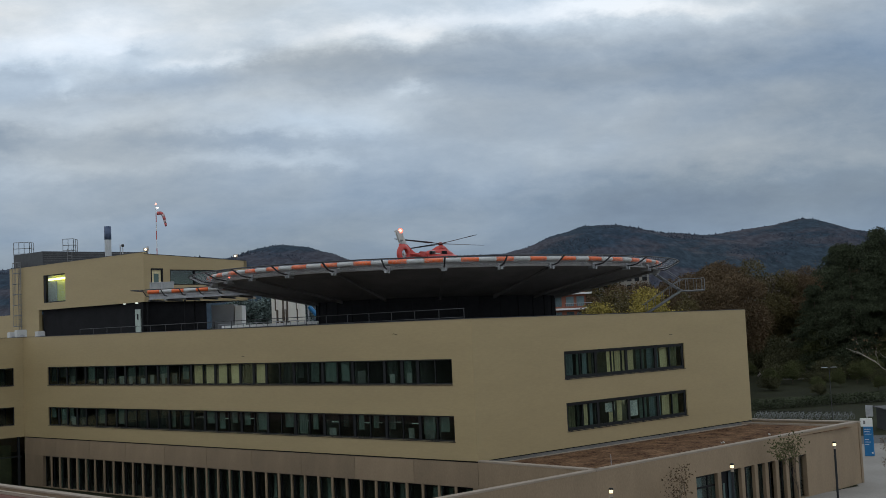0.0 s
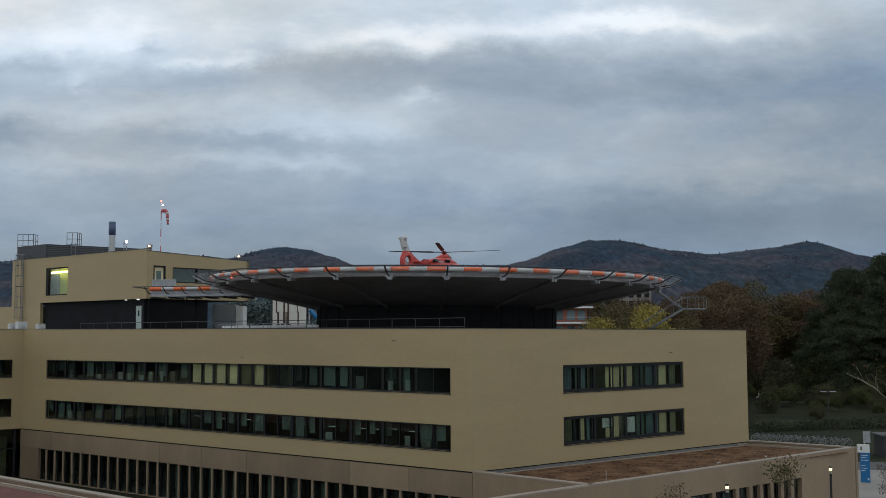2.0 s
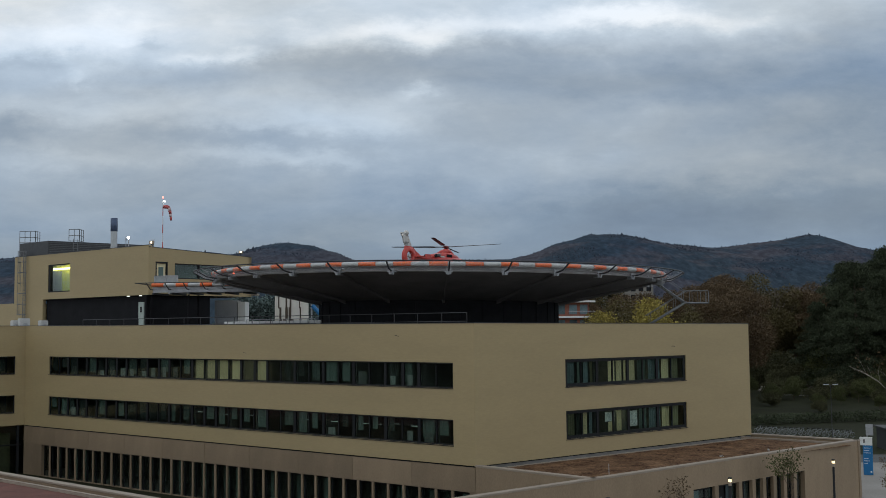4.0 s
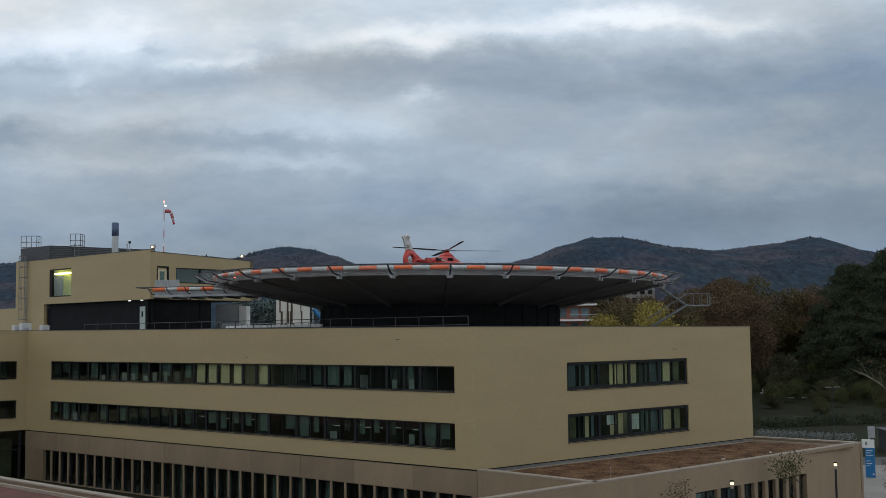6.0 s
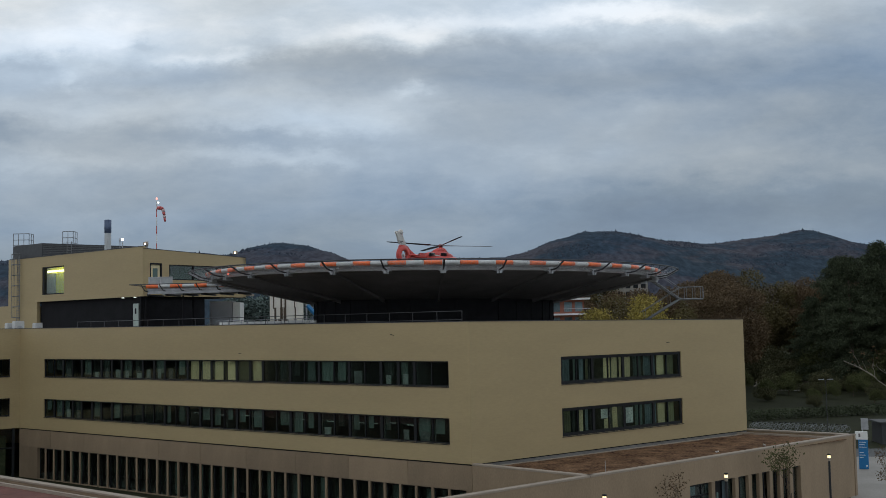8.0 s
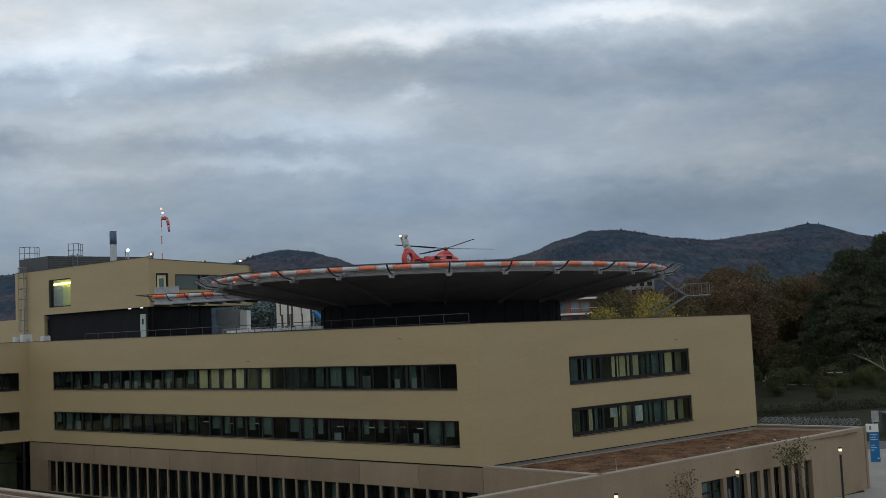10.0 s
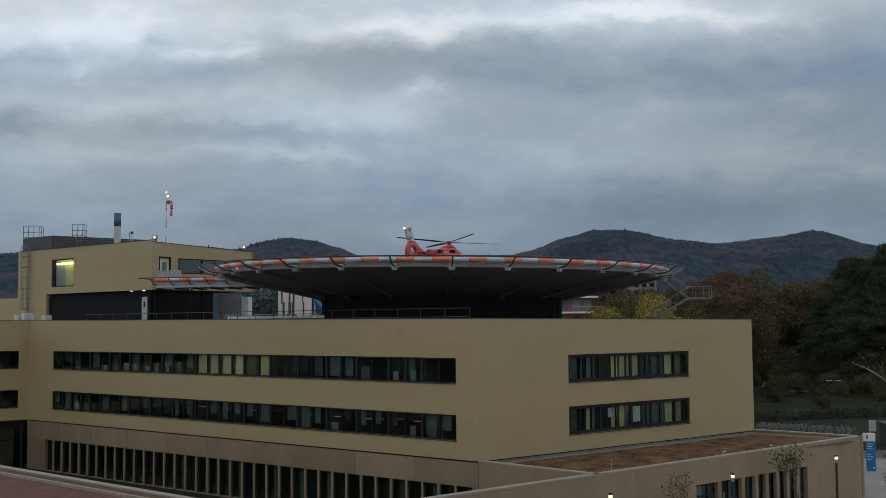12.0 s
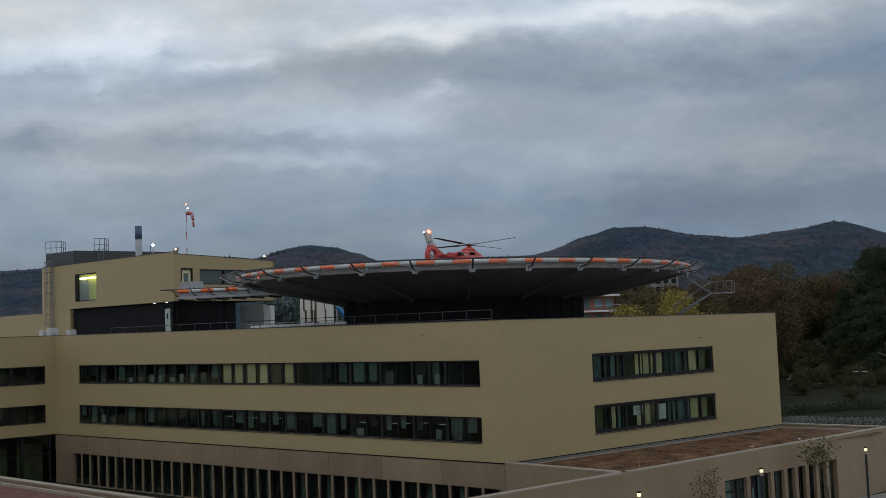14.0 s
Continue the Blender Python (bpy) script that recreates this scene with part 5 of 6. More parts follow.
# ---- escape stair on the far side of the deck ----
def escape_stair():
    o = Vector((21.4, 112.0))
    ob = thing("escape_stair", o.x, o.y, ROOF - 0.3, "galvanised steel escape stair with a landing", "stair")
    for dy in (0, 1.1):
        bm = bmesh.new()
        tube(bm, [(20.4, 112 + dy, ROOF + 0.3), (24.5, 112 + dy, 17.35)], 0.09, 5)
        part("stringer", bm, GREYSTEEL, ob)
        bm = bmesh.new()
        tube(bm, [(20.4, 112 + dy, ROOF + 1.4), (24.5, 112 + dy, 18.5), (26.7, 112 + dy, 18.5), (26.7, 112 + dy, 17.35)], 0.035, 5)
        part("handrail", bm, GREYSTEEL, ob)
        bm = bmesh.new()
        tube(bm, [(24.5, 112 + dy, 17.25), (26.7, 112 + dy, 17.25)], 0.09, 5)
        part("beam", bm, GREYSTEEL, ob)
        bm = bmesh.new()
        tube(bm, [(24.4, 112.2 + dy, 17.3), (21.6, 112.2 + dy, 19.3)], 0.08, 5)
        part("stringer", bm, GREYSTEEL, ob)
        bm = bmesh.new()
        tube(bm, [(24.6, 112.2 + dy, 18.3), (22.0, 112.2 + dy, 20.2)], 0.03, 5)
        part("handrail", bm, GREYSTEEL, ob)
        for k in range(8):
            bm = bmesh.new()
            x = 20.8 + 0.85 * k
            z = ROOF + 0.3 + (x - 20.4) * 0.598 if x < 24.5 else 17.3
            tube(bm, [(x, 112 + dy, min(z, 17.35)), (x, 112 + dy, min(z, 17.35) + 1.12)], 0.025, 4)
            part("post", bm, GREYSTEEL, ob)
    me = unit_box("tread", 0.28, 1.1, 0.04, GREYSTEEL)
    for k in range(13):
        piece("tread", me, Matrix.Translation((20.5 + 0.31 * k, 112, ROOF + 0.35 + 0.19 * k)), ob)
    for k in range(9):
        piece("tread", me, Matrix.Translation((24.2 - 0.3 * k, 112.2, 17.4 + 0.21 * k)), ob)
    bm = bmesh.new()
    box(bm, 24.5, 26.7, 112, 113.1, 17.28, 17.34)
    part("landing", bm, GREYSTEEL, ob)


escape_stair()


# ---- things behind the roof, between storey and drum ----
def roof_background():
    ob = thing("plant_cabinet", -25.9, 131.0, ROOF, "pale grey plant cabinets with a roof slab", "cabinet")
    bm = bmesh.new()
    box(bm, -27.6, -24.9, 130.6, 133, ROOF, 18.5)
    part("body", bm, surface("light_grey_panel", (0.40, 0.42, 0.45), 0.6, 0, 0.1, 0.6, 8, 0.03), ob)
    bm = bmesh.new()
    box(bm, -24.8, -23.95, 130.4, 133, ROOF, 18.3)
    part("door", bm, WHITE, ob, "white panel")
    bm = bmesh.new()
    box(bm, -28, -22.8, 130.2, 133.5, 19.1, 19.35)
    part("slab", bm, COPING, ob)
    ob = thing("low_wall", -22.0, 118.0, ROOF, "low white roof wall behind the guard rail", "wall")
    bm = bmesh.new()
    box(bm, 26.5, 39.5, 5.3, 5.5, ROOF, 15.72, FL)
    part("panel", bm, WHITE, ob)
    ob = thing("painted_wall", -19.0, 138.0, ROOF, "cream screen wall painted with dark tree trunks", "wall panel")
    bm = bmesh.new()
    box(bm, -21.6, -17.4, 138, 138.3, ROOF, 20.4)
    wall = part("panel", bm, surface("cream_render", (0.72, 0.69, 0.62), 0.8, 0, 0.08, 0.5, 8, 0.05), ob)
    rnd = random.Random(2)
    for x, w in ((-21.0, 0.22), (-20.2, 0.28), (-19.65, 0.3), (-18.4, 0.15)):
        bm = bmesh.new()
        for z, l in ((ROOF + 0.1, 1.0), (ROOF + 1.6, 0.7), (ROOF + 3.0, 0.45)):
            k = rnd.uniform(-0.12, 0.12)
            box(bm, x + k - w * l / 1.2, x + k + w * l / 1.2, 137.96, 137.99, z, z + 1.55)
        part("trunk_stripe", bm, BARK, wall)
    ob = thing("blue_gantry", -16.0, 139.0, ROOF, "blue slanting steel gantry with a small green sign", "gantry")
    for a, b, r in (((-17.0, 139, 18.0), (-14.9, 139, 15.6), 0.3), ((-17.1, 139, ROOF), (-17.1, 139, 18.1), 0.12), ((-15.2, 139, ROOF), (-15.2, 139, 19.6), 0.14), ((-17.2, 139.5, 19.2), (-14.8, 139.5, 19.2), 0.14)):
        bm = bmesh.new()
        tube(bm, [a, b], r, 6)
        part("beam", bm, BLUE if r > 0.2 else STEEL, ob)
    bm = bmesh.new()
    box(bm, -16.1, -15.5, 138.7, 138.8, 19.0, 19.3)
    part("exit_light", bm, glow("green_exit", (0.4, 1.0, 0.6), 1.5), ob, "small green exit light")
    ob = thing("brick_house", 24.5, 215.0, 0, "orange brick apartment house with pale balcony bands", "house")
    m = facade((20.5, 215.5), Vector((0.97, -0.1)))
    wins = [(a, a + 1.5, z, z + 1.9) for a in (1.2, 3.55, 5.6) for z in (11.5, 14.5, 17.5, 20.5)]
    bm = bmesh.new()
    pierced(bm, m, 0, 7.4, 0, 26, 0.4, wins)
    part("wall", bm, BRICK, ob, "orange brick wall")
    for z in (10.8, 13.8, 16.8, 19.8, 22.8):
        bm = bmesh.new()
        box(bm, -0.3, 8.6, -1.3, -0.004, z, z + 0.34, m)
        part("balcony_slab", bm, WHITE, ob)
        bm = bmesh.new()
        box(bm, 3.4, 8.6, -1.3, -1.22, z + 1.2, z + 1.3, m)
        part("balcony_rail", bm, STEEL, ob)
        for k in range(14):
            bm = bmesh.new()
            box(bm, 3.4 + k * 0.39, 3.4 + k * 0.39 + 0.09, -1.28, -1.23, z + 0.34, z + 1.2, m)
            part("baluster", bm, DARKSTEEL, ob)
    for a, b, z, z1 in wins:
        bm = bmesh.new()
        box(bm, a, b, 0.2, 0.22, z, z1, m)
        part("pane", bm, BLUISH, ob, "grey window pane")
    bm = bmesh.new()
    box(bm, 0, 7.4, 0.41, 10, 0, 26, m)
    part("body", bm, BRICK, ob)
    # long pale flats behind the wood
    ob = thing("apartment_block", 45.0, 268.0, 0, "long dull flat-roofed apartment block behind the trees", "building")
    m = facade((38.6, 268.0), Vector((1, 0.03)))
    wins = [(0.8 + 1.9 * k, 2.0 + 1.9 * k, z, z + 1.4) for k in range(6) for z in (18.4, 21.4, 23.6)]
    bm = bmesh.new()
    pierced(bm, m, 0, 12, 0, 26.2, 0.4, wins)
    part("wall", bm, surface("dull_render", (0.27, 0.25, 0.22), 0.8, 0, 0.15, 0.3, 4, 0), ob, "dull grey rendered wall")
    for a, b, z, z1 in wins:
        bm = bmesh.new()
        box(bm, a, b, 0.2, 0.22, z, z1, m)
        part("pane", bm, FRAME, ob, "dark window pane")
    bm = bmesh.new()
    box(bm, -0.4, 12.4, -0.4, 9, 26.204, 26.6, m)
    part("roof", bm, COPING, ob, "flat roof slab")
    bm = bmesh.new()
    box(bm, 0, 12, 0.41, 8, 0, 26.2, m)
    part("body", bm, INTERIOR, ob)


roof_background()

# ---- helicopter ----
ROTOR, BEACON, TAILLAMP = [], [], []
RED = surface("red_orange_gloss", (0.54, 0.058, 0.046), 0.35, 0, 0.06, 1.5, 12, 0)
GREYFIN = surface("white_grey_fin", (0.55, 0.53, 0.50), 0.4, 0, 0.06, 1.5, 12, 0)
DARKGLASS = surface("dark_canopy_glass", (0.012, 0.014, 0.018), 0.08, 0, 0.1, 1, 4, 0)
BLADE = surface("dark_grey_blade", (0.045, 0.045, 0.05), 0.5, 0, 0.1, 1, 10, 0)


def loft(bm, sections, seg=20, power=2.6, m=Matrix(), index=0):
    """A body through rounded sections (x, y, z, half width, half height)."""
    rings = []
    for x, y, z, w, h in sections:
        ring = []
        for k in range(seg):
            a = 2 * math.pi * k / seg
            c, s = math.cos(a), math.sin(a)
            ring.append(bm.verts.new(m @ Vector((x, y + w * math.copysign(abs(c) ** (2 / power), c), z + h * math.copysign(abs(s) ** (2 / power), s)))))
        rings.append(ring)
    for q, r in zip(rings, rings[1:]):
        for k in range(seg):
            bm.faces.new((q[k], q[(k + 1) % seg], r[(k + 1) % seg], r[k])).material_index = index
    bm.faces.new(rings[0][::-1])
    bm.faces.new(rings[-1])
    bmesh.ops.recalc_face_normals(bm, faces=bm.faces)


def helicopter():
    ob = thing("helicopter", -0.05, 106.0, DECK - 0.27, "red rescue helicopter with a white fin and turning rotor", "helicopter", turn=HEADING)
    m = ob.matrix_basis.copy()
    bm = bmesh.new()
    loft(bm, [(3.9, 0, 1.15, 0.05, 0.05), (3.7, 0, 1.2, 0.45, 0.35), (3.0, 0, 1.3, 0.78, 0.68), (2.0, 0, 1.42, 0.95, 0.88), (0.5, 0, 1.45, 0.98, 0.95), (-1.0, 0, 1.5, 0.95, 0.9), (-2.0, 0, 1.65, 0.7, 0.65), (-2.5, 0, 1.85, 0.35, 0.33)], 24, 2.8, m)
    part("fuselage", bm, RED, ob, "glossy red cabin", True)
    bm = bmesh.new()
    loft(bm, [(3.55, 0, 1.55, 0.42, 0.30), (2.9, 0, 1.75, 0.76, 0.42), (2.0, 0, 1.83, 0.965, 0.44), (1.5, 0, 1.83, 0.985, 0.40)], 20, 2.8, m)
    part("canopy", bm, DARKGLASS, ob, "dark windscreen", True)
    bm = bmesh.new()
    loft(bm, [(1.9, 0, 2.20, 0.30, 0.12), (1.2, 0, 2.3, 0.55, 0.28), (0.2, 0, 2.4, 0.66, 0.38), (-0.8, 0, 2.36, 0.66, 0.38), (-1.6, 0, 2.28, 0.60, 0.34), (-2.3, 0, 2.2, 0.42, 0.26)], 20, 3.2, m)
    part("engine_cowling", bm, RED, ob, "red engine cowling", True)
    bm = bmesh.new()
    loft(bm, [(1.0, 0, 2.62, 0.24, 0.16), (0.45, 0, 2.80, 0.36, 0.28), (0.1, 0, 2.88, 0.38, 0.32), (-0.45, 0, 2.82, 0.34, 0.26), (-1.1, 0, 2.66, 0.24, 0.12)], 16, 2.4, m)
    part("mast_fairing", bm, RED, ob, "red mast fairing", True)
    for s in (-1, 1):
        bm = bmesh.new()
        tube(bm, [m @ Vector((-1.35, 0.40 * s, 2.40)), m @ Vector((-2.0, 0.52 * s, 2.38)), m @ Vector((-2.45, 0.66 * s, 2.34))], [0.15, 0.15, 0.16], 12)
        ex = part("exhaust", bm, DARKSTEEL, ob, "engine exhaust pipe", True)
        bm = bmesh.new()
        lathe(bm, [(0, 0.0), (0.14, 0.0), (0.14, 0.01), (0, 0.01)], 12, m @ Matrix.Translation((-2.46, 0.665 * s, 2.34)) @ Matrix.Rotation(radians(-90), 4, "Y"))
        part("outlet", bm, BLACK, ex, "black outlet")
        bm = bmesh.new()
        box(bm, -0.75, 0.1, min(0.655 * s, 0.675 * s), max(0.655 * s, 0.675 * s), 2.28, 2.55, m)
        part("intake_panel", bm, BLACK, ob, "dark air intake")
        bm = bmesh.new()
        box(bm, -0.2, 1.2, min(0.97 * s, 0.99 * s), max(0.97 * s, 0.99 * s), 1.5, 2.1, m)
        part("side_window", bm, DARKGLASS, ob)
        bm = bmesh.new()
        box(bm, -1.75, -0.95, min(0.60 * s, 0.672 * s), max(0.60 * s, 0.672 * s), 2.22, 2.34, m)
        part("text_bar", bm, GREYFIN, ob, "pale lettering bar")
    bm = bmesh.new()
    loft(bm, [(-2.0, 0, 2.0, 0.38, 0.32), (-3.2, 0, 2.08, 0.26, 0.22), (-4.4, 0, 2.12, 0.20, 0.17), (-5.1, 0, 2.15, 0.17, 0.15)], 16, 2.2, m)
    part("tail_boom", bm, RED, ob, "red tail boom", True)
    # shrouded tail rotor: a ring in the plane of the boom
    cx, cz = -5.7, 2.12
    ring = m @ Matrix.Translation((cx, 0, cz)) @ Matrix.Rotation(radians(90), 4, "X")
    bm = bmesh.new()
    prof = [(0.46, -0.15), (0.52, -0.19), (0.90, -0.13), (0.98, 0.0), (0.90, 0.13), (0.52, 0.19), (0.46, 0.15), (0.46, -0.15)]
    lathe(bm, prof, 32, ring)
    shroud = part("tail_rotor_shroud", bm, RED, ob, "red ring round the tail fan", True)
    bm = bmesh.new()
    lathe(bm, [(0.0, -0.14), (0.12, -0.12), (0.13, 0.12), (0.0, 0.14)], 12, ring)
    part("fan_hub", bm, GREYFIN, shroud)
    bm0 = bmesh.new()
    box(bm0, 0.11, 0.45, -0.035, 0.035, -0.01, 0.01)
    fb = mesh_of("fan_blade", bm0, STEEL)
    for k in range(10):
        piece("fan_blade", fb, ring @ Matrix.Rotation(2 * math.pi * k / 10, 4, "Z") @ Matrix.Rotation(radians(35), 4, "X"), shroud)

    def slab(name, pts, half, material, label="", parent=None):
        """An upright fin from its side outline (x, z)."""
        bm = bmesh.new()
        a = [bm.verts.new(m @ Vector((x, -half, z))) for x, z in pts]
        b = [bm.verts.new(m @ Vector((x, half, z))) for x, z in pts]
        n = len(pts)
        bm.faces.new(a)
        bm.faces.new(b[::-1])
        for i in range(n):
            bm.faces.new((a[(i + 1) % n], a[i], b[i], b[(i + 1) % n]))
        bmesh.ops.recalc_face_normals(bm, faces=bm.faces)
        return part(name, bm, material, parent or ob, label)

    slab("fin_root", [(-4.95, 2.15), (-4.90, 2.5), (-5.32, 3.02), (-6.26, 3.06), (-6.32, 2.8), (-5.9, 2.86), (-5.2, 2.7)], 0.10, RED, "red fin root")
    slab("fin_fillet", [(-4.0, 1.98), (-4.05, 2.26), (-4.75, 2.62), (-5.30, 3.02), (-5.36, 2.98), (-5.05, 2.7), (-4.80, 2.4), (-4.74, 2.1), (-4.80, 1.8), (-5.05, 1.45), (-5.3, 1.25), (-4.9, 1.2), (-4.4, 1.6)], 0.13, RED, "red fairing before the tail fan")
    fin = slab("tail_fin", [(-5.34, 3.065), (-5.62, 3.5), (-5.98, 4.2), (-6.80, 4.3), (-6.52, 3.5), (-6.28, 3.105)], 0.085, GREYFIN, "white upper tail fin")
    for k, w in enumerate((0.5, 0.38)):
        for s in (-1, 1):
            bm = bmesh.new()
            z = 3.34 - 0.15 * k
            box(bm, -6.35, -6.35 + w, min(0.087 * s, 0.093 * s), max(0.087 * s, 0.093 * s), z, z + 0.10, m)
            part("text_bar", bm, UNDER, fin)
    slab("bumper", [(-5.3, 1.35), (-5.6, 1.05), (-6.2, 1.15), (-6.35, 1.6), (-5.8, 1.3)], 0.07, RED)
    for s in (-1, 1):
        bm = bmesh.new()
        box(bm, -4.75, -4.25, min(0.15 * s, 1.35 * s), max(0.15 * s, 1.35 * s), 2.10, 2.16, m)
        part("tailplane", bm, RED, ob, "red tailplane")
        bm = bmesh.new()
        box(bm, -4.95, -4.15, min(1.35 * s, 1.40 * s), max(1.35 * s, 1.40 * s), 1.98, 2.32, m)
        part("end_plate", bm, RED, ob)
        # skids
        bm = bmesh.new()
        tube(bm, [m @ Vector(p) for p in ((-1.9, 1.0 * s, 0.06), (2.2, 1.0 * s, 0.06), (2.7, 1.0 * s, 0.25))], 0.06, 8)
        part("skid", bm, DARKSTEEL, ob)
        for x in (-0.9, 1.5):
            bm = bmesh.new()
            tube(bm, [m @ Vector((x, 1.0 * s, 0.1)), m @ Vector((x, 0.8 * s, 0.45)), m @ Vector((x, 0.3 * s, 0.62))], 0.05, 6)
            part("skid_leg", bm, DARKSTEEL, ob)
    # main rotor
    bm = bmesh.new()
    lathe(bm, [(0.0, 0.24), (0.12, 0.23), (0.26, 0.16), (0.30, 0.05), (0.18, -0.02), (0.15, -0.06), (0.17, -0.4), (0.0, -0.4)], 16)
    rotor = new("main_rotor", mesh_of("main_rotor", bm, surface("dark_red_hub", (0.16, 0.03, 0.026), 0.5, 0, 0.1, 2, 12, 0)))
    tagged(rotor, "dark red rotor hub with four dark blades")
    rotor.parent = ob
    rotor.matrix_basis = Matrix.Translation((0, 0, 3.22))
    bm = bmesh.new()
    secs = []
    for r, c, th, tw in ((0.28, 0.10, 0.10, 20), (0.9, 0.13, 0.08, 16), (1.2, 0.40, 0.07, 14), (3.0, 0.40, 0.06, 10), (5.1, 0.38, 0.05, 6), (5.45, 0.26, 0.04, 4)):
        t = radians(tw)
        z = 0.10 + r * math.tan(radians(CONE))
        ring = []
        for a, b in ((0.5, 0), (0.2, 0.5), (-0.25, 0.4), (-0.5, 0), (-0.2, -0.4), (0.25, -0.45)):
            yy, zz = a * c, b * th
            ring.append(bm.verts.new((r, yy * math.cos(t) - zz * math.sin(t), z + yy * math.sin(t) + zz * math.cos(t))))
        secs.append(ring)
    for q, r in zip(secs, secs[1:]):
        for k in range(6):
            bm.faces.new((q[k], q[(k + 1) % 6], r[(k + 1) % 6], r[k]))
    bm.faces.new(secs[0][::-1])
    bm.faces.new(secs[-1])
    bmesh.ops.recalc_face_normals(bm, faces=bm.faces)
    me = mesh_of("blade", bm, BLADE)
    for k in range(4):
        b = new("blade", me)
        b.parent = rotor
        b.matrix_basis = Matrix.Rotation(math.pi / 2 * k, 4, "Z")
    ROTOR.append(rotor)

    # turning lamps: one half of the head glows, the other is painted
    def lamp_head(name, x, y, z, r, lamp, store, label):
        bm = bmesh.new()
        tube(bm, [m @ Vector((x, y, z - r - 0.12)), m @ Vector((x, y, z - r * 0.6))], 0.05, 8)
        base = part(name, bm, GREYFIN, ob, label)
        bm = bmesh.new()
        bmesh.ops.create_uvsphere(bm, u_segments=16, v_segments=10, radius=r)
        for f in bm.faces:
            x_c = f.calc_center_median().x / r
            f.material_index = 0 if x_c > (0.72 if len(lamp) > 1 else 0.15) else 1 if x_c > 0.15 and len(lamp) > 1 else len(lamp)
        me = bpy.data.meshes.new("lamp_head")
        bm.to_mesh(me)
        bm.free()
        for q in lamp:
            me.materials.append(q)
        me.materials.append(GREYFIN)
        h = new("lamp_head", me)
        h.parent = base
        h.matrix_basis = Matrix.Translation((x, y, z))
        store.append((h, (x, y, z)))

    # the beacon's red outer band imitates the glare halo round its core
    lamp_head("beacon", -6.1, 0, 4.26, 0.25, [glow("red_beacon", (1.0, 0.34, 0.25), 3.2), glow("red_beacon_halo", (1.0, 0.12, 0.07), 1.8)], BEACON, "red turning anti-collision beacon")
    lamp_head("tail_light", -6.82, 0, 4.2, 0.10, [glow("white_tail_lamp", (1.0, 0.98, 0.95), 3.0)], TAILLAMP, "white tail position light")


HEADING, CONE = 53.0, 1.6
helicopter()
# it stands on the slightly sloping deck
heli = bpy.data.objects["helicopter"]
heli.matrix_basis = Matrix.Translation(heli.matrix_basis.translation) @ Matrix.Rotation(radians(0.7), 4, "Y") @ Matrix.Rotation(radians(HEADING), 4, "Z")

# white turning aerodrome beacon on the roof storey
ROOFBEACON = []


def roof_beacon():
    x, y, z = -35.0, 120.4, PTOP - 0.25
    ob = thing("aerodrome_beacon", x, y, z, "white turning beacon on a short roof post", "beacon")
    bm = bmesh.new()
    lathe(bm, [(0.15, z), (0.15, z + 0.05), (0.06, z + 0.06), (0.06, z + 1.25), (0.0, z + 1.25)], 10, Matrix.Translation((x, y, 0)))
    part("post", bm, STEEL, ob)
    bm = bmesh.new()
    bmesh.ops.create_uvsphere(bm, u_segments=16, v_segments=10, radius=0.17)
    for f in bm.faces:
        f.material_index = 0 if f.calc_center_median().x > 0.05 else 1
    me = bpy.data.meshes.new("lamp_head")
    bm.to_mesh(me)
    bm.free()
    me.materials.append(glow("white_beacon", (0.95, 0.98, 1.0), 6.0))
    me.materials.append(DARKSTEEL)
    h = new("lamp_head", me)
    h.parent = ob
    h.matrix_basis = Matrix.Translation((0, 0, 1.5))
    ROOFBEACON.append((h, (0, 0, 1.5)))


roof_beacon()

# ---- trees and planting ----
def clump_mesh(name, blobs, leaf, count, material, rnd, droop=0.0):
    """Many small bent leaf clumps scattered through rounded masses."""
    vs, fs = [], []
    vol = sum(b[3] ** 2 for b in blobs)
    for cx, cy, cz, r, flat in blobs:
        for _ in range(int(count * r * r / vol)):
            d = Vector((rnd.gauss(0, 1), rnd.gauss(0, 1), rnd.gauss(0, 1))).normalized()
            k = r * (0.45 + 0.6 * rnd.random() ** 0.6) * rnd.uniform(0.85, 1.15)
            p = Vector((cx + d.x * k, cy + d.y * k, cz + d.z * k * flat))
            s = leaf * rnd.uniform(0.6, 1.5)
            a = Vector((rnd.gauss(0, 1), rnd.gauss(0, 1), rnd.gauss(0, 0.7))).normalized()
            b = a.cross(Vector((rnd.gauss(0, 1), rnd.gauss(0, 1), rnd.gauss(0, 1)))).normalized()
            n = a.cross(b)
            i = len(vs)
            vs += [tuple(p - a * s), tuple(p + b * s * 0.6 + n * s * 0.25), tuple(p + a * s - UP * droop * s), tuple(p - b * s * 0.6 + n * s * 0.25)]
            fs += [(i, i + 1, i + 2), (i, i + 2, i + 3)]
    me = bpy.data.meshes.new(name)
    me.from_pydata(vs, [], fs)
    me.materials.append(material)
    return me


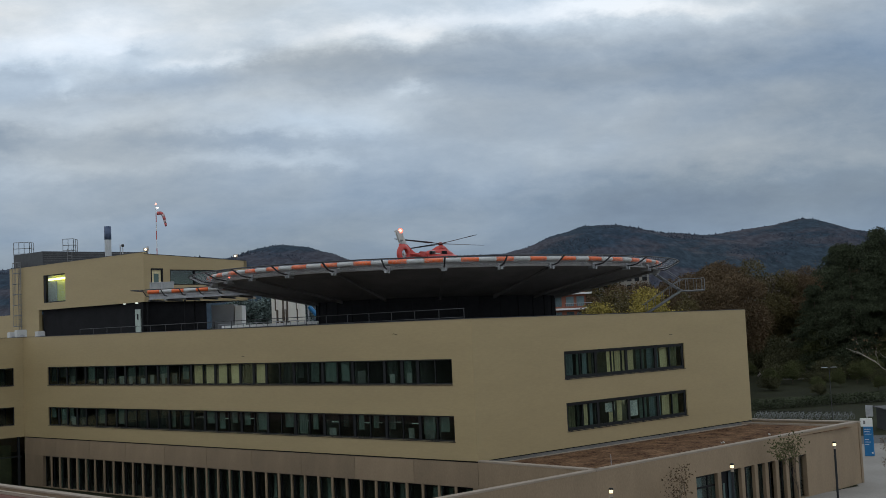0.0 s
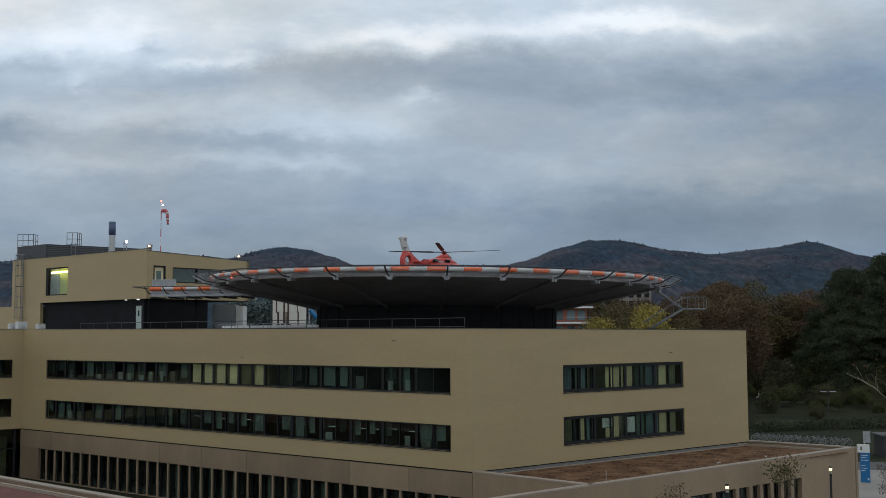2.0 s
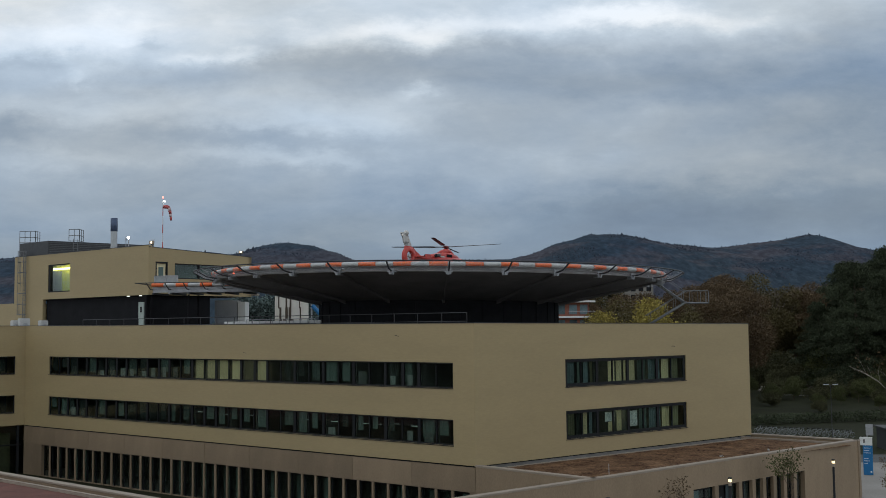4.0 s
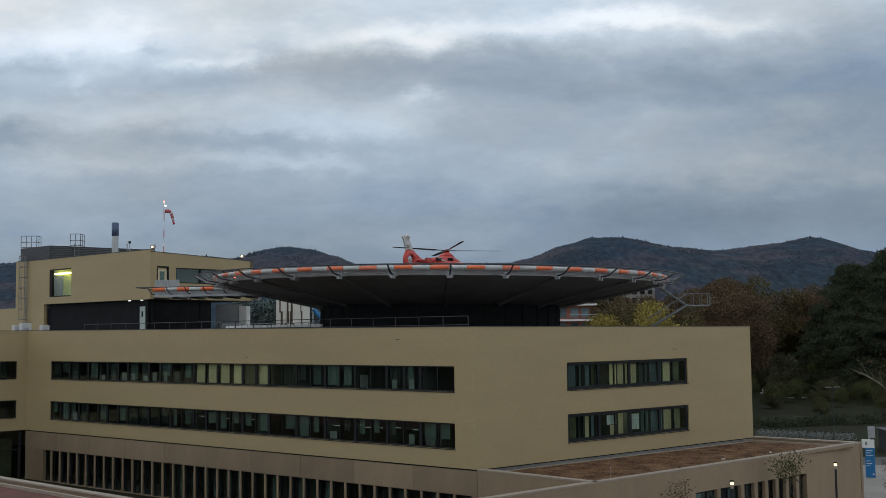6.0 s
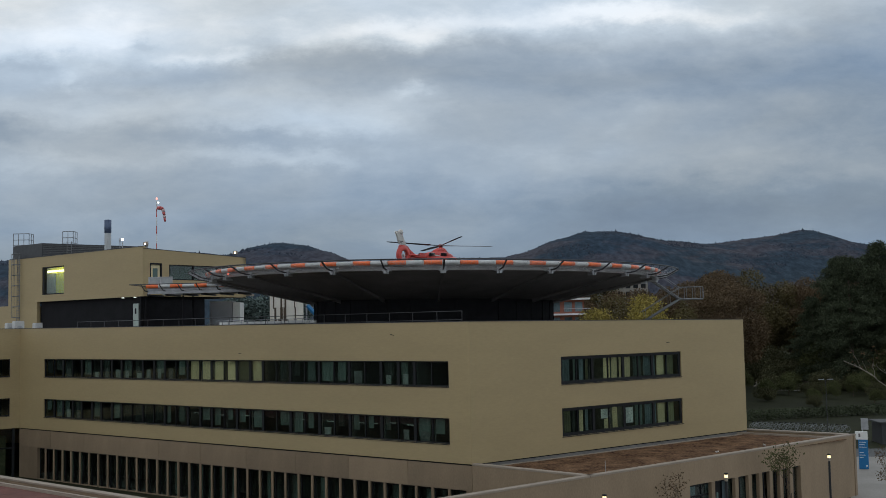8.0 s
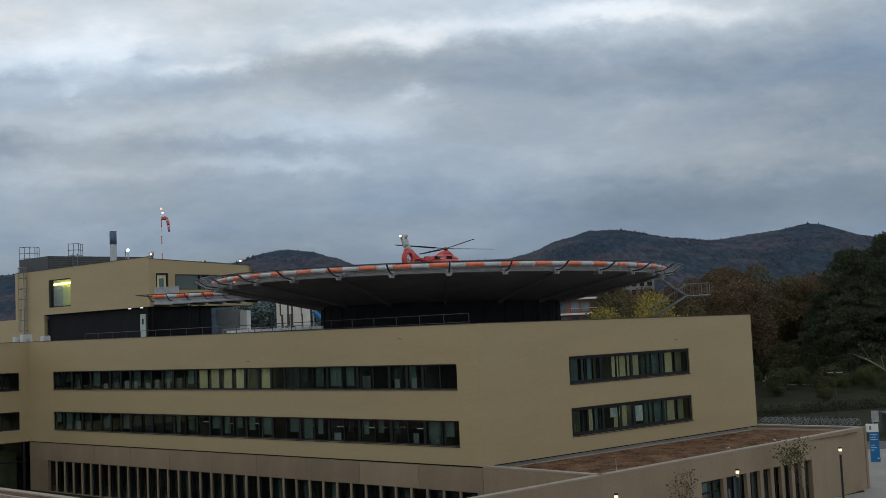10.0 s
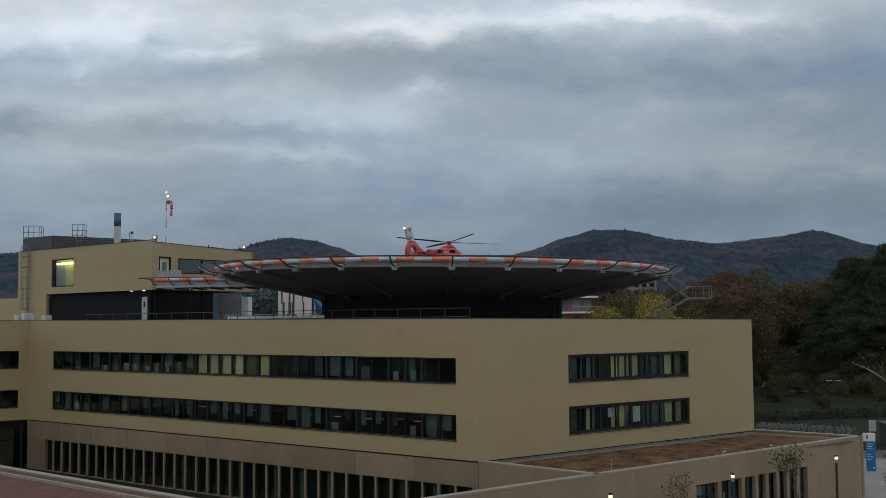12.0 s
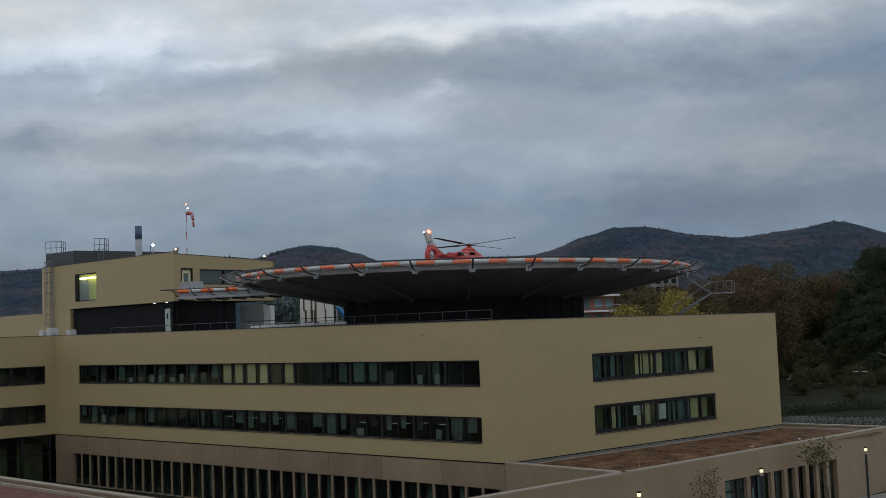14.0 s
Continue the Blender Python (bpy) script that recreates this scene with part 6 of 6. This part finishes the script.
def limbs(bm, base, top, r, rnd, depth, spread, out):
    """A tapered limb that forks; out collects the ends."""
    mid = base.lerp(top, 0.5) + Vector((rnd.uniform(-1, 1), rnd.uniform(-1, 1), 0)) * (top - base).length * 0.06
    tube(bm, [base, mid, top], [r, r * 0.8, r * 0.6], 6 if depth > 1 else 4)
    if depth == 0:
        out.append(top)
        return
    ln = (top - base).length
    d = (top - base).normalized()
    for _ in range(rnd.choice((2, 3, 3))):
        t = rnd.uniform(0.55, 1.0)
        s = base.lerp(top, t)
        q = (d + Vector((rnd.uniform(-1, 1), rnd.uniform(-1, 1), rnd.uniform(-0.2, 0.5))) * spread).normalized()
        limbs(bm, s, s + q * ln * rnd.uniform(0.55, 0.8), r * 0.55, rnd, depth - 1, spread, out)


def broadleaf(x, y, h, w, leafmat, seed, label, leaf=0.34, count=2600, bark=BARK, bare=False, category="tree", z=0.0, fork=0.75):
    rnd = random.Random(seed)
    ob = thing("tree", x, y, z, label, category)
    o = Vector((x, y, z))
    bm = bmesh.new()
    ends = []
    limbs(bm, o, o + Vector((rnd.uniform(-0.5, 0.5), rnd.uniform(-0.5, 0.5), h * 0.36)), (h * 0.018 + 0.03) * (0.36 if bare else 1.0), rnd, 4 if bare else 3, fork, ends)
    part("trunk", bm, bark, ob, "pale leafless limbs" if bare else "")
    blobs = []
    if not bare:
        for k in range(13):
            a, t = rnd.uniform(0, 6.28), rnd.random()
            zz = h * (0.34 + 0.56 * t)
            rr = w * (0.55 * math.sin(math.pi * (0.12 + 0.78 * t)) + 0.05) * rnd.uniform(0.5, 1.0)
            blobs.append((rr * math.cos(a), rr * math.sin(a), zz, w * rnd.uniform(0.20, 0.36), rnd.uniform(0.6, 0.95)))
        blobs.append((0, 0, h * 0.6, w * 0.4, 1.0))
    else:
        blobs = [(e.x - x, e.y - y, e.z - z, h * (0.05 if h > 8 else 0.13), 1.0) for e in ends[::2]]
    me = clump_mesh("crown", blobs, leaf, count, leafmat, rnd, 0.3)
    cr = new("crown", me)
    cr.parent = ob
    return ob


def pine(x, y, h, w, seed, label):
    """A dark evergreen with uneven tiers of boughs."""
    rnd = random.Random(seed)
    ob = thing("tree", x, y, 0, label, "conifer")
    bm = bmesh.new()
    tube(bm, [(x, y, 0), (x + 0.2, y, h * 0.5), (x, y, h * 0.96)], [h * 0.018, h * 0.012, 0.05], 7)
    part("trunk", bm, BARK, ob)
    blobs = []
    tiers = int(h * 0.62)
    for k in range(tiers):
        t = k / tiers
        for q in range(rnd.choice((5, 6, 7))):
            # a bough: a row of flat clumps that sinks towards its tip
            a, reach = rnd.uniform(0, 6.28), w * (1 - t) ** 0.55 * rnd.uniform(0.45, 1.1) * (0.8 if t < 0.12 else 1)
            z = h * (0.12 + 0.84 * t) + rnd.uniform(-0.5, 0.5)
            for f in (0.35, 0.62, 0.88):
                blobs.append((reach * f * math.cos(a), reach * f * math.sin(a), z + 0.5 - 1.1 * f * f, w * (0.21 - 0.07 * f) * (1.15 - 0.4 * t), 0.40))
    blobs += [(0, 0, h * q, w * 0.42 * (1.1 - q), 1.6) for q in (0.25, 0.4, 0.55, 0.7, 0.82)]
    cr = new("crown", clump_mesh("crown", blobs, 0.17, 42000, NEEDLE, rnd, 0.8))
    cr.parent = ob
    return ob


def spread(base, spots, seed, height=0.0, away=0.0):
    """More trees of a kind, turned and sized a little differently. away: those of the park stand beyond the lawn."""
    rnd = random.Random(seed)
    for x, y, s in spots:
        if away and x / y > 0.275 and y < away:
            k = (away + rnd.uniform(-8, 8)) / y
            x, y, s = x * k, y * k, (EYE_Z + (height * s - EYE_Z) * k) / height
        copy_thing(base, Matrix.Translation((x, y, 0)) @ Matrix.Rotation(rnd.uniform(0, 6.28), 4, "Z") @ Matrix.Diagonal((s, s, s * rnd.uniform(0.92, 1.08), 1)))


def planting():
    p1 = pine(86.5, 233, 29.8, 11.0, 11, "tall dark evergreen conifer")
    spread(p1, [(96.5, 241, 1.07), (104.5, 233, 1.0), (99, 256, 1.05), (113, 243, 1.03), (91.5, 252, 1.12), (82, 243, 0.72), (96, 227, 0.79)], 1)
    brown = broadleaf(47.5, 196, 22.5, 8.5, LEAF_BROWN, 21, "large brown autumn broadleaf tree", 0.17, 13000)
    spread(brown, [(55, 205, 0.98), (64, 190, 0.95), (37, 215, 1.02), (76, 210, 1.05), (46, 232, 1.1), (29, 232, 1.0), (60, 236, 1.12), (86, 226, 1.05), (22, 250, 1.05), (70, 258, 1.15), (10, 262, 1.0), *[(22 + 8.5 * i, 292 + (i * 37) % 29, 1.0 + 0.13 * ((i * 5) % 4)) for i in range(13)]], 2, 22.5, 286)
    olive = broadleaf(41.5, 186, 18.5, 7.5, LEAF_OLIVE, 31, "olive brown broadleaf tree", 0.16, 11000)
    spread(olive, [(27.2, 186, 1.13), (31.5, 190, 1.06), (52, 184, 0.95), (34, 198, 1.05), (60, 176, 0.72), (69, 184, 0.8), (27, 210, 1.0), (92, 205, 1.0), (-24, 215, 1.0), (-34, 225, 0.95), (44, 206, 1.1), (57, 196, 1.0), (66, 204, 1.08), (50, 218, 1.15), (75, 196, 1.0), *[(28 + 9.5 * i, 262 + (i * 23) % 19, 1.05 + 0.15 * ((i * 3) % 4)) for i in range(10)]], 3, 18.5, 280)
    gold = broadleaf(29.2, 168, 20.4, 7.4, LEAF_YELLOW, 41, "rounded golden yellow autumn tree", 0.18, 9000)
    spread(gold, [(32.9, 172, 0.97), (26.2, 171, 0.95)], 4)
    dark = broadleaf(97, 246, 6.0, 8.5, LEAF_DARK, 51, "dense dark green shrub", 0.2, 5200)
    spread(dark, [(65.5, 248, 0.8), (76, 247, 0.75), (84, 231, 0.7), (76, 262, 1.0), (84, 256, 1.15), (90, 262, 1.3), (104, 250, 1.2), (81, 268, 1.25), (73.5, 270, 1.1), (96, 266, 1.5), (88, 247, 0.9), (109, 262, 1.6), (60.5, 206, 0.4), (66.5, 225, 0.6), (71.0, 213, 0.45), (77.5, 226, 0.62), (81.0, 205, 0.42), (64.0, 190, 0.3)], 5)
    green = broadleaf(93.5, 228, 8.6, 9.0, LEAF_GREEN, 61, "broad olive green bush", 0.17, 9000)
    spread(green, [(81.5, 242, 0.98), (87.5, 238, 1.0), (99.5, 224, 1.1), (63.5, 216, 0.36), (69.5, 222, 0.42), (74.0, 208, 0.34), (79.5, 214, 0.45), (67.0, 200, 0.26), (84.5, 218, 0.5), (76.5, 196, 0.27), (62.0, 232, 0.5), (72.5, 231, 0.44)], 6)
    broadleaf(51.6, 126, 21.0, 5.0, LEAF_BROWN, 71, "leafless tree with pale spreading branches", 0.12, 250, BIRCH, True)
    broadleaf(95.3, 255, 38.0, 5.0, LEAF_BROWN, 72, "thin bare tree top with few leaves", 0.16, 160, BARK, True)
    grey = broadleaf(-23.8, 152, 21.5, 6.0, surface("grey_green_leaves", (0.115, 0.15, 0.14), 0.9, 0, 0.3, 0.5, 4, 0, island=0.6, spec=0.1), 91, "dense grey-green bushy tree", 0.2, 7000)
    spread(grey, [(-26.5, 156, 1.0), (-21.4, 158, 1.0), (-29.5, 160, 1.02)], 9)
    # saplings before the annex
    for x, y, h, s, n in ((25.6, 82.2, 5.8, 81, 900), (16.2, 75.6, 5.0, 82, 220), (35.4, 88.0, 4.3, 83, 260), (14.9, 73.6, 4.2, 84, 110)):
        broadleaf(x, y, h, 1.8, LEAF_GREEN if n > 400 else LEAF_BROWN, s, "thin young tree with few autumn leaves", 0.07, n, BARK, True, z=0.04, fork=0.42)


planting()


def hedge():
    rnd = random.Random(3)
    ob = thing("hedge", 52, 166, 0, "long dark clipped hedge beside the path", "hedge")
    blobs = [(-8 + 0.9 * k, 0.25 * k + rnd.uniform(-0.3, 0.3), 0.8, 0.95, 0.9) for k in range(44)]
    cr = new("foliage", clump_mesh("foliage", blobs, 0.14, 6500, NEEDLE, rnd))
    cr.parent = ob
    me = unit_box("stone", 1.0, 0.8, 0.7, BIRCH, 0.16)
    for x0, y0, w in ((70.6, 251, 3.0), (79.0, 252, 3.4), (87.5, 243, 2.0)):
        pile = thing("stone_pile", x0, y0, 0, "low heap of pale rough garden stones", "stones", "stone heaps on the lawn")
        for k in range(9):
            piece("stone", me, Matrix.Translation((x0 + w * rnd.random(), y0 + rnd.uniform(-0.4, 0.4), 0.5 * (k % 3))) @ Matrix.Rotation(rnd.uniform(-0.5, 0.5), 4, "Z") @ Matrix.Diagonal((rnd.uniform(0.6, 1.3), 1, rnd.uniform(0.7, 1.1), 1)), pile)
    bm = bmesh.new()
    path = [(70, 238.5), (76.5, 235), (83, 233)]
    for (x0, y0), (x1, y1) in zip(path, path[1:]):
        prism(bm, [(x0, y0), (x1, y1), (x1 + 0.2, y1 + 1.6), (x0 + 0.2, y0 + 1.6)], 0.004, 0.07)
    tagged(part("path", bm, ROOFGRAVEL), "narrow pale gravel path across the lawn", "path", kind="structure")


hedge()


def bicycle():
    ob = thing("bicycle", 43.2, 154.0, 0.0, "parked grey bicycle in a row", "bicycle", "bicycles in the rack", turn=28)
    m = ob.matrix_basis.copy()
    mat = surface("bike_grey", (0.22, 0.23, 0.24), 0.4, 0.4, 0.1, 3, 20, 0)
    for x in (-0.52, 0.52):
        bm = bmesh.new()
        tube(bm, [m @ Vector((x + 0.34 * math.cos(a), 0, 0.35 + 0.34 * math.sin(a))) for a in [2 * math.pi * k / 14 for k in range(14)]], 0.03, 4, True)
        part("wheel", bm, mat, ob)
    bm = bmesh.new()
    for a, b in (((-0.52, 0.35), (-0.15, 0.9)), ((-0.52, 0.35), (-0.05, 0.32)), ((-0.05, 0.32), (-0.18, 0.95)), ((-0.05, 0.32), (0.4, 0.85)), ((-0.15, 0.85), (0.4, 0.85)), ((0.52, 0.35), (0.38, 1.0))):
        tube(bm, [m @ Vector((a[0], 0, a[1])), m @ Vector((b[0], 0, b[1]))], 0.028, 4)
    part("frame", bm, mat, ob)
    bm = bmesh.new()
    tube(bm, [m @ Vector((0.3, -0.28, 1.03)), m @ Vector((0.38, 0, 1.0)), m @ Vector((0.3, 0.28, 1.03))], 0.022, 4)
    part("handlebar", bm, DARKSTEEL, ob)
    bm = bmesh.new()
    box(bm, -0.32, -0.05, -0.07, 0.07, 0.95, 1.02, m)
    part("saddle", bm, BLACK, ob)
    rnd = random.Random(4)
    for k in range(1, 17):
        copy_thing(ob, pose(43.2 + 0.62 * k, 154.0 - 0.45 * k, 0, rnd.uniform(-6, 6), 0, 28 + rnd.uniform(-22, 22)))


bicycle()


def far_house(x, y, w, h, turn, seed):
    ob = thing("house", x, y, 0, "small pale house among the trees on the slope", "house", "houses on the slope", turn=turn)
    m = ob.matrix_basis.copy()
    bm = bmesh.new()
    pierced(bm, m, -w / 2, w / 2, 0, h, 0.4, [(a, a + 1.4, z, z + 1.5) for a in (-w / 2 + 1.5, w / 2 - 3) for z in (h - 2.6, h - 5.8)])
    box(bm, -w / 2, w / 2, 0.5, 9, 0, h, m)
    part("wall", bm, surface("pale_render", (0.5, 0.47, 0.42), 0.8, 0, 0.1, 0.3, 4, 0), ob)
    bm = bmesh.new()
    a = [m @ Vector(v) for v in ((-w / 2 - 0.5, -0.6, h), (w / 2 + 0.5, -0.6, h), (w / 2 + 0.5, 9.6, h), (-w / 2 - 0.5, 9.6, h), (-w / 2 - 0.5, 4.5, h + 3.6), (w / 2 + 0.5, 4.5, h + 3.6))]
    v = [bm.verts.new(q) for q in a]
    for f in ((0, 1, 5, 4), (2, 3, 4, 5), (0, 4, 3), (1, 2, 5), (3, 2, 1, 0)):
        bm.faces.new([v[i] for i in f])
    part("roof", bm, surface("brown_roof_tiles", (0.12, 0.07, 0.05), 0.8, 0, 0.15, 0.5, 6, 0.1), ob)


for args in ((176, 705, 7, 31, 10, 1), (190, 712, 6, 33, -15, 2), (181, 730, 6, 35, 5, 3)):
    far_house(*args)


def parked_car(x, y, turn):
    ob = thing("car", x, y, 0.05, "dark grey parked estate car", "car", turn=turn)
    m = ob.matrix_basis.copy()
    paint = surface("dark_car_paint", (0.03, 0.032, 0.036), 0.25, 0.3, 0.1, 1, 10, 0)
    bm = bmesh.new()
    loft(bm, [(-2.2, 0, 0.62, 0.75, 0.22), (-2.05, 0, 0.65, 0.86, 0.34), (-0.9, 0, 0.66, 0.9, 0.36), (0.9, 0, 0.64, 0.9, 0.34), (1.9, 0, 0.58, 0.85, 0.28), (2.2, 0, 0.52, 0.7, 0.18)], 20, 4, m)
    part("body", bm, paint, ob, smooth=True)
    bm = bmesh.new()
    loft(bm, [(-1.95, 0, 1.0, 0.70, 0.1), (-1.6, 0, 1.15, 0.68, 0.3), (0.1, 0, 1.18, 0.68, 0.32), (0.6, 0, 1.1, 0.68, 0.22), (1.05, 0, 0.98, 0.7, 0.06)], 20, 4, m)
    part("cabin", bm, DARKGLASS, ob, "dark glazed cabin", True)
    for a in (-1.35, 1.35):
        for s in (-1, 1):
            bm = bmesh.new()
            lathe(bm, [(0.0, -0.1), (0.32, -0.1), (0.33, 0.1), (0.0, 0.1)], 16, m @ Matrix.Translation((a, 0.82 * s, 0.33)) @ Matrix.Rotation(radians(90), 4, "X"))
            part("wheel", bm, BLACK, ob)


parked_car(51.5, 121.8, 5)
parked_car(57.5, 121.2, 5)


def garden_shed():
    ob = thing("shed", 57.0, 131.0, 0, "low dark shed beside the road", "shed", turn=-5)
    m = ob.matrix_basis.copy()
    bm = bmesh.new()
    box(bm, -5, 6, 0, 4, 0, 2.5, m)
    part("body", bm, DARKSTEEL, ob)
    bm = bmesh.new()
    box(bm, -5.3, 6.3, -0.3, 4.3, 2.504, 2.65, m)
    part("roof", bm, ROAD, ob)


garden_shed()


def double_lamp(x, y, h):
    ob = thing("street_lamp", x, y, 0, "tall thin road lamp with two flat pale heads", "street lamp")
    bm = bmesh.new()
    tube(bm, [(x, y, 0), (x, y, h)], [0.06, 0.035], 8)
    part("pole", bm, DARKSTEEL, ob)
    for s in (-1, 1):
        bm = bmesh.new()
        tube(bm, [(x, y, h - 0.05), (x + 0.25 * s, y, h + 0.02)], 0.03, 5)
        part("arm", bm, DARKSTEEL, ob)
        bm = bmesh.new()
        box(bm, x + (0.2 if s > 0 else -0.85), x + (0.85 if s > 0 else -0.2), y - 0.12, y + 0.12, h + 0.02, h + 0.075)
        bmesh.ops.bevel(bm, geom=bm.edges[:], offset=0.015, segments=1, affect="EDGES")
        part("head", bm, STEEL, ob, "pale flat lamp head")


double_lamp(44.4, 128.0, 7.95)


# ---- what moves ----
def turn_rows(place, on, facing, end=14.0):
    """Rows for a lamp head that faces the viewer while lit and turns its back between."""
    rows = []
    ang = 0.0 if any(p - 0.001 <= 0 <= q for p, q in on) else 180.0
    rows.append((0.0, ang))
    for p, q in on:
        if p > 0.15:
            rows += [(p - 0.067, rows[-1][1]), (p - 0.033, rows[-1][1] + 88), (p, rows[-1][1] + 176)]
        if q < end - 0.15:
            rows += [(q, rows[-1][1]), (q + 0.033, rows[-1][1] - 88), (q + 0.067, rows[-1][1] - 176)]
    if rows[-1][0] < end:
        rows.append((end, rows[-1][1]))
    return [(t, Matrix.Translation(place) @ Matrix.Rotation(radians(facing + a), 4, "Z")) for t, a in rows]


def motions():
    # drift of the rotor as the film sees it: seconds, degrees of the near right blade
    drift = [(0, 52), (0.5, 66), (1.0, 76), (1.5, 89), (2.0, 97), (2.5, 102), (3.0, 106), (3.5, 107), (4.2, 100), (4.8, 88), (5.3, 78), (6.0, 74.5), (6.5, 74), (7.0, 73), (7.5, 70), (8.0, 69), (8.6, 71), (9.2, 71), (9.8, 65), (10.0, 61), (10.2, 55), (10.5, 44), (10.8, 32), (11.0, 25), (11.2, 17), (11.4, 10), (11.6, -1), (11.8, -13), (12.0, -25), (12.2, -37), (12.5, -54), (12.8, -69), (13.0, -78), (13.2, -90), (13.5, -112), (13.8, -131), (14.0, -144)]
    lean = Matrix.Rotation(radians(-HEADING), 4, "Z") @ Matrix.Rotation(radians(-3.4), 4, "X") @ Matrix.Rotation(radians(HEADING), 4, "Z")
    walk(ROTOR[0], [(t, Matrix.Translation((0, 0, 3.22)) @ lean @ Matrix.Rotation(radians(-a - HEADING), 4, "Z")) for t, a in drift])
    h, place = BEACON[0]
    flash = [(max(0, 1.395 * k - 0.1), min(14.0, 1.395 * k + 0.12)) for k in range(11)]
    walk(h, turn_rows(place, flash, -90 - HEADING))
    h, place = TAILLAMP[0]
    walk(h, turn_rows(place, [(9.0, 14.0)], -90 - HEADING))
    h, place = ROOFBEACON[0]
    blinks = [(2.98 * k + p, min(14.0, 2.98 * k + q)) for k in range(5) for p, q in ((0.87, 1.12), (1.27, 1.40), (1.545, 1.73), (1.88, 2.10))]
    walk(h, turn_rows(place, blinks, -75))
    sway = [(0, 0), (0.6, 3), (1.2, 0), (1.8, -8), (2.4, -14), (3.0, -13), (4.0, -6), (5.4, -3), (6.2, 2), (7.0, 0), (7.7, -4), (9.0, -8), (10.2, -9), (11.2, -14), (12.2, -16), (13.0, -13), (14.0, -9)]
    base = SOCK[0].matrix_basis.translation.copy()
    walk(SOCK[0], [(t, Matrix.Translation(base) @ Matrix.Rotation(radians(0.6 * -a), 4, "Y") @ Matrix.Rotation(radians(2 * a), 4, "Z")) for t, a in sway])


motions()
